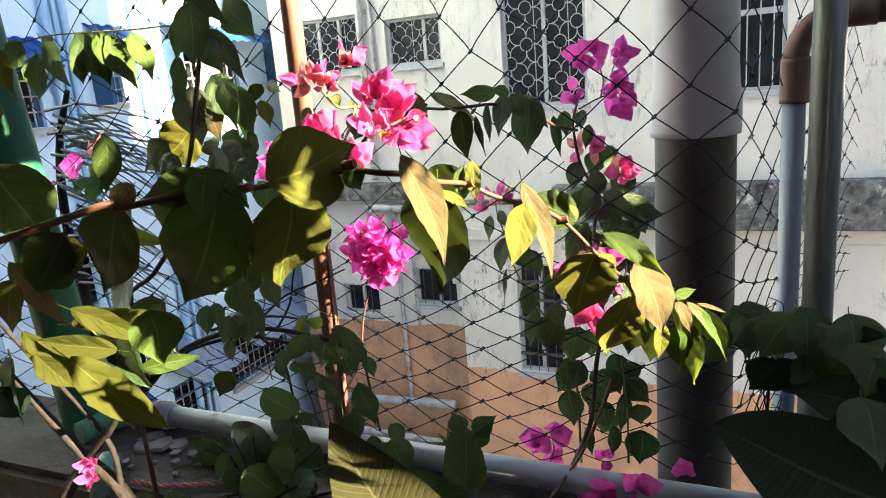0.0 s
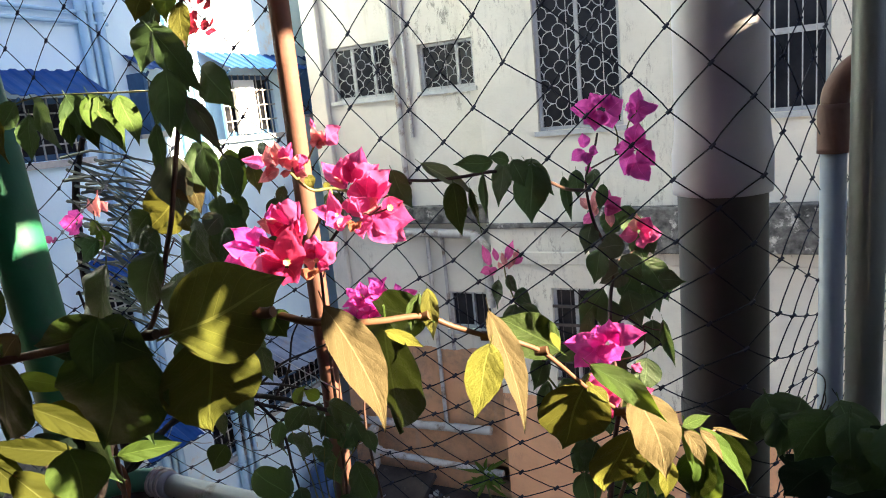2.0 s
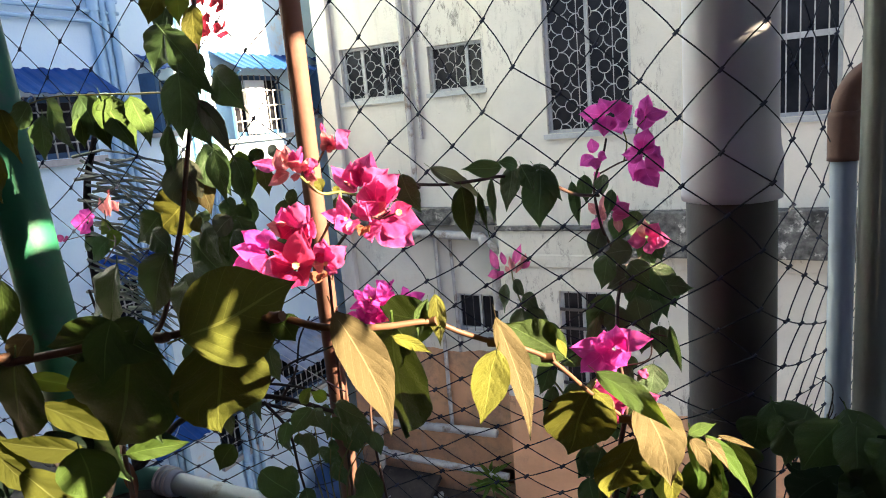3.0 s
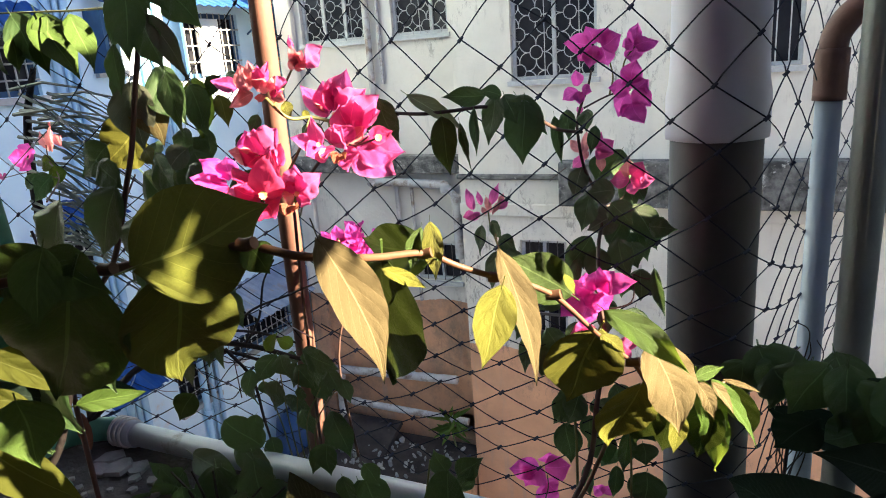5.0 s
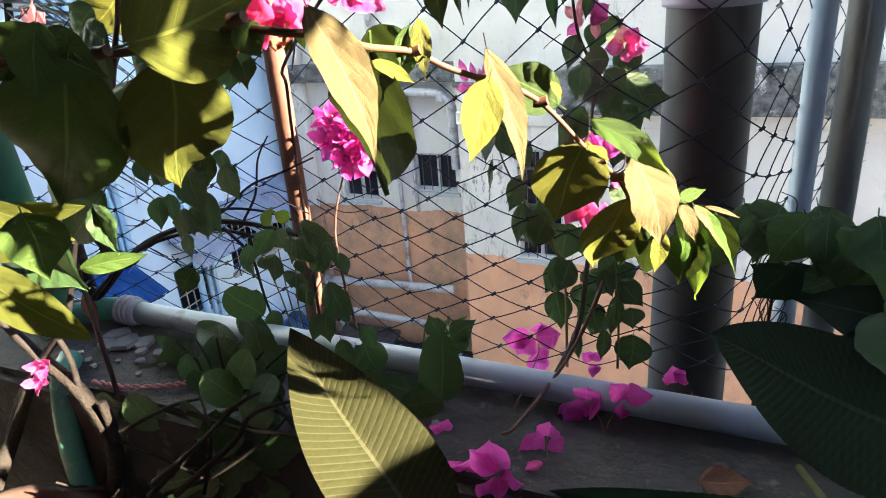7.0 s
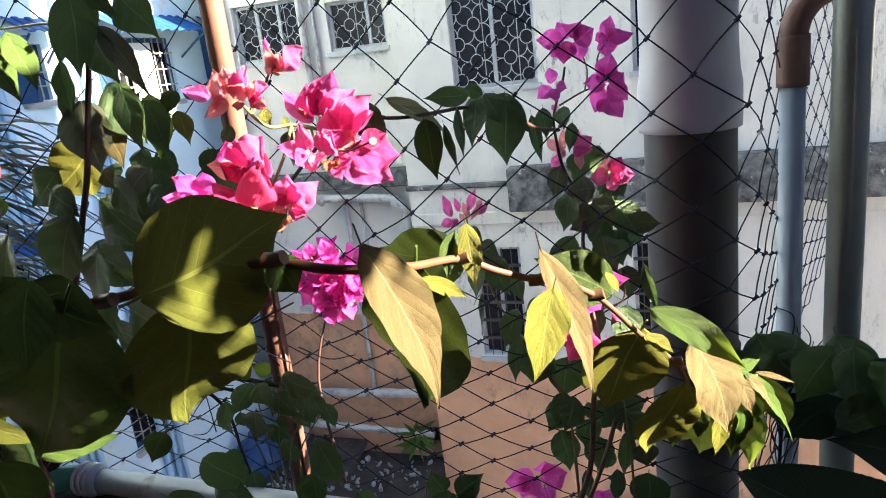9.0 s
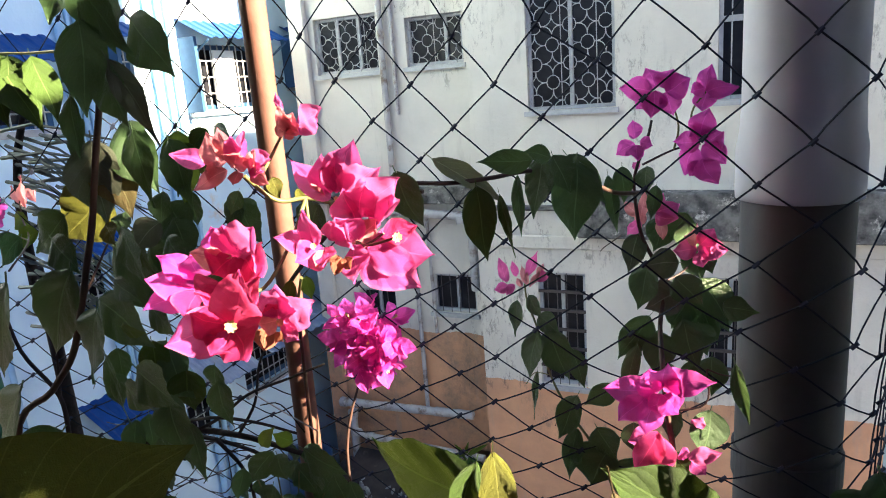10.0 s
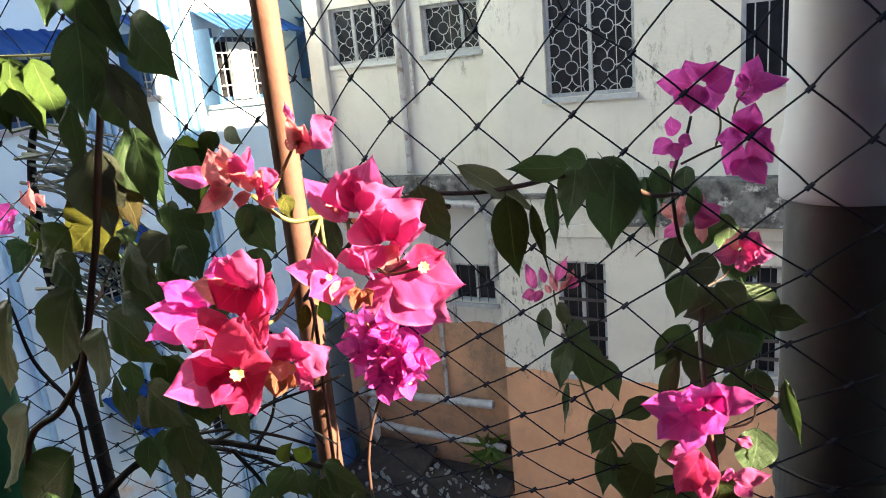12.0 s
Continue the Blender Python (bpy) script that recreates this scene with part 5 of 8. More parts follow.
leaf(E, "heart", "leaf_dark", (-0.384, 1.060, 1.600), (-0.422, 1.048, 1.566), 0.036, (0.19, -1.0, 0.27))
leaf(E, "heart", "leaf_dark", (-0.088, 0.900, 1.643), (-0.053, 0.888, 1.621), 0.027, (0.27, -1.0, 0.04))
leaf(E, "heart", "leaf_dark", (-0.058, 0.990, 1.666), (-0.058, 0.978, 1.639), 0.026, (-0.07, -1.0, 0.39))
leaf(E, "heart", "leaf_dark", (-0.036, 1.000, 1.689), (-0.043, 0.988, 1.664), 0.022, (0.12, -1.0, 0.20))
leaf(E, "heart", "leaf_dark", (-0.037, 0.930, 1.660), (-0.036, 0.918, 1.645), 0.020, (-0.03, -1.0, 0.44))
leaf(E, "heart", "leaf_grey", (-0.002, 0.930, 1.652), (-0.022, 0.918, 1.633), 0.024, (0.45, -1.0, 0.3))
leaf(E, "heart", "leaf", (-0.048, 0.940, 1.640), (-0.020, 0.928, 1.607), 0.026, (-0.05, -1.0, 0.1))
leaf(E, "heart", "leaf_fresh", (-0.092, 0.950, 1.551), (-0.053, 0.938, 1.551), 0.014, (0.11, -1.0, 0.01))
leaf(E, "heart", "leaf", (-0.045, 1.040, 1.717), (-0.060, 1.028, 1.696), 0.024, (-0.05, -1.0, 0.1))
leaf(E, "heart", "leaf", (-0.055, 1.030, 1.703), (-0.086, 1.018, 1.681), 0.021, (-0.05, -1.0, 0.1))
leaf(E, "heart", "leaf_dark", (-0.043, 1.050, 1.719), (-0.015, 1.038, 1.707), 0.014, (0.29, -1.0, 0.15))
leaf(E, "heart", "leaf_sun", (-0.023, 0.900, 1.657), (-0.006, 0.888, 1.644), 0.015, (0.45, -1.0, 0.3))
leaf(E, "bract", "bract_purple", (-0.492, 1.108, 1.621), (-0.514, 1.098, 1.623), 0.029, (-0.27, -1.0, 0.03), name="bract")
leaf(E, "bract", "bract_purple", (-0.502, 1.115, 1.623), (-0.493, 1.118, 1.641), 0.026, (0.37, -1.0, -0.33), name="bract")
leaf(E, "bract", "bract_purple", (-0.488, 1.107, 1.618), (-0.466, 1.103, 1.615), 0.022, (0.68, -1.0, 0.21), name="bract")
leaf(E, "bract", "bract_purple", (-0.503, 1.115, 1.615), (-0.513, 1.111, 1.599), 0.021, (0.33, -1.0, -0.37), name="bract")
leaf(E, "bract", "bract_pale", (-0.463, 1.124, 1.627), (-0.448, 1.109, 1.660), 0.018, (0.18, -1.0, -0.21), name="bract")
leaf(E, "bract", "bract_pale", (-0.446, 1.116, 1.628), (-0.392, 1.093, 1.675), 0.018, (-0.07, -1.0, -0.26), name="bract")
leaf(E, "bract", "bract_pale", (-0.436, 1.115, 1.640), (-0.414, 1.115, 1.652), 0.020, (-0.11, -1.0, -0.62), name="bract")
leaf(E, "bract", "bract_pink", (-0.586, 1.125, 1.589), (-0.606, 1.125, 1.589), 0.014, (-0.14, -1.0, -0.09), name="bract")
leaf(E, "bract", "bract_pink", (-0.566, 1.115, 1.594), (-0.559, 1.113, 1.585), 0.014, (0.52, -1.0, -0.34), name="bract")
stem(E, [(-0.318, 1.000, 1.579), (-0.367, 1.060, 1.598), (-0.448, 1.110, 1.616), (-0.460, 1.120, 1.642)], 0.0012, 0.0008, "dark_stem", "branch")
stem(E, [(-0.367, 1.060, 1.598), (-0.481, 1.100, 1.599), (-0.572, 1.120, 1.587)], 0.0009, 0.0007, "dark_stem", "branch")
leaf(E, "heart", "leaf_fresh", (-0.462, 1.110, 1.616), (-0.422, 1.098, 1.604), 0.025, (0.21, -1.0, 0.03))
leaf(E, "heart", "leaf_fresh", (-0.379, 1.080, 1.603), (-0.413, 1.068, 1.588), 0.028, (0.01, -1.0, 0.32))
leaf(E, "heart", "leaf_dark", (-0.495, 1.100, 1.575), (-0.453, 1.088, 1.601), 0.017, (0.26, -1.0, 0.17))
leaf(E, "bract", "bract_red", (-0.066, 1.002, 1.866), (-0.075, 1.000, 1.870), 0.012, (0.99, -1.0, -0.09), name="bract")
leaf(E, "bract", "bract_red", (-0.063, 1.001, 1.864), (-0.073, 1.002, 1.850), 0.013, (0.15, -1.0, 0.22), name="bract")
leaf(E, "bract", "bract_red", (-0.070, 1.006, 1.868), (-0.061, 1.006, 1.875), 0.012, (-0.30, -1.0, -0.25), name="bract")
leaf(E, "bract", "bract_red", (-0.043, 0.999, 1.855), (-0.054, 1.000, 1.860), 0.013, (-0.01, -1.0, 0.36), name="bract")
leaf(E, "bract", "bract_red", (-0.037, 0.995, 1.852), (-0.035, 0.992, 1.842), 0.013, (0.46, -1.0, -0.29), name="bract")
leaf(E, "bract", "bract_red", (-0.044, 1.002, 1.858), (-0.028, 0.997, 1.857), 0.012, (0.73, -1.0, 0.26), name="bract")
leaf(E, "bract", "bract_red", (-0.052, 1.007, 1.881), (-0.044, 1.008, 1.876), 0.014, (-0.03, -1.0, 0.62), name="bract")
leaf(E, "bract", "bract_red", (-0.050, 1.004, 1.883), (-0.054, 1.002, 1.889), 0.013, (0.85, -1.0, -0.47), name="bract")
leaf(E, "bract", "bract_red", (-0.046, 1.004, 1.883), (-0.035, 1.005, 1.891), 0.014, (0.85, -1.0, 0.60), name="bract")
leaf(E, "bract", "bract_red", (-0.077, 1.006, 1.889), (-0.079, 1.002, 1.897), 0.013, (0.92, -1.0, -0.42), name="bract")
leaf(E, "bract", "bract_red", (-0.070, 1.002, 1.888), (-0.059, 1.000, 1.890), 0.012, (0.91, -1.0, 0.10), name="bract")
fill(E, [(-0.075, 1.000, 1.669), (-0.007, 1.020, 1.640), (-0.054, 1.000, 1.613), (-0.027, 1.030, 1.590), (-0.078, 0.990, 1.528), (-0.064, 1.030, 1.478)], 20, 31, ("leaf_dark", "leaf_dark", "leaf"), 0.03, (0.03, 0.05), (-0.01, 0.03))
fill(E, [(-0.177, 0.970, 1.495), (-0.141, 0.980, 1.445), (-0.116, 0.980, 1.410), (-0.102, 1.000, 1.397)], 9, 32, ("leaf_dark",), 0.02, (0.03, 0.045), (0.0, 0.03))

# the pink clusters on the rusty pole
B = empty("pink_bougainvillea", (-0.03, 1.115, 1.195), "bougainvillea with bright sunlit pink bract clusters", "plant")
stem(B, [(-0.03, 1.115, 1.195), (-0.036, 1.125, 1.35), (-0.03, 1.12, 1.48), (0.01, 1.07, 1.555), (0.061, 1.0, 1.585), (0.14, 0.95, 1.64), (0.212, 0.91, 1.683), (0.245, 0.905, 1.680)], 0.0024, 0.0014, "dark_stem")
leaf(B, "bract", "bract_pink", (0.209, 0.772, 1.639), (0.185, 0.760, 1.637), 0.024, (0.48, -1.0, 0.31), name="bract")
leaf(B, "bract", "bract_rose", (0.212, 0.772, 1.638), (0.229, 0.760, 1.629), 0.022, (0.30, -1.0, 0.43), name="bract")
leaf(B, "bract", "bract_rose", (0.211, 0.772, 1.641), (0.235, 0.760, 1.676), 0.023, (0.50, -1.0, -0.20), name="bract")
leaf(B, "bract", "bract_rose", (0.210, 0.772, 1.638), (0.208, 0.760, 1.630), 0.023, (0.19, -1.0, 0.52), name="bract")
leaf(B, "bract", "bract_rose", (0.209, 0.772, 1.640), (0.199, 0.760, 1.651), 0.020, (0.43, -1.0, 0.07), name="bract")
leaf(B, "bract", "bract_pink", (0.226, 0.785, 1.641), (0.240, 0.773, 1.666), 0.017, (0.79, -1.0, 0.08), name="bract")
leaf(B, "bract", "bract_pink", (0.228, 0.785, 1.641), (0.266, 0.773, 1.660), 0.018, (0.50, -1.0, 0.14), name="bract")
leaf(B, "bract", "bract_pink", (0.229, 0.785, 1.640), (0.250, 0.773, 1.637), 0.010, (0.46, -1.0, 0.16), name="bract")
leaf(B, "bract", "bract_pale", (0.226, 0.785, 1.640), (0.223, 0.773, 1.643), 0.012, (0.63, -1.0, 0.45), name="bract")
leaf(B, "bract", "bract_rose", (0.225, 0.785, 1.642), (0.228, 0.773, 1.654), 0.011, (0.53, -1.0, 0.31), name="bract")
leaf(B, "bract", "bract_dry", (0.215, 0.791, 1.633), (0.220, 0.779, 1.625), 0.013, (0.59, -1.0, 0.14), name="bract")
leaf(B, "bract", "bract_dry", (0.221, 0.791, 1.632), (0.235, 0.779, 1.632), 0.008, (0.60, -1.0, 0.35), name="bract")
leaf(B, "bract", "bract_pink", (0.188, 0.805, 1.663), (0.221, 0.793, 1.685), 0.027, (0.20, -1.0, -0.12), name="bract")
leaf(B, "bract", "bract_rose", (0.190, 0.805, 1.665), (0.217, 0.793, 1.656), 0.025, (0.59, -1.0, 0.34), name="bract")
leaf(B, "bract", "bract_purple", (0.179, 0.805, 1.667), (0.185, 0.793, 1.686), 0.014, (0.66, -1.0, 0.32), name="bract")
leaf(B, "bract", "bract_pale", (0.186, 0.805, 1.664), (0.170, 0.793, 1.668), 0.016, (0.76, -1.0, 0.45), name="bract")
leaf(B, "bract", "bract_pink", (0.185, 0.805, 1.665), (0.197, 0.793, 1.685), 0.017, (0.39, -1.0, 0.28), name="bract")
leaf(B, "bract", "bract_rose", (0.186, 0.805, 1.663), (0.182, 0.793, 1.656), 0.022, (0.49, -1.0, 0.55), name="bract")
leaf(B, "bract", "bract_purple", (0.135, 0.828, 1.643), (0.121, 0.816, 1.660), 0.017, (0.87, -1.0, -0.04), name="bract")
leaf(B, "bract", "bract_purple", (0.133, 0.828, 1.639), (0.111, 0.816, 1.644), 0.018, (0.37, -1.0, 0.09), name="bract")
leaf(B, "bract", "bract_purple", (0.134, 0.828, 1.637), (0.106, 0.816, 1.627), 0.018, (0.95, -1.0, 0.29), name="bract")
leaf(B, "bract", "bract_rose", (0.135, 0.828, 1.636), (0.135, 0.816, 1.621), 0.023, (0.58, -1.0, 0.27), name="bract")
leaf(B, "bract", "bract_purple", (0.137, 0.828, 1.642), (0.147, 0.816, 1.666), 0.018, (0.50, -1.0, 0.06), name="bract")
leaf(B, "bract", "bract_rose", (0.185, 0.800, 1.649), (0.181, 0.788, 1.639), 0.021, (0.42, -1.0, 0.39), name="bract")
leaf(B, "bract", "bract_rose", (0.191, 0.800, 1.650), (0.213, 0.788, 1.644), 0.023, (0.43, -1.0, 0.54), name="bract")
leaf(B, "bract", "bract_rose", (0.179, 0.800, 1.652), (0.175, 0.788, 1.646), 0.019, (0.66, -1.0, 0.53), name="bract")
leaf(B, "bract", "bract_pale", (0.172, 0.800, 1.642), (0.175, 0.788, 1.636), 0.007, (0.74, -1.0, 0.57), name="bract")
leaf(B, "bract", "bract_rose", (0.182, 0.800, 1.641), (0.184, 0.788, 1.631), 0.022, (0.61, -1.0, 0.18), name="bract")
leaf(B, "bract", "bract_rose", (0.196, 0.800, 1.642), (0.210, 0.788, 1.634), 0.019, (0.67, -1.0, 0.58), name="bract")
leaf(B, "bract", "bract_pink", (0.221, 0.850, 1.689), (0.244, 0.838, 1.720), 0.022, (0.67, -1.0, 0.06), name="bract")
leaf(B, "bract", "bract_pink", (0.216, 0.850, 1.688), (0.224, 0.838, 1.712), 0.017, (0.63, -1.0, -0.05), name="bract")
leaf(B, "bract", "bract_pink", (0.217, 0.850, 1.685), (0.203, 0.838, 1.708), 0.015, (0.84, -1.0, 0.14), name="bract")
leaf(B, "bract", "bract_pink", (0.225, 0.850, 1.688), (0.260, 0.838, 1.705), 0.019, (0.14, -1.0, -0.08), name="bract")
leaf(B, "bract", "bract_pink", (0.221, 0.850, 1.690), (0.233, 0.838, 1.712), 0.017, (0.70, -1.0, 0.34), name="bract")
leaf(B, "bract", "bract_pale", (0.213, 0.850, 1.686), (0.217, 0.838, 1.698), 0.007, (0.20, -1.0, 0.33), name="bract")
leaf(B, "bract", "bract_pink", (0.241, 0.842, 1.680), (0.274, 0.830, 1.700), 0.023, (0.23, -1.0, -0.06), name="bract")
leaf(B, "bract", "bract_pink", (0.245, 0.842, 1.677), (0.276, 0.830, 1.687), 0.017, (0.15, -1.0, 0.33), name="bract")
leaf(B, "bract", "bract_pink", (0.237, 0.842, 1.674), (0.238, 0.830, 1.696), 0.021, (0.77, -1.0, -0.12), name="bract")
leaf(B, "bract", "bract_pink", (0.238, 0.842, 1.676), (0.255, 0.830, 1.701), 0.018, (0.49, -1.0, -0.15), name="bract")
leaf(B, "bract", "bract_pale", (0.236, 0.842, 1.663), (0.259, 0.830, 1.680), 0.019, (0.51, -1.0, 0.07), name="bract")
leaf(B, "bract", "bract_pink", (0.250, 0.830, 1.663), (0.282, 0.840, 1.658), 0.028, (0.46, -1.0, 0.51), name="bract")
leaf(B, "bract", "bract_pink", (0.246, 0.830, 1.662), (0.278, 0.832, 1.644), 0.025, (0.22, -1.0, 0.64), name="bract")
leaf(B, "bract", "bract_pink", (0.241, 0.830, 1.665), (0.253, 0.818, 1.648), 0.017, (0.27, -1.0, 0.19), name="bract")
leaf(B, "bract", "bract_rose", (0.259, 0.830, 1.670), (0.273, 0.840, 1.674), 0.013, (0.40, -1.0, -0.03), name="bract")
leaf(B, "bract", "bract_pink", (0.244, 0.830, 1.668), (0.241, 0.818, 1.684), 0.019, (0.32, -1.0, 0.10), name="bract")
leaf(B, "bract", "bract_pink", (0.231, 0.830, 1.667), (0.249, 0.818, 1.682), 0.019, (0.48, -1.0, -0.00), name="bract")
leaf(B, "bract", "bract_pink", (0.232, 0.815, 1.668), (0.215, 0.803, 1.675), 0.012, (0.30, -1.0, 0.40), name="bract")
leaf(B, "bract", "bract_pink", (0.229, 0.815, 1.668), (0.235, 0.803, 1.691), 0.011, (0.36, -1.0, 0.33), name="bract")
leaf(B, "bract", "bract_pink", (0.234, 0.815, 1.668), (0.226, 0.803, 1.661), 0.018, (0.82, -1.0, 0.27), name="bract")
leaf(B, "bract", "bract_pink", (0.235, 0.815, 1.667), (0.245, 0.803, 1.659), 0.012, (0.40, -1.0, 0.35), name="bract")
leaf(B, "bract", "bract_pale", (0.236, 0.815, 1.666), (0.236, 0.803, 1.659), 0.008, (0.60, -1.0, 0.38), name="bract")
leaf(B, "bract", "bract_dry", (0.244, 0.815, 1.663), (0.247, 0.803, 1.656), 0.007, (0.52, -1.0, 0.39), name="bract")
leaf(B, "bract", "bract_dry", (0.246, 0.815, 1.663), (0.259, 0.803, 1.658), 0.006, (0.71, -1.0, 0.32), name="bract")
leaf(B, "bract", "bract_dry", (0.242, 0.815, 1.664), (0.247, 0.803, 1.662), 0.005, (0.42, -1.0, 0.40), name="bract")
leaf(B, "bract", "bract_pink", (0.159, 0.825, 1.709), (0.147, 0.813, 1.717), 0.012, (0.40, -1.0, 0.11), name="bract")
leaf(B, "bract", "bract_pale", (0.168, 0.825, 1.706), (0.173, 0.813, 1.727), 0.014, (0.85, -1.0, 0.12), name="bract")
leaf(B, "bract", "bract_pale", (0.177, 0.825, 1.706), (0.197, 0.813, 1.720), 0.014, (0.45, -1.0, -0.09), name="bract")
leaf(B, "bract", "bract_pink", (0.188, 0.825, 1.707), (0.216, 0.813, 1.710), 0.015, (0.29, -1.0, 0.28), name="bract")
leaf(B, "bract", "bract_pink", (0.184, 0.825, 1.713), (0.203, 0.813, 1.725), 0.012, (0.08, -1.0, 0.22), name="bract")
leaf(B, "bract", "bract_pale", (0.172, 0.825, 1.705), (0.159, 0.813, 1.697), 0.010, (0.66, -1.0, 0.10), name="bract")
leaf(B, "bract", "bract_pale", (0.175, 0.825, 1.710), (0.181, 0.813, 1.729), 0.011, (0.60, -1.0, 0.11), name="bract")
leaf(B, "bract", "bract_pale", (0.188, 0.825, 1.705), (0.210, 0.813, 1.698), 0.010, (0.49, -1.0, 0.24), name="bract")
leaf(B, "bract", "bract_pink", (0.180, 0.825, 1.711), (0.189, 0.813, 1.725), 0.011, (0.62, -1.0, 0.27), name="bract")
leaf(B, "bract", "bract_pale", (0.166, 0.825, 1.705), (0.165, 0.813, 1.706), 0.011, (0.19, -1.0, 0.04), name="bract")
leaf(B, "bract", "bract_pale", (0.180, 0.825, 1.704), (0.186, 0.813, 1.697), 0.008, (0.59, -1.0, 0.54), name="bract")
leaf(B, "bract", "bract_pale", (0.189, 0.825, 1.703), (0.205, 0.813, 1.717), 0.010, (0.26, -1.0, 0.14), name="bract")
leaf(B, "bract", "bract_pink", (0.191, 0.825, 1.705), (0.209, 0.813, 1.705), 0.008, (0.47, -1.0, 0.17), name="bract")
leaf(B, "bract", "bract_pink", (0.197, 0.856, 1.724), (0.226, 0.844, 1.733), 0.017, (0.24, -1.0, 0.09), name="bract")
leaf(B, "bract", "bract_pale", (0.191, 0.856, 1.721), (0.198, 0.844, 1.738), 0.011, (0.39, -1.0, 0.18), name="bract")
leaf(B, "bract", "bract_pale", (0.191, 0.856, 1.720), (0.206, 0.844, 1.733), 0.012, (0.29, -1.0, 0.10), name="bract")
leaf(B, "bract", "bract_pale", (0.189, 0.856, 1.720), (0.191, 0.844, 1.727), 0.008, (0.69, -1.0, -0.02), name="bract")
leaf(B, "bract", "bract_pale", (0.190, 0.856, 1.724), (0.209, 0.844, 1.719), 0.009, (0.44, -1.0, 0.40), name="bract")
leaf(B, "bract", "bract_pink", (0.188, 0.856, 1.732), (0.197, 0.844, 1.745), 0.005, (0.34, -1.0, 0.02), name="bract")
leaf(B, "bract", "bract_pale", (0.192, 0.856, 1.720), (0.196, 0.844, 1.717), 0.007, (0.69, -1.0, 0.15), name="bract")
floret(B, (0.220, 0.762, 1.645), 0.0078)
floret(B, (0.272, 0.822, 1.672), 0.0065)
floret(B, (0.235, 0.776, 1.643), 0.0050)
floret(B, (0.234, 0.808, 1.670), 0.0040)
floret(B, (0.228, 0.840, 1.687), 0.0040)
stem(B, [(0.224, 0.900, 1.670), (0.211, 0.885, 1.675), (0.203, 0.870, 1.680), (0.194, 0.860, 1.684), (0.185, 0.850, 1.684), (0.180, 0.842, 1.690), (0.179, 0.830, 1.701)], 0.0016, 0.0011, "green_stem", "branch")
stem(B, [(0.179, 0.838, 1.695), (0.184, 0.845, 1.707), (0.186, 0.856, 1.720)], 0.0010, 0.0008, "green_stem", "branch")
stem(B, [(0.194, 0.860, 1.684), (0.202, 0.850, 1.670), (0.229, 0.820, 1.667)], 0.0009, 0.0008, "green_stem", "branch")
stem(B, [(0.203, 0.870, 1.680), (0.212, 0.860, 1.671), (0.240, 0.840, 1.662)], 0.0010, 0.0008, "green_stem", "branch")
stem(B, [(0.194, 0.860, 1.684), (0.196, 0.840, 1.664), (0.190, 0.820, 1.643), (0.178, 0.810, 1.646)], 0.0012, 0.0009, "green_stem", "branch")
stem(B, [(0.241, 0.835, 1.666), (0.254, 0.825, 1.667), (0.272, 0.822, 1.672)], 0.0007, 0.0007, "stem", "floret_tube")
stem(B, [(0.240, 0.835, 1.662), (0.254, 0.828, 1.668), (0.263, 0.825, 1.673)], 0.0007, 0.0006, "dark_stem", "floret_tube")
stem(B, [(0.184, 0.860, 1.637), (0.173, 0.870, 1.624), (0.144, 0.900, 1.597)], 0.0010, 0.0008, "green_stem", "branch")
leaf(B, "heart", "leaf_dark", (0.231, 0.900, 1.691), (0.238, 0.910, 1.654), 0.027, (-0.05, -1.0, 0.1))
leaf(B, "heart", "leaf_dark", (0.187, 0.880, 1.676), (0.172, 0.885, 1.651), 0.023, (-0.05, -1.0, 0.1))
leaf(B, "heart", "leaf_sun", (0.176, 0.855, 1.696), (0.183, 0.850, 1.685), 0.009, (0.5, -1.0, 0.3))
leaf(B, "heart", "leaf_sun", (0.189, 0.860, 1.689), (0.192, 0.860, 1.681), 0.006, (0.9, -0.75, 0.55))
leaf(B, "heart", "leaf_fresh", (0.172, 0.880, 1.631), (0.174, 0.880, 1.616), 0.009, None)
leaf(B, "heart", "leaf_sun", (0.168, 0.870, 1.631), (0.162, 0.870, 1.613), 0.008, None)
leaf(B, "heart", "leaf_dark", (0.137, 0.870, 1.686), (0.128, 0.870, 1.671), 0.010, None)

# the magenta ball flower behind the net
Q = empty("magenta_bougainvillea", (0.03, 1.15, 1.195), "bougainvillea shoot with one dense magenta bract ball", "plant")
stem(Q, [(0.02, 1.13, 1.195), (0.0, 1.14, 1.34), (0.03, 1.16, 1.46)], 0.0022, 0.0012, "dark_stem")
cluster(Q, ("bract_purple",), (0.032, 1.16, 1.472), 0.044, 24, 0.060)

# the bougainvillea beside the rain pipe
R = empty("purple_bougainvillea", (0.346, 1.10, 1.195), "bougainvillea climbing the net with purple-pink bracts", "plant")
stem(R, [(0.32, 1.08, 1.195), (0.344, 1.12, 1.255), (0.35, 1.14, 1.33), (0.359, 1.145, 1.389), (0.353, 1.150, 1.434), (0.346, 1.170, 1.477), (0.339, 1.210, 1.498), (0.339, 1.235, 1.533), (0.320, 1.230, 1.578), (0.316, 1.215, 1.614), (0.315, 1.215, 1.644), (0.326, 1.220, 1.678), (0.330, 1.220, 1.695)], 0.0034, 0.0012, "dark_stem")
stem(R, [(0.322, 1.215, 1.654), (0.350, 1.220, 1.667), (0.373, 1.225, 1.671)], 0.0011, 0.0008, "dark_stem", "branch")
stem(R, [(0.350, 1.220, 1.667), (0.354, 1.220, 1.689), (0.346, 1.220, 1.716)], 0.0010, 0.0008, "green_stem", "branch")
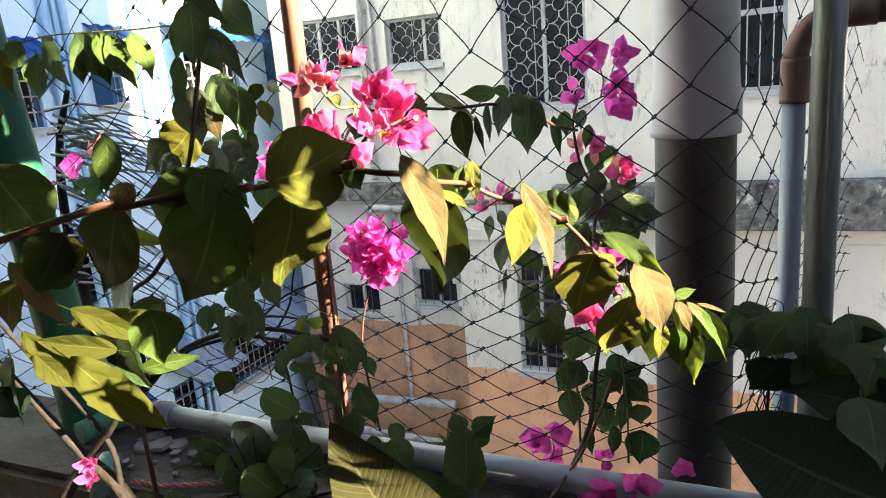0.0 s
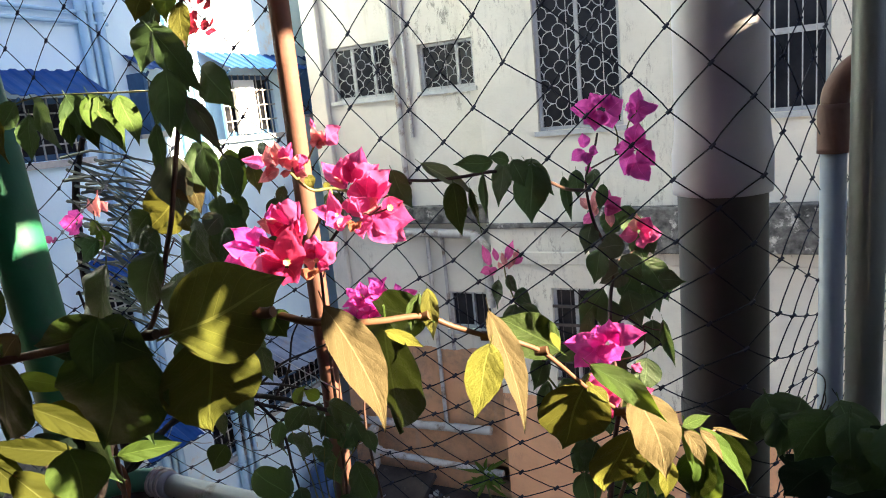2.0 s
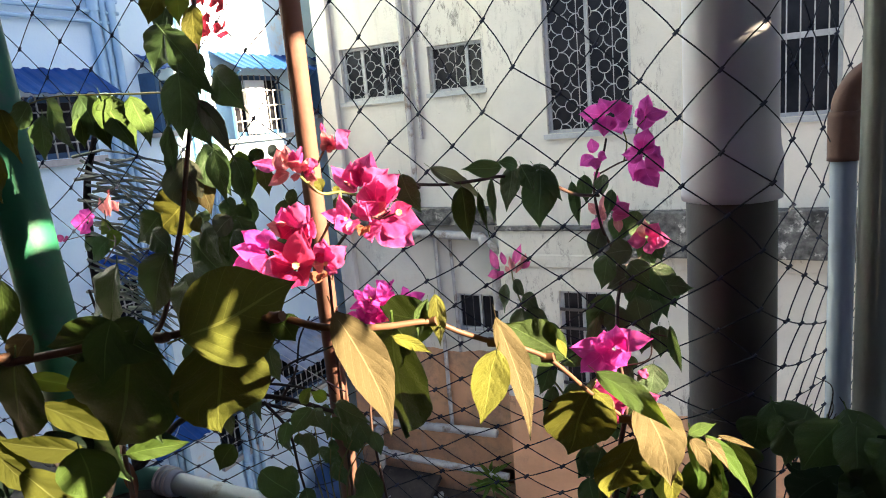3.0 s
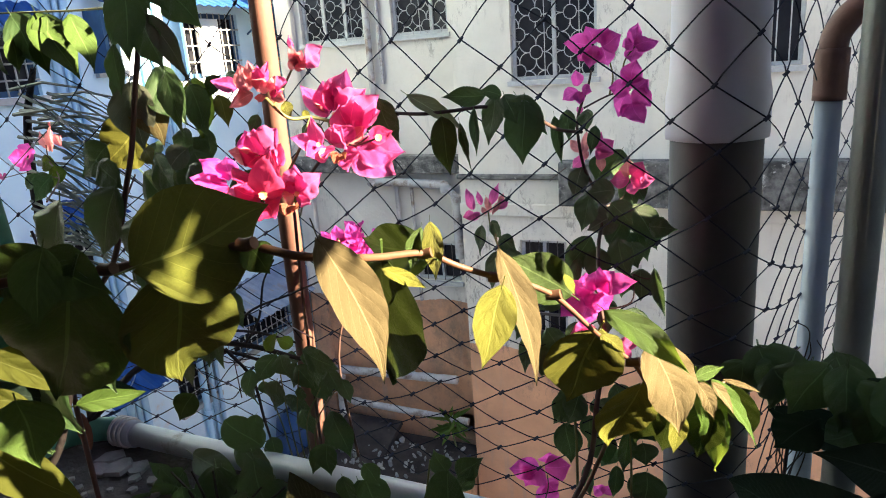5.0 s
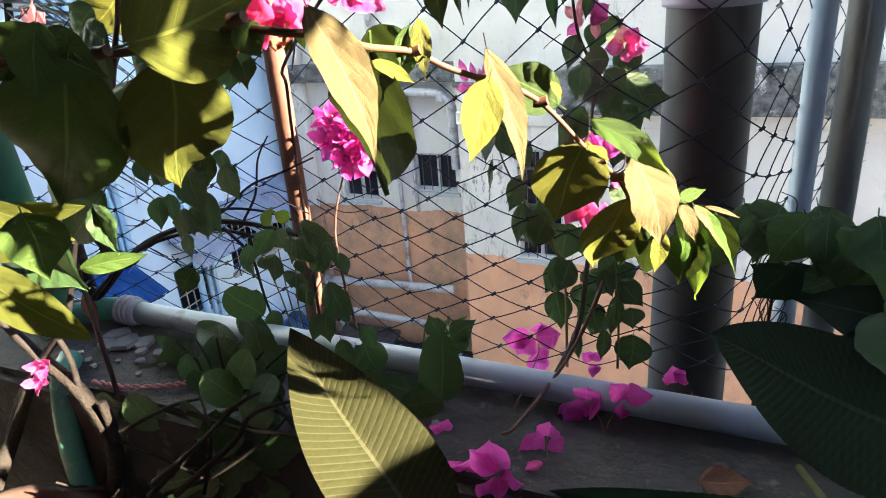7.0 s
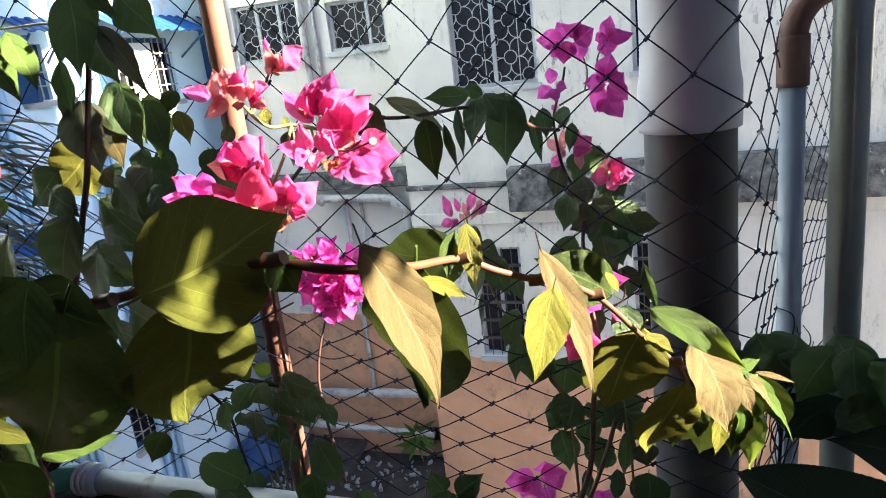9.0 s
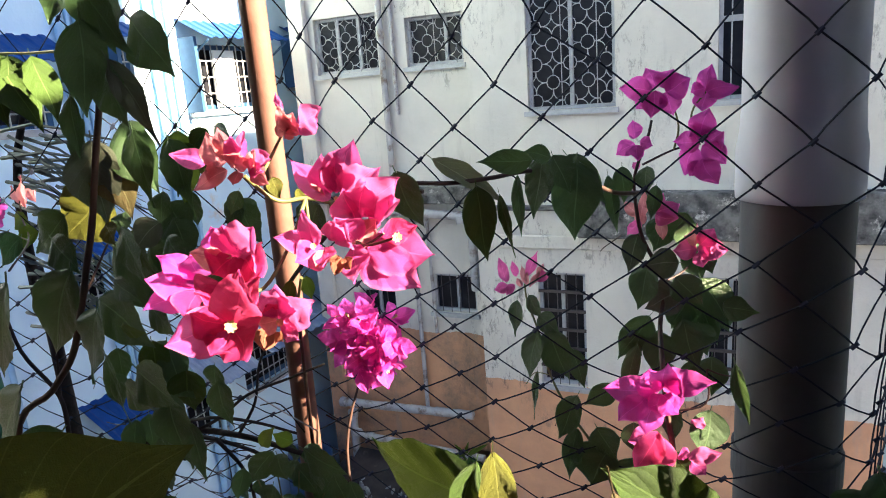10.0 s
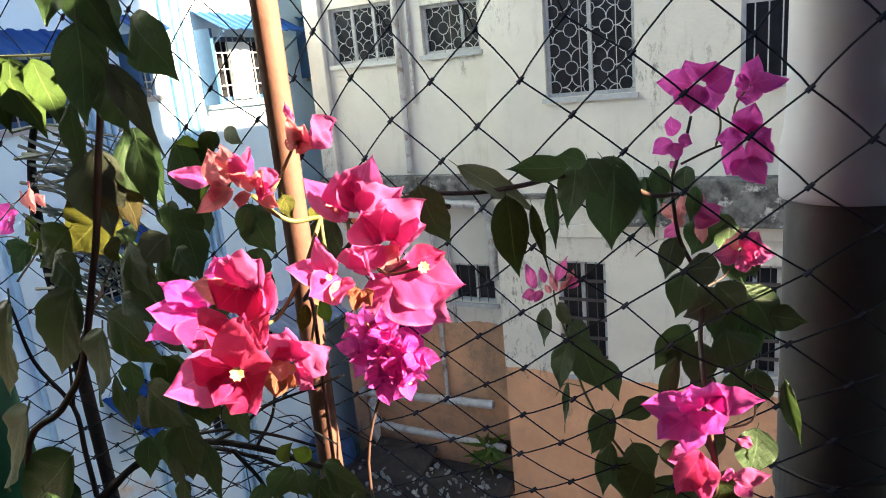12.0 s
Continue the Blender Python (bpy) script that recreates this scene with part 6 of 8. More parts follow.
stem(R, [(0.365, 1.225, 1.671), (0.365, 1.225, 1.700), (0.377, 1.225, 1.718)], 0.0010, 0.0008, "green_stem", "branch")
stem(R, [(0.319, 1.215, 1.627), (0.305, 1.160, 1.637), (0.290, 1.100, 1.660), (0.266, 1.050, 1.672), (0.250, 1.010, 1.673), (0.228, 0.985, 1.673), (0.208, 0.960, 1.677)], 0.0021, 0.0015, "dark_stem", "branch")
stem(R, [(0.339, 1.235, 1.533), (0.355, 1.260, 1.538), (0.368, 1.280, 1.552)], 0.0011, 0.0008, "dark_stem", "branch")
stem(R, [(0.353, 1.150, 1.434), (0.386, 1.150, 1.447), (0.386, 1.160, 1.476)], 0.0011, 0.0008, "dark_stem", "branch")
stem(R, [(0.386, 1.160, 1.476), (0.398, 1.160, 1.472), (0.412, 1.155, 1.474)], 0.0008, 0.0006, "dark_stem", "branch")
stem(R, [(0.339, 1.235, 1.517), (0.317, 1.230, 1.528), (0.307, 1.230, 1.530)], 0.0007, 0.0005, "dark_stem", "branch")
stem(R, [(0.304, 1.200, 1.588), (0.289, 1.200, 1.577), (0.284, 1.200, 1.572)], 0.0006, 0.0004, "dark_stem", "branch")
stem(R, [(0.377, 1.100, 1.329), (0.366, 1.080, 1.295), (0.348, 1.060, 1.252), (0.326, 1.020, 1.221), (0.312, 0.960, 1.215), (0.302, 0.950, 1.212)], 0.0026, 0.0018, "stem", "branch")
stem(R, [(0.39, 1.13, 1.198), (0.388, 1.14, 1.266), (0.38, 1.15, 1.34)], 0.0016, 0.001, "green_stem", "branch")
leaf(R, "bract", "bract_purple", (0.332, 1.212, 1.722), (0.303, 1.203, 1.727), 0.023, (-0.06, -1.0, -0.03), name="bract")
leaf(R, "bract", "bract_purple", (0.334, 1.218, 1.724), (0.327, 1.213, 1.744), 0.021, (0.25, -1.0, -0.60), name="bract")
leaf(R, "bract", "bract_purple", (0.334, 1.214, 1.722), (0.332, 1.203, 1.697), 0.024, (-0.02, -1.0, 0.02), name="bract")
leaf(R, "bract", "bract_purple", (0.344, 1.211, 1.720), (0.366, 1.208, 1.732), 0.025, (-0.32, -1.0, -0.22), name="bract")
leaf(R, "bract", "bract_purple", (0.343, 1.214, 1.720), (0.349, 1.214, 1.698), 0.022, (0.67, -1.0, -0.37), name="bract")
leaf(R, "bract", "bract_purple", (0.341, 1.211, 1.724), (0.348, 1.212, 1.741), 0.021, (-0.08, -1.0, -0.47), name="bract")
leaf(R, "bract", "bract_purple", (0.330, 1.216, 1.721), (0.316, 1.211, 1.707), 0.021, (0.78, -1.0, 0.88), name="bract")
leaf(R, "bract", "bract_purple", (0.378, 1.216, 1.718), (0.407, 1.203, 1.727), 0.021, (0.33, -1.0, -0.14), name="bract")
leaf(R, "bract", "bract_purple", (0.375, 1.225, 1.718), (0.383, 1.210, 1.744), 0.018, (-0.14, -1.0, -0.48), name="bract")
leaf(R, "bract", "bract_purple", (0.377, 1.228, 1.718), (0.374, 1.223, 1.700), 0.021, (-0.04, -1.0, -0.29), name="bract")
leaf(R, "bract", "bract_purple", (0.376, 1.218, 1.722), (0.365, 1.219, 1.718), 0.016, (0.96, -1.0, 0.51), name="bract")
leaf(R, "bract", "bract_purple", (0.381, 1.229, 1.717), (0.393, 1.221, 1.710), 0.016, (0.20, -1.0, 0.64), name="bract")
leaf(R, "bract", "bract_purple", (0.315, 1.213, 1.679), (0.313, 1.213, 1.697), 0.015, (0.72, -1.0, -0.34), name="bract")
leaf(R, "bract", "bract_purple", (0.314, 1.221, 1.674), (0.297, 1.218, 1.664), 0.017, (0.60, -1.0, 0.26), name="bract")
leaf(R, "bract", "bract_purple", (0.317, 1.216, 1.673), (0.319, 1.207, 1.657), 0.014, (0.04, -1.0, 0.63), name="bract")
leaf(R, "bract", "bract_purple", (0.320, 1.215, 1.676), (0.333, 1.214, 1.673), 0.013, (0.65, -1.0, -0.06), name="bract")
leaf(R, "bract", "bract_purple", (0.372, 1.219, 1.677), (0.381, 1.216, 1.705), 0.025, (0.05, -1.0, -0.60), name="bract")
leaf(R, "bract", "bract_purple", (0.376, 1.230, 1.672), (0.396, 1.216, 1.685), 0.024, (0.18, -1.0, -0.31), name="bract")
leaf(R, "bract", "bract_purple", (0.376, 1.221, 1.671), (0.395, 1.224, 1.652), 0.022, (0.41, -1.0, -0.01), name="bract")
leaf(R, "bract", "bract_purple", (0.372, 1.221, 1.672), (0.349, 1.209, 1.674), 0.022, (-0.02, -1.0, 0.42), name="bract")
leaf(R, "bract", "bract_purple", (0.369, 1.229, 1.668), (0.355, 1.229, 1.645), 0.025, (0.75, -1.0, 0.52), name="bract")
leaf(R, "bract", "bract_purple", (0.375, 1.217, 1.658), (0.386, 1.218, 1.634), 0.024, (-0.25, -1.0, 0.94), name="bract")
leaf(R, "bract", "bract_purple", (0.372, 1.227, 1.655), (0.364, 1.225, 1.641), 0.018, (0.78, -1.0, 0.67), name="bract")
leaf(R, "bract", "bract_purple", (0.374, 1.228, 1.673), (0.365, 1.223, 1.695), 0.020, (0.13, -1.0, 0.57), name="bract")
leaf(R, "bract", "bract_pale", (0.315, 1.230, 1.602), (0.302, 1.228, 1.617), 0.013, (0.46, -1.0, -0.15), name="bract")
leaf(R, "bract", "bract_pale", (0.318, 1.228, 1.600), (0.321, 1.229, 1.627), 0.012, (0.50, -1.0, -0.18), name="bract")
leaf(R, "bract", "bract_pink", (0.332, 1.233, 1.605), (0.357, 1.220, 1.619), 0.022, (0.20, -1.0, -0.21), name="bract")
leaf(R, "bract", "bract_pink", (0.332, 1.230, 1.603), (0.352, 1.231, 1.596), 0.021, (0.97, -1.0, 0.26), name="bract")
leaf(R, "bract", "bract_pink", (0.330, 1.229, 1.606), (0.340, 1.230, 1.625), 0.016, (0.50, -1.0, 0.80), name="bract")
leaf(R, "bract", "bract_pink", (0.317, 1.230, 1.597), (0.304, 1.228, 1.583), 0.014, (0.73, -1.0, 0.15), name="bract")
leaf(R, "bract", "bract_pale", (0.336, 1.237, 1.596), (0.338, 1.233, 1.577), 0.012, (0.35, -1.0, 1.02), name="bract")
leaf(R, "bract", "bract_pale", (0.321, 1.239, 1.601), (0.311, 1.239, 1.592), 0.013, (0.39, -1.0, 0.41), name="bract")
leaf(R, "bract", "bract_pale", (0.325, 1.226, 1.609), (0.331, 1.222, 1.625), 0.012, (0.41, -1.0, -0.28), name="bract")
leaf(R, "bract", "bract_pink", (0.315, 1.233, 1.647), (0.310, 1.234, 1.654), 0.009, (1.04, -1.0, -0.31), name="bract")
leaf(R, "bract", "bract_pink", (0.370, 1.244, 1.565), (0.399, 1.245, 1.566), 0.023, (0.97, -1.0, 0.16), name="bract")
leaf(R, "bract", "bract_pink", (0.370, 1.235, 1.568), (0.348, 1.233, 1.566), 0.021, (1.39, -1.0, 0.51), name="bract")
leaf(R, "bract", "bract_pale", (0.368, 1.237, 1.571), (0.366, 1.232, 1.596), 0.018, (0.60, -1.0, -0.07), name="bract")
leaf(R, "bract", "bract_pink", (0.373, 1.236, 1.572), (0.385, 1.239, 1.589), 0.020, (0.28, -1.0, 0.25), name="bract")
leaf(R, "bract", "bract_pink", (0.370, 1.244, 1.562), (0.376, 1.243, 1.549), 0.018, (0.22, -1.0, 0.60), name="bract")
leaf(R, "bract", "bract_pale", (0.365, 1.245, 1.567), (0.356, 1.242, 1.581), 0.016, (-0.19, -1.0, 0.42), name="bract")
leaf(R, "bract", "bract_pink", (0.374, 1.246, 1.567), (0.389, 1.240, 1.577), 0.019, (-0.46, -1.0, 0.08), name="bract")
leaf(R, "bract", "bract_purple", (0.345, 1.137, 1.461), (0.299, 1.139, 1.457), 0.028, (0.24, -1.0, 0.40), name="bract")
leaf(R, "bract", "bract_purple", (0.337, 1.126, 1.457), (0.316, 1.122, 1.434), 0.025, (-0.24, -1.0, 0.26), name="bract")
leaf(R, "bract", "bract_purple", (0.343, 1.133, 1.452), (0.334, 1.127, 1.424), 0.026, (0.79, -1.0, 0.81), name="bract")
leaf(R, "bract", "bract_purple", (0.348, 1.133, 1.463), (0.356, 1.118, 1.500), 0.025, (0.46, -1.0, 0.39), name="bract")
leaf(R, "bract", "bract_purple", (0.352, 1.134, 1.463), (0.377, 1.124, 1.492), 0.026, (0.13, -1.0, 0.32), name="bract")
leaf(R, "bract", "bract_purple", (0.355, 1.127, 1.470), (0.395, 1.133, 1.480), 0.023, (0.56, -1.0, 0.46), name="bract")
leaf(R, "bract", "bract_purple", (0.352, 1.128, 1.461), (0.364, 1.131, 1.444), 0.027, (0.73, -1.0, -0.22), name="bract")
leaf(R, "bract", "bract_purple", (0.341, 1.133, 1.465), (0.339, 1.132, 1.485), 0.023, (0.61, -1.0, 0.47), name="bract")
leaf(R, "bract", "bract_purple", (0.356, 1.134, 1.456), (0.339, 1.134, 1.447), 0.026, (0.91, -1.0, 0.10), name="bract")
leaf(R, "bract", "bract_purple", (0.347, 1.136, 1.459), (0.327, 1.133, 1.471), 0.022, (0.80, -1.0, -0.31), name="bract")
leaf(R, "bract", "bract_rose", (0.348, 1.130, 1.423), (0.328, 1.115, 1.388), 0.028, (0.55, -1.0, 0.57), name="bract")
leaf(R, "bract", "bract_rose", (0.350, 1.137, 1.414), (0.348, 1.129, 1.374), 0.028, (0.64, -1.0, -0.41), name="bract")
leaf(R, "bract", "bract_pink", (0.342, 1.142, 1.415), (0.320, 1.139, 1.406), 0.020, (-0.08, -1.0, 0.21), name="bract")
leaf(R, "bract", "bract_pink", (0.374, 1.133, 1.399), (0.403, 1.128, 1.414), 0.016, (0.37, -1.0, 0.54), name="bract")
leaf(R, "bract", "bract_pink", (0.370, 1.135, 1.397), (0.366, 1.130, 1.415), 0.013, (0.41, -1.0, 0.20), name="bract")
leaf(R, "bract", "bract_pink", (0.376, 1.139, 1.394), (0.387, 1.138, 1.383), 0.016, (0.09, -1.0, 0.92), name="bract")
leaf(R, "bract", "bract_pink", (0.378, 1.143, 1.426), (0.386, 1.137, 1.441), 0.013, (0.04, -1.0, -0.09), name="bract")
leaf(R, "heart", "leaf_dark", (0.304, 1.210, 1.652), (0.308, 1.198, 1.620), 0.018, (0.06, -1.0, 0.33))
leaf(R, "heart", "leaf_dark", (0.327, 1.210, 1.652), (0.327, 1.198, 1.629), 0.019, (-0.30, -1.0, 0.05))
leaf(R, "heart", "leaf_dark", (0.334, 1.220, 1.632), (0.331, 1.208, 1.601), 0.014, (0.22, -1.0, 0.15))
leaf(R, "heart", "leaf_dark", (0.297, 1.180, 1.647), (0.307, 1.168, 1.597), 0.013, (0.05, -1.0, 0.14))
leaf(R, "heart", "leaf_dark", (0.325, 1.230, 1.549), (0.315, 1.218, 1.507), 0.029, (-0.29, -1.0, 0.12))
leaf(R, "heart", "leaf_dark", (0.353, 1.220, 1.542), (0.377, 1.208, 1.516), 0.031, (-0.19, -1.0, 0.26))
leaf(R, "heart", "leaf_dark", (0.375, 1.240, 1.535), (0.401, 1.228, 1.494), 0.035, (0.43, -1.0, 0.21))
leaf(R, "heart", "leaf_dark", (0.396, 1.220, 1.516), (0.426, 1.208, 1.514), 0.024, (0.14, -1.0, 0.11))
leaf(R, "heart", "leaf_dark", (0.326, 1.220, 1.499), (0.298, 1.208, 1.454), 0.031, (0.22, -1.0, 0.23))
leaf(R, "heart", "leaf_dark", (0.339, 1.200, 1.492), (0.339, 1.188, 1.449), 0.030, (0.12, -1.0, 0.00))
leaf(R, "heart", "leaf_dark", (0.361, 1.210, 1.501), (0.375, 1.198, 1.455), 0.031, (0.00, -1.0, 0.05))
leaf(R, "heart", "leaf_dark", (0.321, 1.180, 1.482), (0.310, 1.168, 1.430), 0.016, (0.05, -1.0, 0.31))
leaf(R, "heart", "leaf_dark", (0.390, 1.150, 1.439), (0.386, 1.138, 1.399), 0.033, (0.36, -1.0, 0.44))
leaf(R, "heart", "leaf_dark", (0.410, 1.150, 1.485), (0.422, 1.138, 1.435), 0.013, (-0.29, -1.0, 0.24))
leaf(R, "heart", "leaf_dark", (0.354, 1.170, 1.434), (0.354, 1.158, 1.394), 0.021, (-0.10, -1.0, 0.39))
leaf(R, "heart", "leaf_dark", (0.361, 1.240, 1.516), (0.348, 1.228, 1.486), 0.028, (-0.01, -1.0, 0.08))
leaf(R, "heart", "leaf_dark", (0.371, 1.240, 1.489), (0.382, 1.228, 1.461), 0.027, (-0.11, -1.0, 0.13))
leaf(R, "heart", "leaf_dark", (0.321, 1.160, 1.412), (0.325, 1.148, 1.386), 0.022, (0.23, -1.0, 0.36))
leaf(R, "heart", "leaf_dark", (0.308, 1.220, 1.485), (0.320, 1.208, 1.462), 0.019, (0.05, -1.0, 0.43))
leaf(R, "heart", "leaf_grey", (0.315, 1.230, 1.582), (0.308, 1.218, 1.545), 0.024, (0.43, -1.0, 0.23))
leaf(R, "heart", "leaf_grey", (0.352, 1.235, 1.554), (0.320, 1.223, 1.552), 0.030, (0.34, -1.0, 0.03))
leaf(R, "heart", "leaf_grey", (0.356, 1.230, 1.525), (0.323, 1.218, 1.509), 0.035, (0.08, -1.0, 0.32))
leaf(R, "heart", "leaf_silver", (0.216, 0.985, 1.689), (0.263, 1.005, 1.655), 0.018, (0.5, -0.8, 0.9), bend=-0.06)
leaf(R, "heart", "leaf_dark", (0.281, 1.000, 1.686), (0.245, 0.988, 1.686), 0.017, (0.31, -1.0, 0.04))
leaf(R, "heart", "leaf_dark", (0.283, 1.040, 1.683), (0.267, 1.028, 1.690), 0.014, (0.25, -1.0, 0.38))
leaf(R, "heart", "leaf", (0.246, 0.985, 1.668), (0.255, 0.973, 1.620), 0.024, (-0.05, -1.0, 0.1))
leaf(R, "heart", "leaf", (0.261, 0.990, 1.662), (0.272, 0.978, 1.622), 0.009, (-0.05, -1.0, 0.1), bend=-0.05)
leaf(R, "heart", "leaf_dark", (0.271, 1.000, 1.674), (0.275, 0.988, 1.634), 0.008, (-0.08, -1.0, 0.36))
leaf(R, "heart", "leaf_dark", (0.274, 1.050, 1.681), (0.268, 1.038, 1.637), 0.024, (-0.22, -1.0, 0.43))
leaf(R, "heart", "leaf_dark", (0.280, 1.060, 1.681), (0.294, 1.048, 1.655), 0.022, (0.14, -1.0, 0.45))
leaf(R, "heart", "leaf_dark", (0.293, 1.080, 1.672), (0.293, 1.068, 1.613), 0.037, (0.04, -1.0, 0.19))
leaf(R, "heart", "leaf_dark", (0.284, 1.090, 1.677), (0.315, 1.078, 1.641), 0.025, (0.05, -1.0, 0.05))
fill(R, [(0.335, 1.25, 1.60), (0.345, 1.25, 1.55), (0.375, 1.25, 1.52), (0.36, 1.22, 1.47), (0.35, 1.2, 1.42)], 20, 24, ("leaf_dark",), 0.03, (0.022, 0.038), (0.0, 0.03))
fill(R, [(0.344, 1.17, 1.24), (0.345, 1.17, 1.32), (0.348, 1.17, 1.40)], 10, 21, ("leaf_dark",), 0.035, (0.03, 0.045))
leaf(R, "heart", "leaf", (0.360, 1.150, 1.391), (0.379, 1.140, 1.377), 0.029)
leaf(R, "heart", "leaf_dark", (0.314, 1.160, 1.326), (0.306, 1.140, 1.291), 0.029)
leaf(R, "heart", "leaf_dark", (0.309, 1.150, 1.282), (0.319, 1.140, 1.234), 0.033)
leaf(R, "heart", "leaf_dark", (0.383, 1.150, 1.285), (0.381, 1.140, 1.231), 0.022)
leaf(R, "heart", "leaf_dark", (0.400, 1.150, 1.272), (0.406, 1.140, 1.250), 0.029)
leaf(R, "heart", "leaf_dark", (0.406, 1.140, 1.240), (0.404, 1.130, 1.197), 0.043)
leaf(R, "heart", "leaf_dark", (0.372, 1.140, 1.242), (0.370, 1.130, 1.204), 0.018)
leaf(R, "heart", "leaf_dark", (0.336, 1.140, 1.237), (0.343, 1.130, 1.199), 0.014)
leaf(R, "heart", "leaf_dark", (0.373, 1.180, 1.314), (0.392, 1.170, 1.283), 0.042)
leaf(R, "heart", "leaf_dark", (0.320, 1.180, 1.362), (0.308, 1.170, 1.312), 0.042)
leaf(R, "heart", "leaf_dark", (0.277, 1.180, 1.374), (0.271, 1.170, 1.331), 0.039)
leaf(R, "heart", "leaf_dark", (0.329, 1.140, 1.331), (0.314, 1.130, 1.292), 0.030)
leaf(R, "heart", "leaf_dark", (0.349, 1.180, 1.256), (0.358, 1.170, 1.222), 0.029)
leaf(R, "heart", "leaf_dark", (0.385, 1.170, 1.297), (0.414, 1.160, 1.271), 0.032)

# the low blooming shoots on the parapet
K = empty("low_bougainvillea", (0.33, 0.98, 1.195), "low bougainvillea shoots with magenta bracts in shade", "plant")
leaf(K, "bract", "bract_purple", (0.258, 1.202, 1.179), (0.220, 1.185, 1.183), 0.032, (-0.26, -1.0, 0.20), name="bract")
leaf(K, "bract", "bract_purple", (0.267, 1.199, 1.183), (0.305, 1.198, 1.198), 0.036, (0.62, -1.0, 0.51), name="bract")
leaf(K, "bract", "bract_purple", (0.264, 1.195, 1.184), (0.240, 1.198, 1.157), 0.037, (0.66, -1.0, 0.82), name="bract")
leaf(K, "bract", "bract_purple", (0.274, 1.203, 1.190), (0.276, 1.198, 1.211), 0.031, (0.39, -1.0, 0.17), name="bract")
leaf(K, "bract", "bract_purple", (0.269, 1.202, 1.158), (0.268, 1.203, 1.121), 0.032, (0.44, -1.0, 0.80), name="bract")
leaf(K, "bract", "bract_purple", (0.265, 1.203, 1.162), (0.284, 1.199, 1.147), 0.028, (-0.33, -1.0, 0.55), name="bract")
leaf(K, "bract", "bract_purple", (0.244, 1.205, 1.177), (0.231, 1.207, 1.183), 0.025, (0.64, -1.0, -0.18), name="bract")
leaf(K, "bract", "bract_purple", (0.345, 1.200, 1.159), (0.331, 1.197, 1.173), 0.018, (0.86, -1.0, -0.07), name="bract")
leaf(K, "bract", "bract_purple", (0.345, 1.200, 1.159), (0.358, 1.199, 1.181), 0.019, (0.24, -1.0, -0.06), name="bract")
leaf(K, "bract", "bract_purple", (0.348, 1.194, 1.158), (0.353, 1.184, 1.143), 0.018, (0.01, -1.0, 0.76), name="bract")
leaf(K, "bract", "bract_purple", (0.375, 1.023, 1.218), (0.341, 1.028, 1.191), 0.032, (1.09, -1.0, 0.57), name="bract")
leaf(K, "bract", "bract_purple", (0.379, 1.021, 1.220), (0.396, 1.014, 1.220), 0.033, (0.93, -1.0, 0.21), name="bract")
leaf(K, "bract", "bract_purple", (0.375, 1.023, 1.221), (0.380, 1.016, 1.249), 0.031, (0.08, -1.0, 0.01), name="bract")
leaf(K, "bract", "bract_purple", (0.369, 1.024, 1.204), (0.351, 1.015, 1.190), 0.029, (0.75, -1.0, 0.78), name="bract")
leaf(K, "bract", "bract_purple", (0.414, 1.025, 1.228), (0.399, 1.016, 1.254), 0.024, (1.08, -1.0, -0.25), name="bract")
leaf(K, "bract", "bract_purple", (0.414, 1.028, 1.229), (0.444, 1.032, 1.241), 0.026, (-0.33, -1.0, 0.30), name="bract")
leaf(K, "bract", "bract_purple", (0.413, 1.025, 1.224), (0.412, 1.027, 1.206), 0.020, (0.52, -1.0, 0.76), name="bract")
leaf(K, "bract", "bract_purple", (0.411, 1.027, 1.230), (0.405, 1.024, 1.241), 0.019, (0.19, -1.0, 0.15), name="bract")
leaf(K, "bract", "bract_purple", (0.459, 1.107, 1.205), (0.455, 1.093, 1.246), 0.027, (0.45, -1.0, -0.34), name="bract")
leaf(K, "bract", "bract_purple", (0.459, 1.104, 1.213), (0.474, 1.096, 1.230), 0.024, (-0.17, -1.0, -0.21), name="bract")
leaf(K, "bract", "bract_purple", (0.457, 1.107, 1.211), (0.446, 1.104, 1.216), 0.021, (0.77, -1.0, 0.35), name="bract")
leaf(K, "bract", "bract_purple", (0.350, 0.954, 1.218), (0.358, 0.948, 1.249), 0.025, (-0.15, -1.0, -0.59), name="bract")
leaf(K, "bract", "bract_purple", (0.344, 0.963, 1.206), (0.318, 0.956, 1.192), 0.027, (0.79, -1.0, 0.77), name="bract")
leaf(K, "bract", "bract_purple", (0.350, 0.964, 1.207), (0.364, 0.961, 1.197), 0.021, (0.62, -1.0, -0.16), name="bract")
leaf(K, "bract", "bract_purple", (0.346, 0.958, 1.214), (0.337, 0.959, 1.222), 0.021, (-0.09, -1.0, 0.43), name="bract")
leaf(K, "bract", "bract_pink", (0.348, 0.926, 1.198), (0.338, 0.924, 1.208), 0.023, (0.51, -1.0, -0.37), name="bract")
leaf(K, "bract", "bract_pink", (0.348, 0.933, 1.191), (0.356, 0.934, 1.180), 0.019, (-0.12, -1.0, 0.70), name="bract")
leaf(K, "bract", "bract_purple", (0.276, 0.906, 1.184), (0.257, 0.908, 1.208), 0.033, (0.23, -1.0, -0.18), name="bract")
leaf(K, "bract", "bract_purple", (0.277, 0.905, 1.188), (0.288, 0.901, 1.229), 0.029, (0.24, -1.0, -0.26), name="bract")
leaf(K, "bract", "bract_purple", (0.275, 0.901, 1.180), (0.288, 0.900, 1.161), 0.030, (0.28, -1.0, 0.64), name="bract")
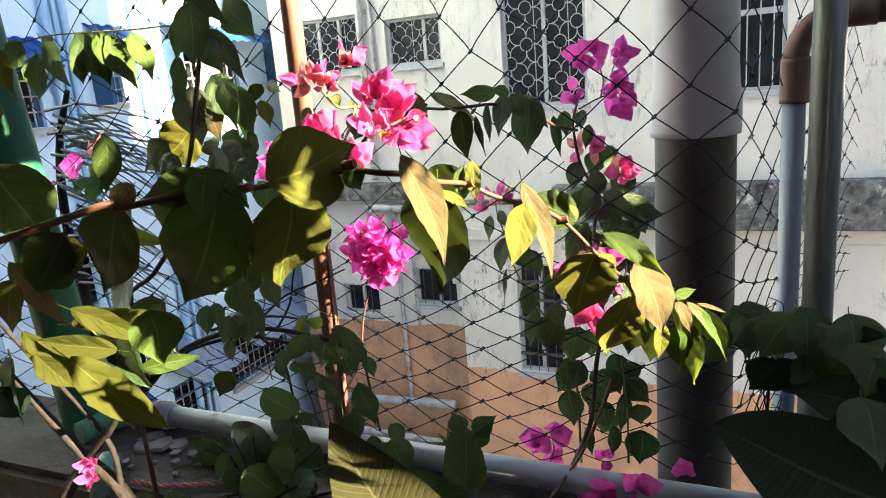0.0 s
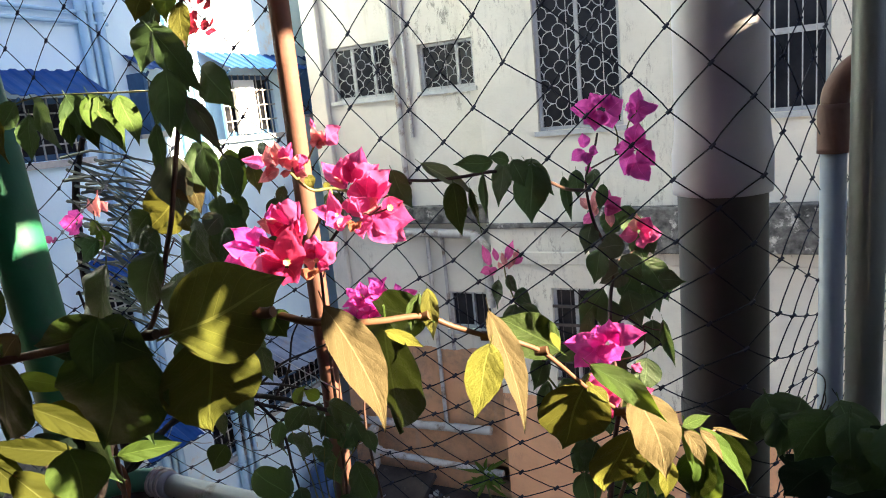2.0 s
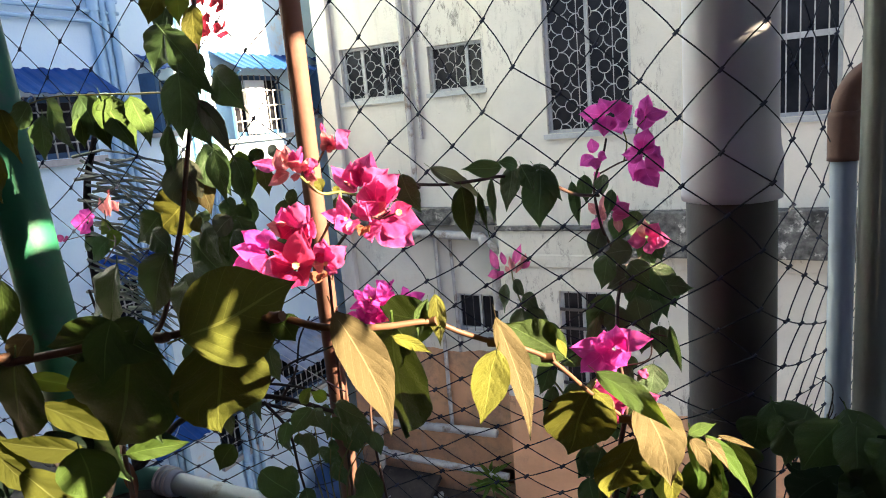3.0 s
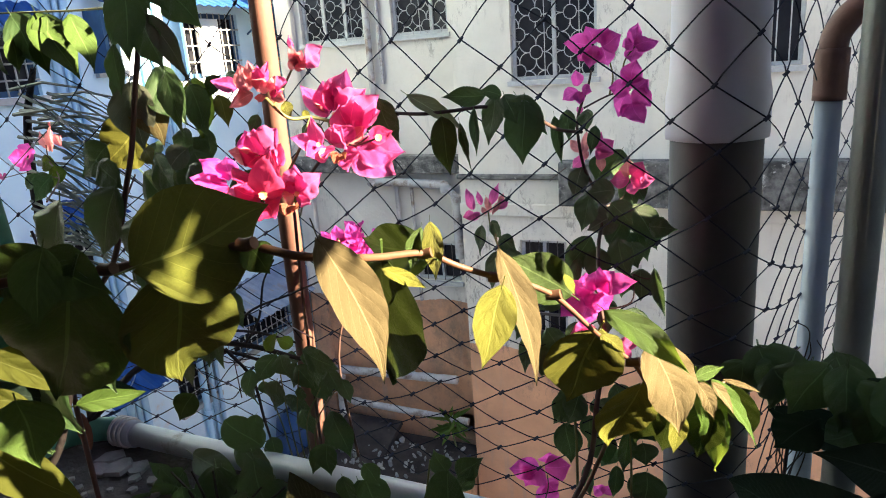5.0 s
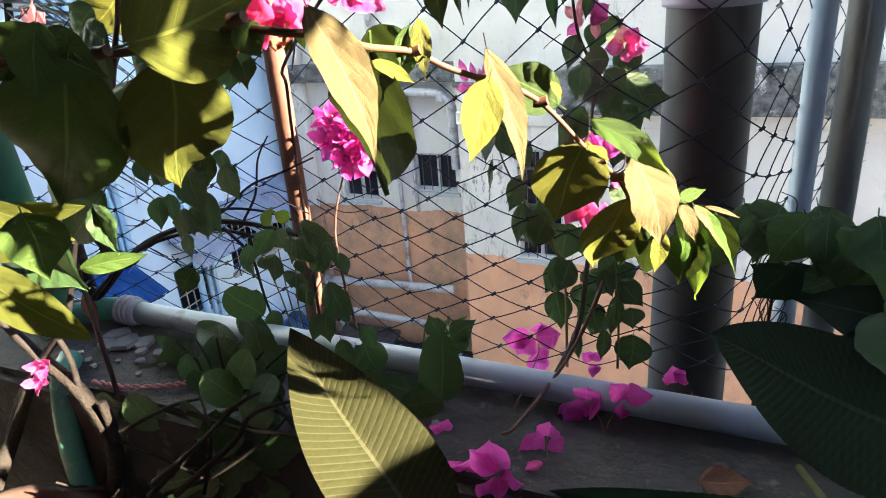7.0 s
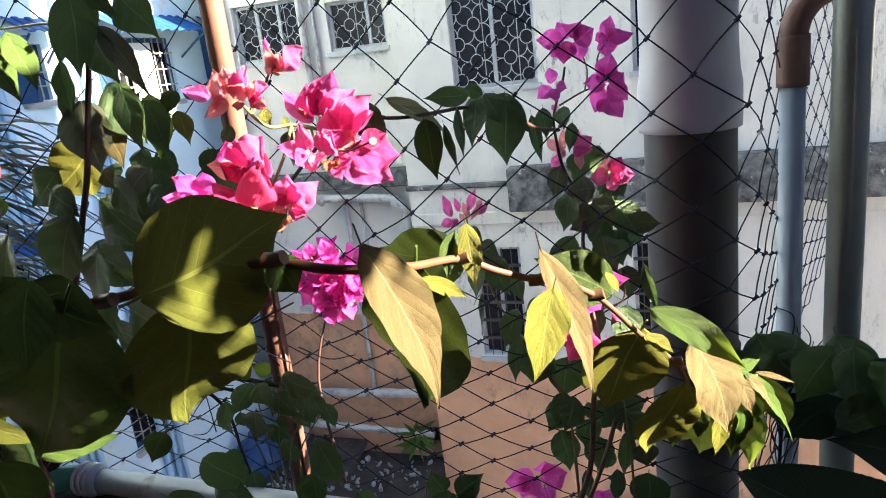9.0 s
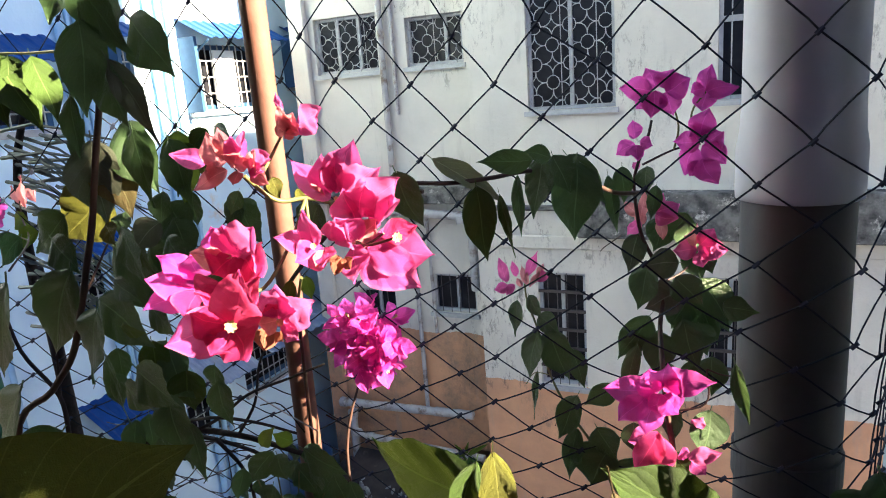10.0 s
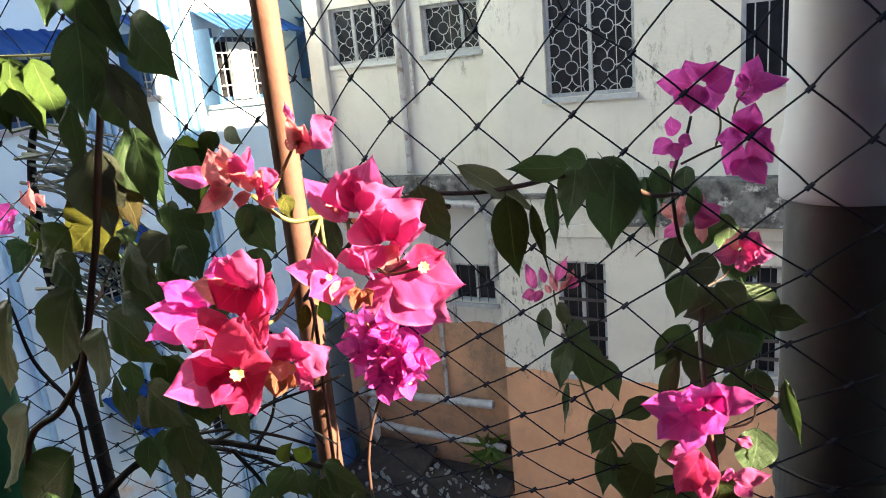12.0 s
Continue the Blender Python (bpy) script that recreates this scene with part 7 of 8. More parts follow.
leaf(K, "bract", "bract_purple", (0.314, 0.896, 1.209), (0.313, 0.893, 1.259), 0.036, (0.20, -1.0, -0.12), name="bract")
leaf(K, "bract", "bract_purple", (0.312, 0.895, 1.209), (0.290, 0.885, 1.243), 0.024, (1.09, -1.0, -0.35), name="bract")
leaf(K, "bract", "bract_purple", (0.318, 0.894, 1.205), (0.347, 0.890, 1.217), 0.024, (-0.23, -1.0, 0.01), name="bract")
leaf(K, "bract", "bract_purple", (0.313, 0.890, 1.207), (0.298, 0.893, 1.177), 0.026, (1.10, -1.0, 0.98), name="bract")
leaf(K, "bract", "bract_purple", (0.317, 0.889, 1.209), (0.325, 0.882, 1.191), 0.022, (0.14, -1.0, -0.18), name="bract")
leaf(K, "bract", "bract_purple", (0.243, 0.931, 1.217), (0.230, 0.930, 1.225), 0.018, (0.94, -1.0, -0.43), name="bract")
leaf(K, "bract", "bract_purple", (0.244, 0.930, 1.218), (0.251, 0.932, 1.237), 0.015, (0.19, -1.0, -0.27), name="bract")
stem(K, [(0.302, 0.950, 1.212), (0.296, 1.100, 1.211), (0.273, 1.190, 1.179)], 0.0009, 0.0007, "dark_stem", "stalk")
stem(K, [(0.399, 1.000, 1.184), (0.394, 1.010, 1.205), (0.379, 1.020, 1.217)], 0.0008, 0.0006, "green_stem", "stalk")
stem(K, [(0.399, 1.000, 1.184), (0.400, 1.020, 1.199), (0.414, 1.030, 1.223)], 0.0008, 0.0006, "green_stem", "stalk")
stem(K, [(0.442, 1.030, 1.186), (0.391, 0.980, 1.190), (0.358, 0.920, 1.173), (0.329, 0.900, 1.175)], 0.0016, 0.0010, "bark", "branch")
stem(K, [(0.503, 1.060, 1.182), (0.442, 1.030, 1.183), (0.399, 1.000, 1.184)], 0.0018, 0.0012, "bark", "branch")
stem(K, [(0.321, 0.890, 1.181), (0.317, 0.890, 1.205)], 0.0012, 0.0008, "green_stem", "stalk")
stem(K, [(0.267, 0.900, 1.156), (0.277, 0.900, 1.185)], 0.0012, 0.0008, "green_stem", "stalk")
stem(K, [(0.364, 0.930, 1.180), (0.348, 0.955, 1.199), (0.348, 0.960, 1.211)], 0.0008, 0.0006, "green_stem", "stalk")
stem(K, [(0.483, 1.060, 1.181), (0.481, 1.070, 1.204), (0.478, 1.070, 1.218)], 0.0007, 0.0005, "green_stem", "stalk")
leaf(K, "heart", "leaf_brown", (0.485, 1.070, 1.201), (0.480, 1.065, 1.226), 0.011, (0.45, -1.0, 0.3))

# the budding shoot
F = empty("budding_shoot", (0.314, 1.12, 1.195), "slim bougainvillea shoot with small pink buds", "plant")
stem(F, [(0.33, 1.12, 1.195), (0.32, 1.15, 1.30), (0.298, 1.170, 1.349), (0.271, 1.180, 1.380), (0.251, 1.190, 1.399), (0.230, 1.195, 1.437), (0.215, 1.205, 1.482), (0.203, 1.210, 1.513), (0.201, 1.210, 1.531)], 0.0018, 0.0009, "green_stem")
leaf(F, "bract", "bract_pink", (0.182, 1.212, 1.526), (0.168, 1.205, 1.524), 0.013, (1.22, -1.0, 0.33), name="bract")
leaf(F, "bract", "bract_pink", (0.183, 1.204, 1.534), (0.180, 1.191, 1.566), 0.012, (0.63, -1.0, -0.28), name="bract")
leaf(F, "bract", "bract_pink", (0.202, 1.218, 1.537), (0.213, 1.216, 1.569), 0.012, (0.72, -1.0, 0.81), name="bract")
leaf(F, "bract", "bract_pink", (0.212, 1.214, 1.536), (0.231, 1.212, 1.544), 0.013, (-0.41, -1.0, 0.31), name="bract")
leaf(F, "bract", "bract_pale", (0.202, 1.217, 1.528), (0.197, 1.216, 1.551), 0.009, (-0.03, -1.0, 0.71), name="bract")
leaf(F, "bract", "bract_pale", (0.205, 1.215, 1.526), (0.220, 1.208, 1.553), 0.008, (0.34, -1.0, -0.62), name="bract")
leaf(F, "bract", "bract_pink", (0.189, 1.210, 1.530), (0.182, 1.204, 1.519), 0.010, (-0.16, -1.0, -0.13), name="bract")
leaf(F, "bract", "bract_pink", (0.194, 1.206, 1.540), (0.191, 1.200, 1.560), 0.008, (0.25, -1.0, 0.82), name="bract")
leaf(F, "bract", "bract_pale", (0.215, 1.215, 1.539), (0.223, 1.207, 1.559), 0.008, (0.16, -1.0, -0.76), name="bract")
leaf(F, "bract", "bract_pale", (0.196, 1.215, 1.526), (0.192, 1.213, 1.538), 0.007, (0.14, -1.0, 0.17), name="bract")
leaf(F, "heart", "leaf_dark", (0.195, 1.200, 1.514), (0.192, 1.188, 1.479), 0.018, (-0.21, -1.0, 0.38))
leaf(F, "heart", "leaf_dark", (0.209, 1.200, 1.521), (0.224, 1.188, 1.501), 0.015, (-0.14, -1.0, 0.44))
leaf(F, "heart", "leaf_dark", (0.219, 1.200, 1.500), (0.243, 1.188, 1.488), 0.021, (-0.25, -1.0, 0.39))
leaf(F, "heart", "leaf_dark", (0.219, 1.190, 1.484), (0.208, 1.178, 1.436), 0.026, (-0.22, -1.0, 0.28))
leaf(F, "heart", "leaf_dark", (0.230, 1.190, 1.486), (0.254, 1.178, 1.442), 0.034, (-0.14, -1.0, 0.09))
leaf(F, "heart", "leaf_dark", (0.252, 1.200, 1.465), (0.268, 1.188, 1.429), 0.019, (0.21, -1.0, 0.30))
leaf(F, "heart", "leaf_dark", (0.214, 1.200, 1.436), (0.209, 1.188, 1.385), 0.009, (-0.19, -1.0, 0.25))
leaf(F, "heart", "leaf_dark", (0.261, 1.180, 1.422), (0.242, 1.168, 1.377), 0.026, (-0.19, -1.0, 0.43))
leaf(F, "heart", "leaf_dark", (0.297, 1.190, 1.434), (0.269, 1.178, 1.414), 0.023, (0.18, -1.0, 0.21))
leaf(F, "heart", "leaf_dark", (0.260, 1.180, 1.385), (0.251, 1.168, 1.331), 0.021, (-0.03, -1.0, 0.04))
leaf(F, "heart", "leaf_dark", (0.284, 1.170, 1.396), (0.302, 1.158, 1.367), 0.034, (-0.14, -1.0, 0.07))
leaf(F, "heart", "leaf_dark", (0.294, 1.170, 1.373), (0.278, 1.158, 1.337), 0.035, (0.24, -1.0, 0.34))
stem(F, [(0.230, 1.195, 1.437), (0.211, 1.200, 1.435), (0.201, 1.200, 1.421)], 0.0006, 0.0005, "green_stem", "branch")
stem(F, [(0.255, 1.190, 1.396), (0.247, 1.190, 1.411), (0.236, 1.185, 1.384)], 0.0006, 0.0005, "stem", "branch")

# the small bush at the foot of the pole
G = empty("small_bush", (-0.05, 1.08, 1.195), "small green bush at the foot of the rusty pole", "plant")
for k in range(5):
    stem(G, [(-0.05 + 0.01 * k, 1.08, 1.195), (-0.06 + 0.014 * k, 1.075, 1.27), (-0.075 + 0.03 * k, 1.07, 1.33 + 0.01 * (k % 3))], 0.0013, 0.0008, "green_stem", "stem", 4, 6)
fill(G, [(-0.07, 1.08, 1.26), (-0.04, 1.08, 1.33), (0.0, 1.08, 1.35)], 18, 51, ("leaf_dark",), 0.035, (0.02, 0.035), (-0.02, 0.03))
leaf(G, "heart", "leaf_dark", (-0.050, 1.070, 1.366), (-0.081, 1.060, 1.325), 0.027)
leaf(G, "heart", "leaf_dark", (-0.033, 1.060, 1.372), (-0.019, 1.050, 1.349), 0.030)
leaf(G, "heart", "leaf_dark", (-0.036, 1.050, 1.340), (-0.043, 1.040, 1.304), 0.034)
leaf(G, "heart", "leaf_dark", (-0.003, 1.070, 1.378), (0.052, 1.060, 1.362), 0.030)
leaf(G, "heart", "leaf_dark", (0.038, 1.060, 1.362), (0.055, 1.050, 1.339), 0.022)
leaf(G, "heart", "leaf_dark", (0.042, 1.050, 1.309), (0.067, 1.040, 1.254), 0.034)
leaf(G, "heart", "leaf_dark", (-0.084, 1.060, 1.345), (-0.089, 1.050, 1.311), 0.020)
leaf(G, "heart", "leaf_fresh", (-0.020, 1.070, 1.384), (-0.036, 1.060, 1.396), 0.019)
leaf(G, "heart", "leaf_dark", (-0.025, 1.080, 1.349), (0.004, 1.070, 1.323), 0.027)
leaf(G, "heart", "leaf_fresh", (-0.062, 1.070, 1.373), (-0.035, 1.060, 1.402), 0.017)
leaf(G, "heart", "leaf_dark", (0.007, 1.080, 1.379), (-0.006, 1.070, 1.362), 0.022)
leaf(G, "heart", "leaf_dark", (0.038, 1.070, 1.270), (0.014, 1.060, 1.242), 0.022)
leaf(G, "heart", "leaf_dark", (-0.115, 1.080, 1.319), (-0.095, 1.070, 1.287), 0.023)

# the long ribbed leaf
H = empty("ribbed_leaf_plant", (0.10, 0.68, 0.97), "plant with one long ribbed yellow-green leaf", "plant")
stem(H, [(0.10, 0.70, 0.97), (0.12, 0.72, 1.06), (0.125, 0.79, 1.10)], 0.006, 0.003, "green_stem")
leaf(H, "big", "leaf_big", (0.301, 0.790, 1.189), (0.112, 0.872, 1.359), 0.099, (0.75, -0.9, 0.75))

# round-leaved plants on the parapet
W = empty("round_leaved_plant", (-0.08, 0.95, 1.195), "dark bushy plant with rounded shaded leaves", "plant")
for k in range(7):
    stem(W, [(-0.08 + 0.02 * k, 0.93, 1.195), (-0.10 + 0.02 * k, 0.945, 1.23), (-0.14 + 0.035 * k, 0.955, 1.25 + 0.008 * (k % 3))], 0.0022, 0.0012, "bark", "stem", 4, 6)
stem(W, [(-0.10, 0.86, 1.12), (-0.03, 0.90, 1.20), (0.05, 0.90, 1.225), (0.10, 0.88, 1.20), (0.16, 0.85, 1.10)], 0.005, 0.003, "bark", "branch")
stem(W, [(-0.12, 0.84, 1.10), (-0.06, 0.90, 1.16), (0.0, 0.93, 1.21), (0.02, 0.97, 1.23)], 0.004, 0.002, "bark", "branch")
stem(W, [(-0.103, 0.840, 1.126), (-0.035, 0.850, 1.185), (0.028, 0.870, 1.246), (0.052, 0.900, 1.253)], 0.0040, 0.0015, "bark", "branch")
stem(W, [(-0.070, 0.840, 1.118), (0.016, 0.860, 1.198), (0.049, 0.870, 1.240), (0.135, 0.880, 1.276)], 0.0045, 0.0015, "bark", "branch")
stem(W, [(-0.064, 0.880, 1.208), (0.027, 0.870, 1.212), (0.103, 0.870, 1.219), (0.132, 0.860, 1.182)], 0.0030, 0.0015, "bark", "branch")
stem(W, [(-0.103, 0.850, 1.100), (-0.032, 0.860, 1.137), (0.047, 0.870, 1.198), (0.085, 0.880, 1.237)], 0.0030, 0.0015, "bark", "branch")
stem(W, [(-0.149, 0.850, 1.182), (-0.079, 0.880, 1.217), (-0.008, 0.900, 1.233), (0.008, 0.920, 1.231)], 0.0030, 0.0015, "bark", "branch")
stem(W, [(-0.036, 0.850, 1.120), (-0.015, 0.860, 1.198), (-0.049, 0.890, 1.232)], 0.0025, 0.0015, "bark", "branch")
stem(W, [(-0.010, 0.930, 1.221), (-0.028, 0.960, 1.239), (-0.036, 0.970, 1.264)], 0.0020, 0.0015, "bark", "branch")
stem(W, [(-0.257, 0.820, 1.100), (-0.228, 0.830, 1.090), (-0.199, 0.840, 1.092)], 0.0015, 0.0015, "bark", "branch")
fill(W, [(-0.16, 0.94, 1.22), (-0.05, 0.95, 1.23), (0.06, 0.98, 1.235), (0.17, 1.0, 1.24)], 34, 41, ("leaf_dark",), 0.05, (0.03, 0.055), (-0.03, 0.05))
stem(W, [(0.17, 1.02, 1.195), (0.175, 1.03, 1.24), (0.18, 1.035, 1.28)], 0.002, 0.001, "green_stem", "stem")
leaf(W, "round", "leaf_dark", (-0.030, 1.000, 1.279), (-0.065, 0.980, 1.319), 0.041)
leaf(W, "round", "leaf_dark", (-0.019, 0.970, 1.282), (0.007, 0.950, 1.207), 0.049)
leaf(W, "round", "leaf_dark", (-0.081, 0.970, 1.258), (-0.084, 0.960, 1.174), 0.055)
leaf(W, "round", "leaf_dark", (-0.147, 0.980, 1.234), (-0.201, 0.970, 1.166), 0.046)
leaf(W, "round", "leaf_dark", (-0.148, 1.000, 1.246), (-0.068, 0.980, 1.236), 0.033)
leaf(W, "round", "leaf_dark", (-0.071, 1.000, 1.275), (-0.013, 0.980, 1.260), 0.033)
leaf(W, "round", "leaf_dark", (0.186, 1.000, 1.206), (0.140, 0.980, 1.225), 0.030)
leaf(W, "round", "leaf_dark", (0.210, 1.000, 1.201), (0.212, 1.000, 1.288), 0.053)
leaf(W, "round", "leaf_dark", (0.166, 0.980, 1.198), (0.230, 0.960, 1.230), 0.033)
leaf(W, "heart", "leaf_dark", (0.216, 1.030, 1.270), (0.246, 1.030, 1.298), 0.026)
leaf(W, "heart", "leaf_dark", (0.201, 1.030, 1.272), (0.186, 1.030, 1.295), 0.026)
leaf(W, "heart", "leaf_dark", (0.214, 1.030, 1.251), (0.238, 1.020, 1.287), 0.023)
leaf(W, "round", "leaf_dark", (-0.011, 0.930, 1.136), (0.000, 0.920, 1.195), 0.036)
leaf(W, "round", "leaf_dark", (0.030, 0.920, 1.093), (0.044, 0.900, 1.177), 0.042)
leaf(W, "round", "leaf_dark", (0.051, 0.920, 1.079), (0.099, 0.900, 1.140), 0.033)
leaf(W, "heart", "leaf", (-0.151, 1.020, 1.321), (-0.165, 1.000, 1.291), 0.033)
leaf(W, "heart", "leaf_dark", (-0.196, 1.000, 1.203), (-0.209, 0.980, 1.231), 0.023)
leaf(W, "round", "leaf_dark", (-0.030, 0.950, 1.204), (-0.005, 0.940, 1.166), 0.028)
leaf(W, "round", "leaf_dark", (-0.090, 0.930, 1.179), (-0.121, 0.920, 1.136), 0.043)
leaf(W, "round", "leaf_dark", (-0.041, 0.920, 1.163), (-0.071, 0.900, 1.119), 0.042)
leaf(W, "heart", "leaf_dark", (0.031, 1.040, 1.268), (0.021, 1.020, 1.236), 0.022)
leaf(W, "round", "leaf_dark", (-0.021, 0.875, 1.203), (0.000, 0.885, 1.151), 0.042)
leaf(W, "round", "leaf_dark", (-0.029, 0.900, 1.147), (0.041, 0.883, 1.164), 0.034)
leaf(W, "round", "leaf_dark", (0.046, 0.893, 1.236), (0.031, 0.902, 1.181), 0.030)
leaf(W, "round", "leaf_dark", (-0.001, 0.879, 1.147), (-0.064, 0.877, 1.087), 0.041)
leaf(W, "round", "leaf_dark", (0.022, 0.884, 1.155), (-0.017, 0.873, 1.132), 0.030)
leaf(W, "round", "leaf_dark", (-0.142, 0.906, 1.081), (-0.088, 0.867, 1.060), 0.046)
leaf(W, "round", "leaf_dark", (-0.092, 0.907, 1.144), (0.010, 0.869, 1.191), 0.036)
leaf(W, "round", "leaf_dark", (0.020, 0.882, 1.243), (-0.012, 0.865, 1.276), 0.040)
leaf(W, "round", "leaf_dark", (-0.183, 0.892, 1.127), (-0.139, 0.902, 1.125), 0.033)
leaf(W, "round", "leaf_dark", (-0.059, 0.895, 1.176), (-0.056, 0.872, 1.229), 0.030)
leaf(W, "round", "leaf_dark", (-0.020, 0.896, 1.099), (0.060, 0.871, 1.124), 0.038)
leaf(W, "round", "leaf_dark", (-0.149, 0.900, 1.053), (-0.092, 0.903, 1.068), 0.034)
leaf(W, "round", "leaf_dark", (-0.140, 0.899, 1.121), (-0.068, 0.889, 1.131), 0.037)
leaf(W, "round", "leaf_dark", (-0.099, 0.889, 1.098), (-0.169, 0.904, 1.099), 0.039)
leaf(W, "round", "leaf_dark", (0.010, 0.890, 1.249), (0.052, 0.874, 1.311), 0.031)
leaf(W, "round", "leaf_dark", (-0.029, 0.879, 1.206), (-0.001, 0.896, 1.167), 0.038)
leaf(W, "round", "leaf_dark", (-0.234, 0.900, 1.066), (-0.149, 0.875, 1.168), 0.040)
leaf(W, "round", "leaf_dark", (0.046, 0.889, 1.201), (0.048, 0.880, 1.142), 0.042)
leaf(W, "round", "leaf_dark", (0.045, 0.877, 1.244), (0.055, 0.904, 1.268), 0.030)
leaf(W, "round", "leaf_dark", (-0.150, 0.875, 1.083), (-0.064, 0.867, 1.119), 0.040)
leaf(W, "round", "leaf_dark", (-0.123, 0.887, 1.169), (-0.148, 0.871, 1.219), 0.045)
leaf(W, "round", "leaf_dark", (-0.008, 0.899, 1.222), (0.067, 0.868, 1.233), 0.035)
leaf(W, "round", "leaf_dark", (-0.074, 0.906, 1.116), (-0.016, 0.872, 1.213), 0.036)
leaf(W, "round", "leaf_dark", (0.038, 0.878, 1.158), (0.097, 0.867, 1.219), 0.034)
leaf(W, "round", "leaf_dark", (-0.023, 0.902, 1.213), (-0.017, 0.874, 1.265), 0.029)
leaf(W, "round", "leaf_dark", (-0.185, 0.889, 1.186), (-0.240, 0.872, 1.169), 0.041)
leaf(W, "round", "leaf_dark", (-0.039, 0.876, 1.113), (-0.152, 0.905, 1.073), 0.047)

# the dark broad-leaved plant by the steel pole
D = empty("broad_leaved_plant", (0.75, 0.68, 0.98), "broad-leaved plant with glossy dark leaves in shade", "plant")
stem(D, [(0.75, 0.70, 0.98), (0.70, 0.85, 1.15), (0.64, 1.0, 1.30), (0.60, 1.08, 1.40)], 0.006, 0.003, "bark")
stem(D, [(0.70, 0.85, 1.15), (0.62, 0.93, 1.20), (0.58, 0.98, 1.22)], 0.004, 0.003, "green_stem", "branch")
stem(D, [(0.75, 0.68, 0.98), (0.62, 0.72, 1.10), (0.52, 0.78, 1.14)], 0.004, 0.003, "green_stem", "branch")
leaf(D, "big", "leaf_shade", (0.686, 0.900, 1.320), (0.481, 1.060, 1.294), 0.126, (-0.5, -1.0, 0.1))
leaf(D, "big", "leaf_shade", (0.545, 0.780, 1.339), (0.374, 0.840, 1.243), 0.038)
leaf(D, "heart", "leaf_dark", (0.561, 1.100, 1.417), (0.560, 1.080, 1.376), 0.039)
leaf(D, "heart", "leaf_dark", (0.577, 1.080, 1.437), (0.600, 1.050, 1.383), 0.043)
leaf(D, "lance", "leaf_shade", (0.590, 1.050, 1.424), (0.642, 1.000, 1.441), 0.022)
leaf(D, "heart", "leaf_dark", (0.515, 1.100, 1.427), (0.531, 1.080, 1.374), 0.035)
leaf(D, "lance", "leaf_shade", (0.608, 1.080, 1.347), (0.524, 1.100, 1.366), 0.035)
leaf(D, "heart", "leaf_dark", (0.610, 1.030, 1.422), (0.609, 1.000, 1.369), 0.044)
leaf(D, "heart", "leaf_dark", (0.619, 0.950, 1.399), (0.632, 0.900, 1.363), 0.058)
leaf(D, "heart", "leaf_dark", (0.568, 1.050, 1.439), (0.542, 1.030, 1.395), 0.052)
leaf(D, "heart", "leaf_dark", (0.514, 1.100, 1.429), (0.532, 1.080, 1.387), 0.044)
leaf(D, "heart", "leaf_dark", (0.616, 1.030, 1.431), (0.604, 1.000, 1.402), 0.065)
leaf(D, "heart", "leaf_dark", (0.640, 1.000, 1.427), (0.628, 0.970, 1.395), 0.062)
leaf(D, "heart", "leaf_dark", (0.535, 1.080, 1.432), (0.529, 1.060, 1.384), 0.050)
leaf(D, "heart", "leaf_dark", (0.582, 1.040, 1.444), (0.583, 1.020, 1.391), 0.049)
leaf(D, "heart", "leaf_dark", (0.615, 1.020, 1.452), (0.626, 1.000, 1.399), 0.056)
leaf(D, "heart", "leaf_dark", (0.603, 1.020, 1.404), (0.565, 1.040, 1.365), 0.042)
leaf(D, "heart", "leaf_dark", (0.638, 1.000, 1.397), (0.600, 1.020, 1.360), 0.043)
leaf(D, "heart", "leaf_dark", (0.501, 1.090, 1.414), (0.497, 1.080, 1.384), 0.028)
leaf(D, "heart", "leaf_dark", (0.545, 1.080, 1.437), (0.528, 1.060, 1.412), 0.049)
leaf(D, "heart", "leaf_dark", (0.508, 1.100, 1.412), (0.499, 1.080, 1.385), 0.043)
leaf(D, "heart", "leaf_dark", (0.527, 1.060, 1.426), (0.549, 1.050, 1.402), 0.048)
leaf(D, "heart", "leaf_dark", (0.490, 1.080, 1.395), (0.482, 1.070, 1.368), 0.038)
leaf(D, "heart", "leaf_shade", (0.661, 0.970, 1.387), (0.555, 1.000, 1.382), 0.049)
leaf(D, "heart", "leaf_shade", (0.661, 0.950, 1.367), (0.577, 0.980, 1.350), 0.045)
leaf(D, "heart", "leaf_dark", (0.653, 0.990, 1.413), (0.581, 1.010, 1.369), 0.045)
leaf(D, "heart", "leaf_shade", (0.558, 1.020, 1.399), (0.529, 1.030, 1.359), 0.041)

# old woody vine tangled in the net
V = empty("woody_vine", (-0.43, 1.0, 1.195), "dark leafless woody vine tangled in the net", "plant")
stem(V, [(-0.43, 1.0, 1.195), (-0.379, 1.05, 1.244), (-0.311, 1.08, 1.313), (-0.216, 1.1, 1.35), (-0.123, 1.1, 1.36), (-0.04, 1.11, 1.345)], 0.006, 0.003, "dark_vine")
stem(V, [(-0.40, 1.02, 1.22), (-0.33, 1.08, 1.30), (-0.22, 1.105, 1.338), (-0.15, 1.11, 1.34), (-0.08, 1.12, 1.32)], 0.004, 0.002, "dark_vine")
stem(V, [(-0.353, 1.05, 1.28), (-0.355, 1.05, 1.34), (-0.357, 1.05, 1.402), (-0.413, 1.05, 1.455), (-0.45, 1.06, 1.52)], 0.0035, 0.002, "dark_vine", "branch")
stem(V, [(-0.357, 1.05, 1.402), (-0.35, 1.05, 1.43), (-0.345, 1.05, 1.46)], 0.0025, 0.0012, "dark_vine", "branch")
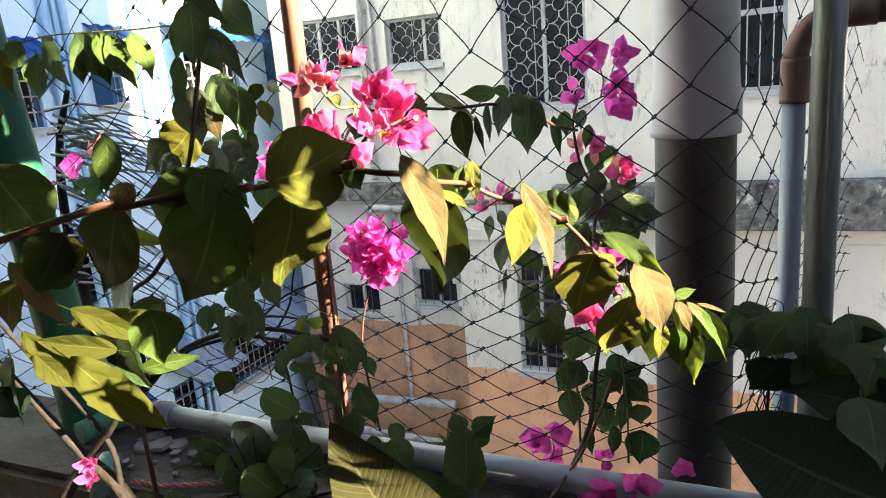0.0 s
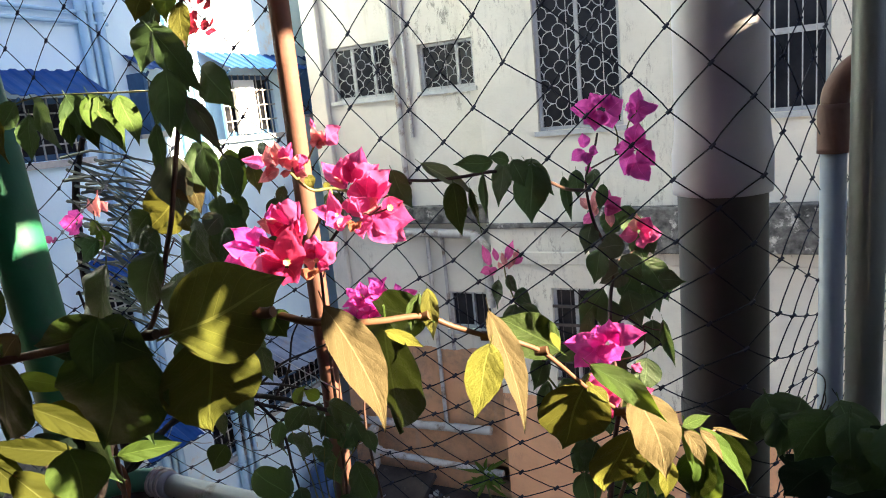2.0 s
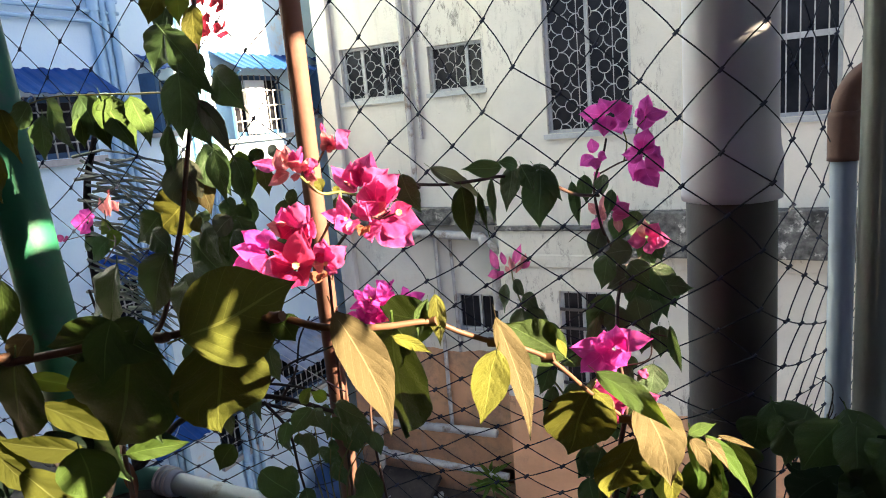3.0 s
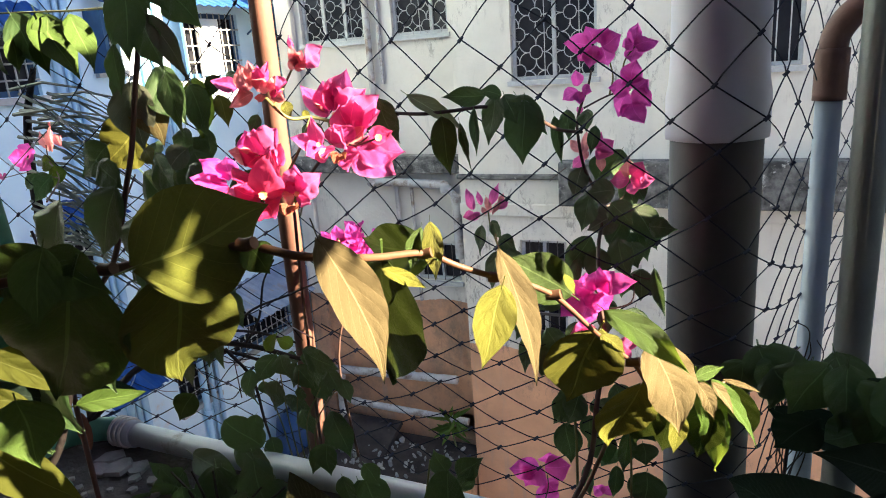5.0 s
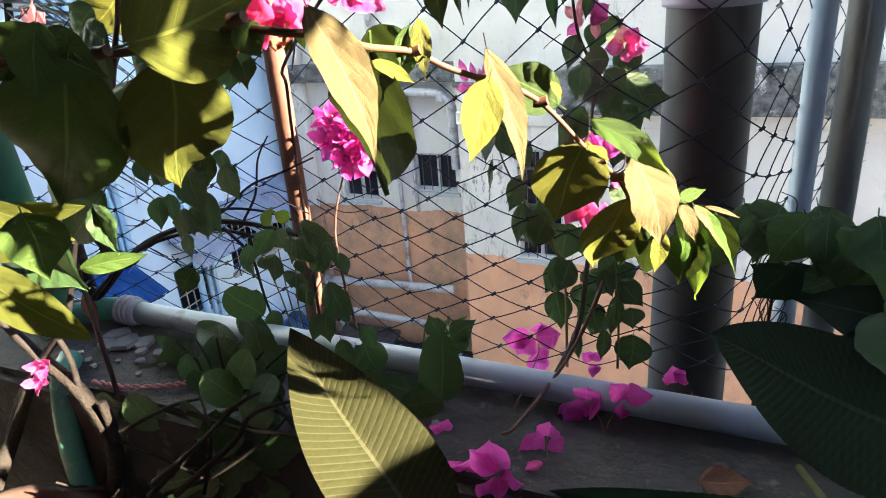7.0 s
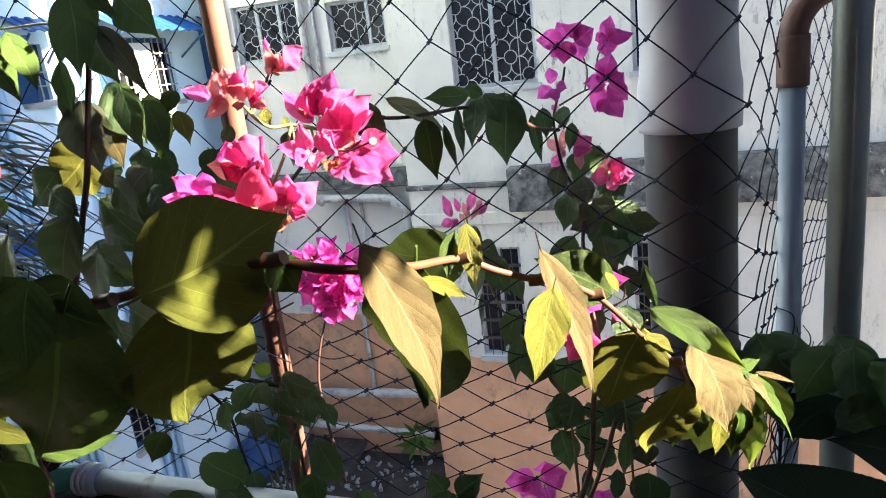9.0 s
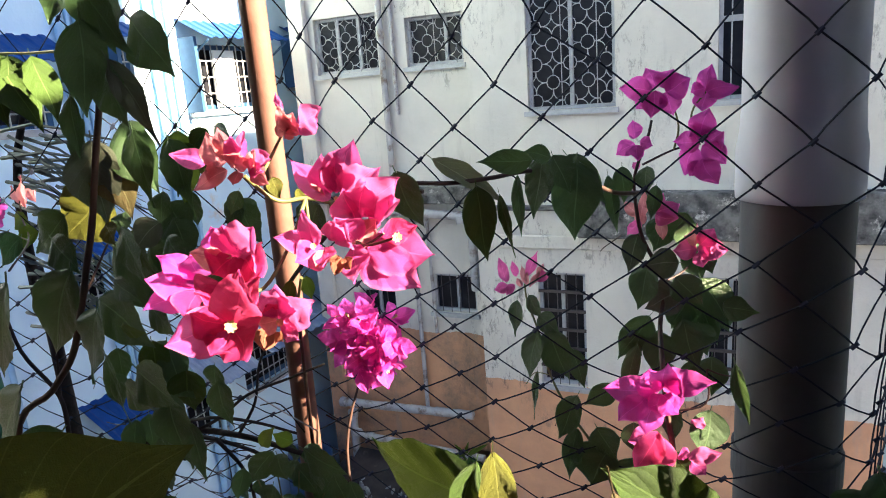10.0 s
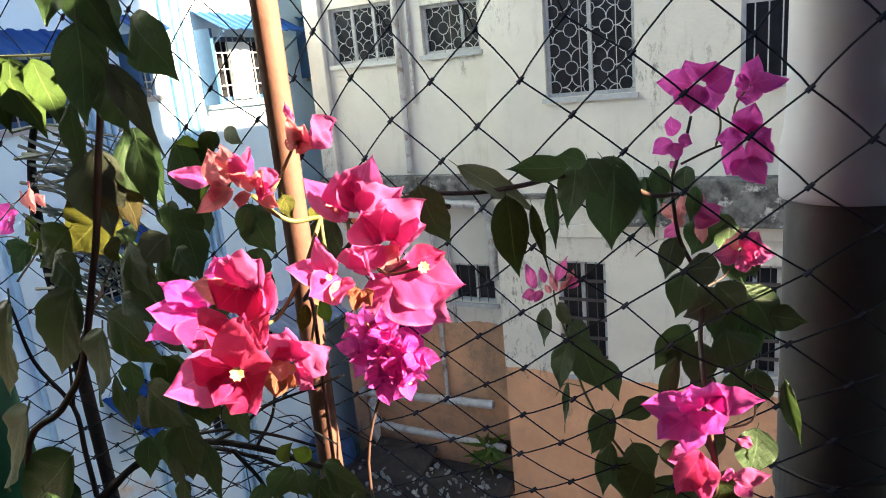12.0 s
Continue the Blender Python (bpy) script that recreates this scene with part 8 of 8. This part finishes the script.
stem(V, [(-0.252, 1.1, 1.35), (-0.165, 1.1, 1.376), (-0.097, 1.1, 1.381), (-0.053, 1.12, 1.363)], 0.0025, 0.0015, "dark_vine", "branch")
stem(V, [(-0.20, 1.1, 1.35), (-0.147, 1.1, 1.379), (-0.099, 1.1, 1.415), (-0.053, 1.12, 1.432), (-0.01, 1.13, 1.45)], 0.0022, 0.0012, "dark_vine", "branch")
stem(V, [(-0.16, 1.1, 1.35), (-0.12, 1.1, 1.31), (-0.11, 1.1, 1.25), (-0.10, 1.1, 1.20)], 0.0025, 0.0015, "dark_vine", "branch")
stem(V, [(-0.123, 1.1, 1.36), (-0.10, 1.11, 1.40), (-0.085, 1.11, 1.45), (-0.07, 1.12, 1.48)], 0.002, 0.001, "dark_vine", "branch")
rv = random.Random(11)
for k in range(26):
    a = Vector((rv.uniform(-0.36, 0.0), 1.11, rv.uniform(1.25, 1.40)))
    b = a + Vector((rv.uniform(-0.10, 0.10), rv.uniform(-0.02, 0.03), rv.uniform(-0.05, 0.06)))
    stem(V, [a, a.lerp(b, 0.5) + Vector((0, 0, rv.uniform(-0.02, 0.02))), b], 0.0009, 0.0006, ("dark_vine", "dark_vine", "wire")[k % 3], "tendril", 4, 5)

# ---- small things on and beyond the parapet ----
palm = empty("palm_frond", (-1.05, 1.55, -6.5), "dry grey-green palm frond beyond the net", "palm")
stem(palm, [(-1.05, 1.55, -6.5), (-1.10, 1.55, 0.6), (-1.06, 1.5, 1.35), (-0.98, 1.46, 1.62), (-0.90, 1.45, 1.76)], 0.02, 0.006, "bark", "trunk", 4)
rp = random.Random(8)
for k in range(70):
    f = rp.random()
    a = Vector((-0.99 + 0.05 * f, 1.47 + rp.uniform(-0.06, 0.06), 1.30 + 0.42 * f))
    ln = rp.uniform(0.20, 0.36)
    end = a + Vector((0.92, rp.uniform(-0.15, 0.1), rp.uniform(-0.55, -0.1))).normalized() * ln
    bm = bmesh.new()
    rod(bm, [a, a.lerp(end, 0.35) + Vector((0, 0, 0.022)), a.lerp(end, 0.7) + Vector((0, 0, 0.018)), end], 0.0040, 4, 0.0008)
    part("leaflet", moved(bm, palm), M["palm"], palm)

rope = empty("twisted_rope", (-0.19, 0.905, 1.195), "red and white twisted rope along the parapet edge", "rope")
for ph in (0.0, math.pi):
    line = curve_points([(-0.245, 0.900, 1.203), (-0.193, 0.905, 1.202), (-0.138, 0.925, 1.202), (-0.10, 0.950, 1.203)], 12)
    bm = bmesh.new()
    rod(bm, [q + Vector((0, 0.0022 * math.cos(i * 1.1 + ph), 0.0022 * math.sin(i * 1.1 + ph))) for i, q in enumerate(line)], 0.0022, 6)
    part("strand", moved(bm, rope), M["rope"], rope, smooth=True)

rf = random.Random(14)


def chip(at, size, lift):
    """A broken flake of plaster: an uneven plate."""
    bm = bmesh.new()
    n = rf.randrange(5, 8)
    rim = [(size * rf.uniform(0.55, 1.0) * math.cos(2 * math.pi * k / n), size * rf.uniform(0.5, 0.9) * math.sin(2 * math.pi * k / n)) for k in range(n)]
    low = [bm.verts.new((x, y, 0)) for x, y in rim]
    top = [bm.verts.new((x * 0.93, y * 0.93, lift)) for x, y in rim]
    bm.faces.new(low[::-1])
    bm.faces.new(top)
    for k in range(n):
        bm.faces.new((low[k], low[(k + 1) % n], top[(k + 1) % n], top[k]))
    ob = part("plaster_flake", bm, M["flake"])
    ob.matrix_world = Matrix.Translation(at) @ Euler((rf.uniform(-0.12, 0.12), rf.uniform(-0.12, 0.12), rf.uniform(0, 6))).to_matrix().to_4x4()
    return tagged(ob, "grey broken plaster flake on the parapet", "debris", "plaster flakes")


for x, y, r in ((-0.325, 1.012, 0.030), (-0.292, 1.0, 0.036), (-0.262, 1.004, 0.022), (-0.248, 0.985, 0.014), (-0.312, 0.985, 0.024), (-0.23, 0.965, 0.010), (-0.305, 0.945, 0.008), (-0.285, 0.935, 0.007), (-0.205, 0.938, 0.008), (-0.26, 0.955, 0.006), (-0.19, 0.965, 0.007), (-0.335, 0.955, 0.007), (-0.22, 0.99, 0.012), (0.05, 0.94, 0.008), (0.17, 0.93, 0.007), (0.22, 0.96, 0.009)):
    chip((x, y, 1.1965), r, 0.0035 + r * 0.06)

# a pipe coupling tied with pale tape, and a dry leaf
tape = empty("pipe_tape", (-0.335, 1.052, 1.235), "pale tape wound round the pipe end", "tape")
for k in range(3):
    bm = bmesh.new()
    rod(bm, [(-0.345 + 0.010 * k, 1.052 + 0.021 * math.cos(a), 1.217 + 0.021 * math.sin(a)) for a in (2 * math.pi * i / 16 for i in range(17))], 0.0025, 5, cap=False)
    part("turn", moved(bm, tape), M["wire"], tape)
dry = empty("dry_leaf", (-0.37, 1.01, 1.225), "curled dry brown leaf on the pipe", "leaf")
leaf(dry, "lance", "leaf_brown", (-0.372, 1.015, 1.262), (-0.345, 1.0, 1.215), 0.018)

# fallen red-brown leaf and dark corner of the parapet
fallen = empty("fallen_leaf", (0.52, 0.96, 1.2), "fallen red-brown leaf in the shade", "leaf")
leaf(fallen, "heart", "leaf_brown", (0.50, 0.955, 1.200), (0.545, 0.965, 1.205), 0.032, (0, -0.4, 1))

# water tank and clutter in the alley
tank = empty("water_tank", (-4.65, 6.4, -6.5), "dark blue plastic water tank in the alley", "tank")
bm = bmesh.new()
prof = [(-6.5, 0.30), (-2.75, 0.30), (-2.55, 0.27), (-2.45, 0.12), (-2.38, 0.10)]
rings = [[bm.verts.new((-4.62 + r * math.cos(a), 6.75 + r * math.sin(a), z)) for a in (2 * math.pi * k / 24 for k in range(24))] for z, r in prof]
for a, b in zip(rings, rings[1:]):
    for k in range(24):
        bm.faces.new((a[k], a[(k + 1) % 24], b[(k + 1) % 24], b[k]))
bm.faces.new(rings[-1])
part("tank_body", moved(bm, tank), M["tank"], tank, smooth=True)

# weeds in the recess
weed = empty("wall_fern", (-2.55, 6.95, -2.8), "small green fern growing from the wall", "plant")
rw = random.Random(4)
for k in range(26):
    a = Vector((-2.55 + rw.uniform(-0.05, 0.05), 6.98, -2.45 + rw.uniform(-0.1, 0.1)))
    e = a + Vector((rw.uniform(-0.28, 0.28), rw.uniform(-0.2, 0.0), rw.uniform(-0.15, 0.22)))
    leaf(weed, "lance", "leaf_fresh", a, e, 0.05)
stem(weed, [(-2.55, 7.05, -2.82), (-2.55, 6.98, -2.6), (-2.55, 6.98, -2.42)], 0.012, 0.006, "green_stem")

# withered shoots behind the rain pipe
shoots = empty("dry_tendril_bush", (0.55, 1.30, 0.2), "withered tangled brown shoots behind the rain pipe", "plant")
rs = random.Random(23)
stem(shoots, [(0.55, 1.30, 0.2), (0.55, 1.29, 0.9), (0.56, 1.28, 1.25)], 0.005, 0.002, "dark_vine")
for k in range(16):
    a = Vector((0.545 + rs.uniform(-0.012, 0.03), 1.28 + rs.uniform(-0.02, 0.04), rs.uniform(1.15, 1.34)))
    b = a + Vector((rs.uniform(-0.02, 0.06), rs.uniform(-0.03, 0.05), rs.uniform(0.02, 0.09)))
    stem(shoots, [(0.558, 1.285, a.z - 0.05), a, a.lerp(b, 0.5) + Vector((0.012, 0, 0.015)), b], 0.0011, 0.0006, "dark_vine", "tendril", 5, 5)
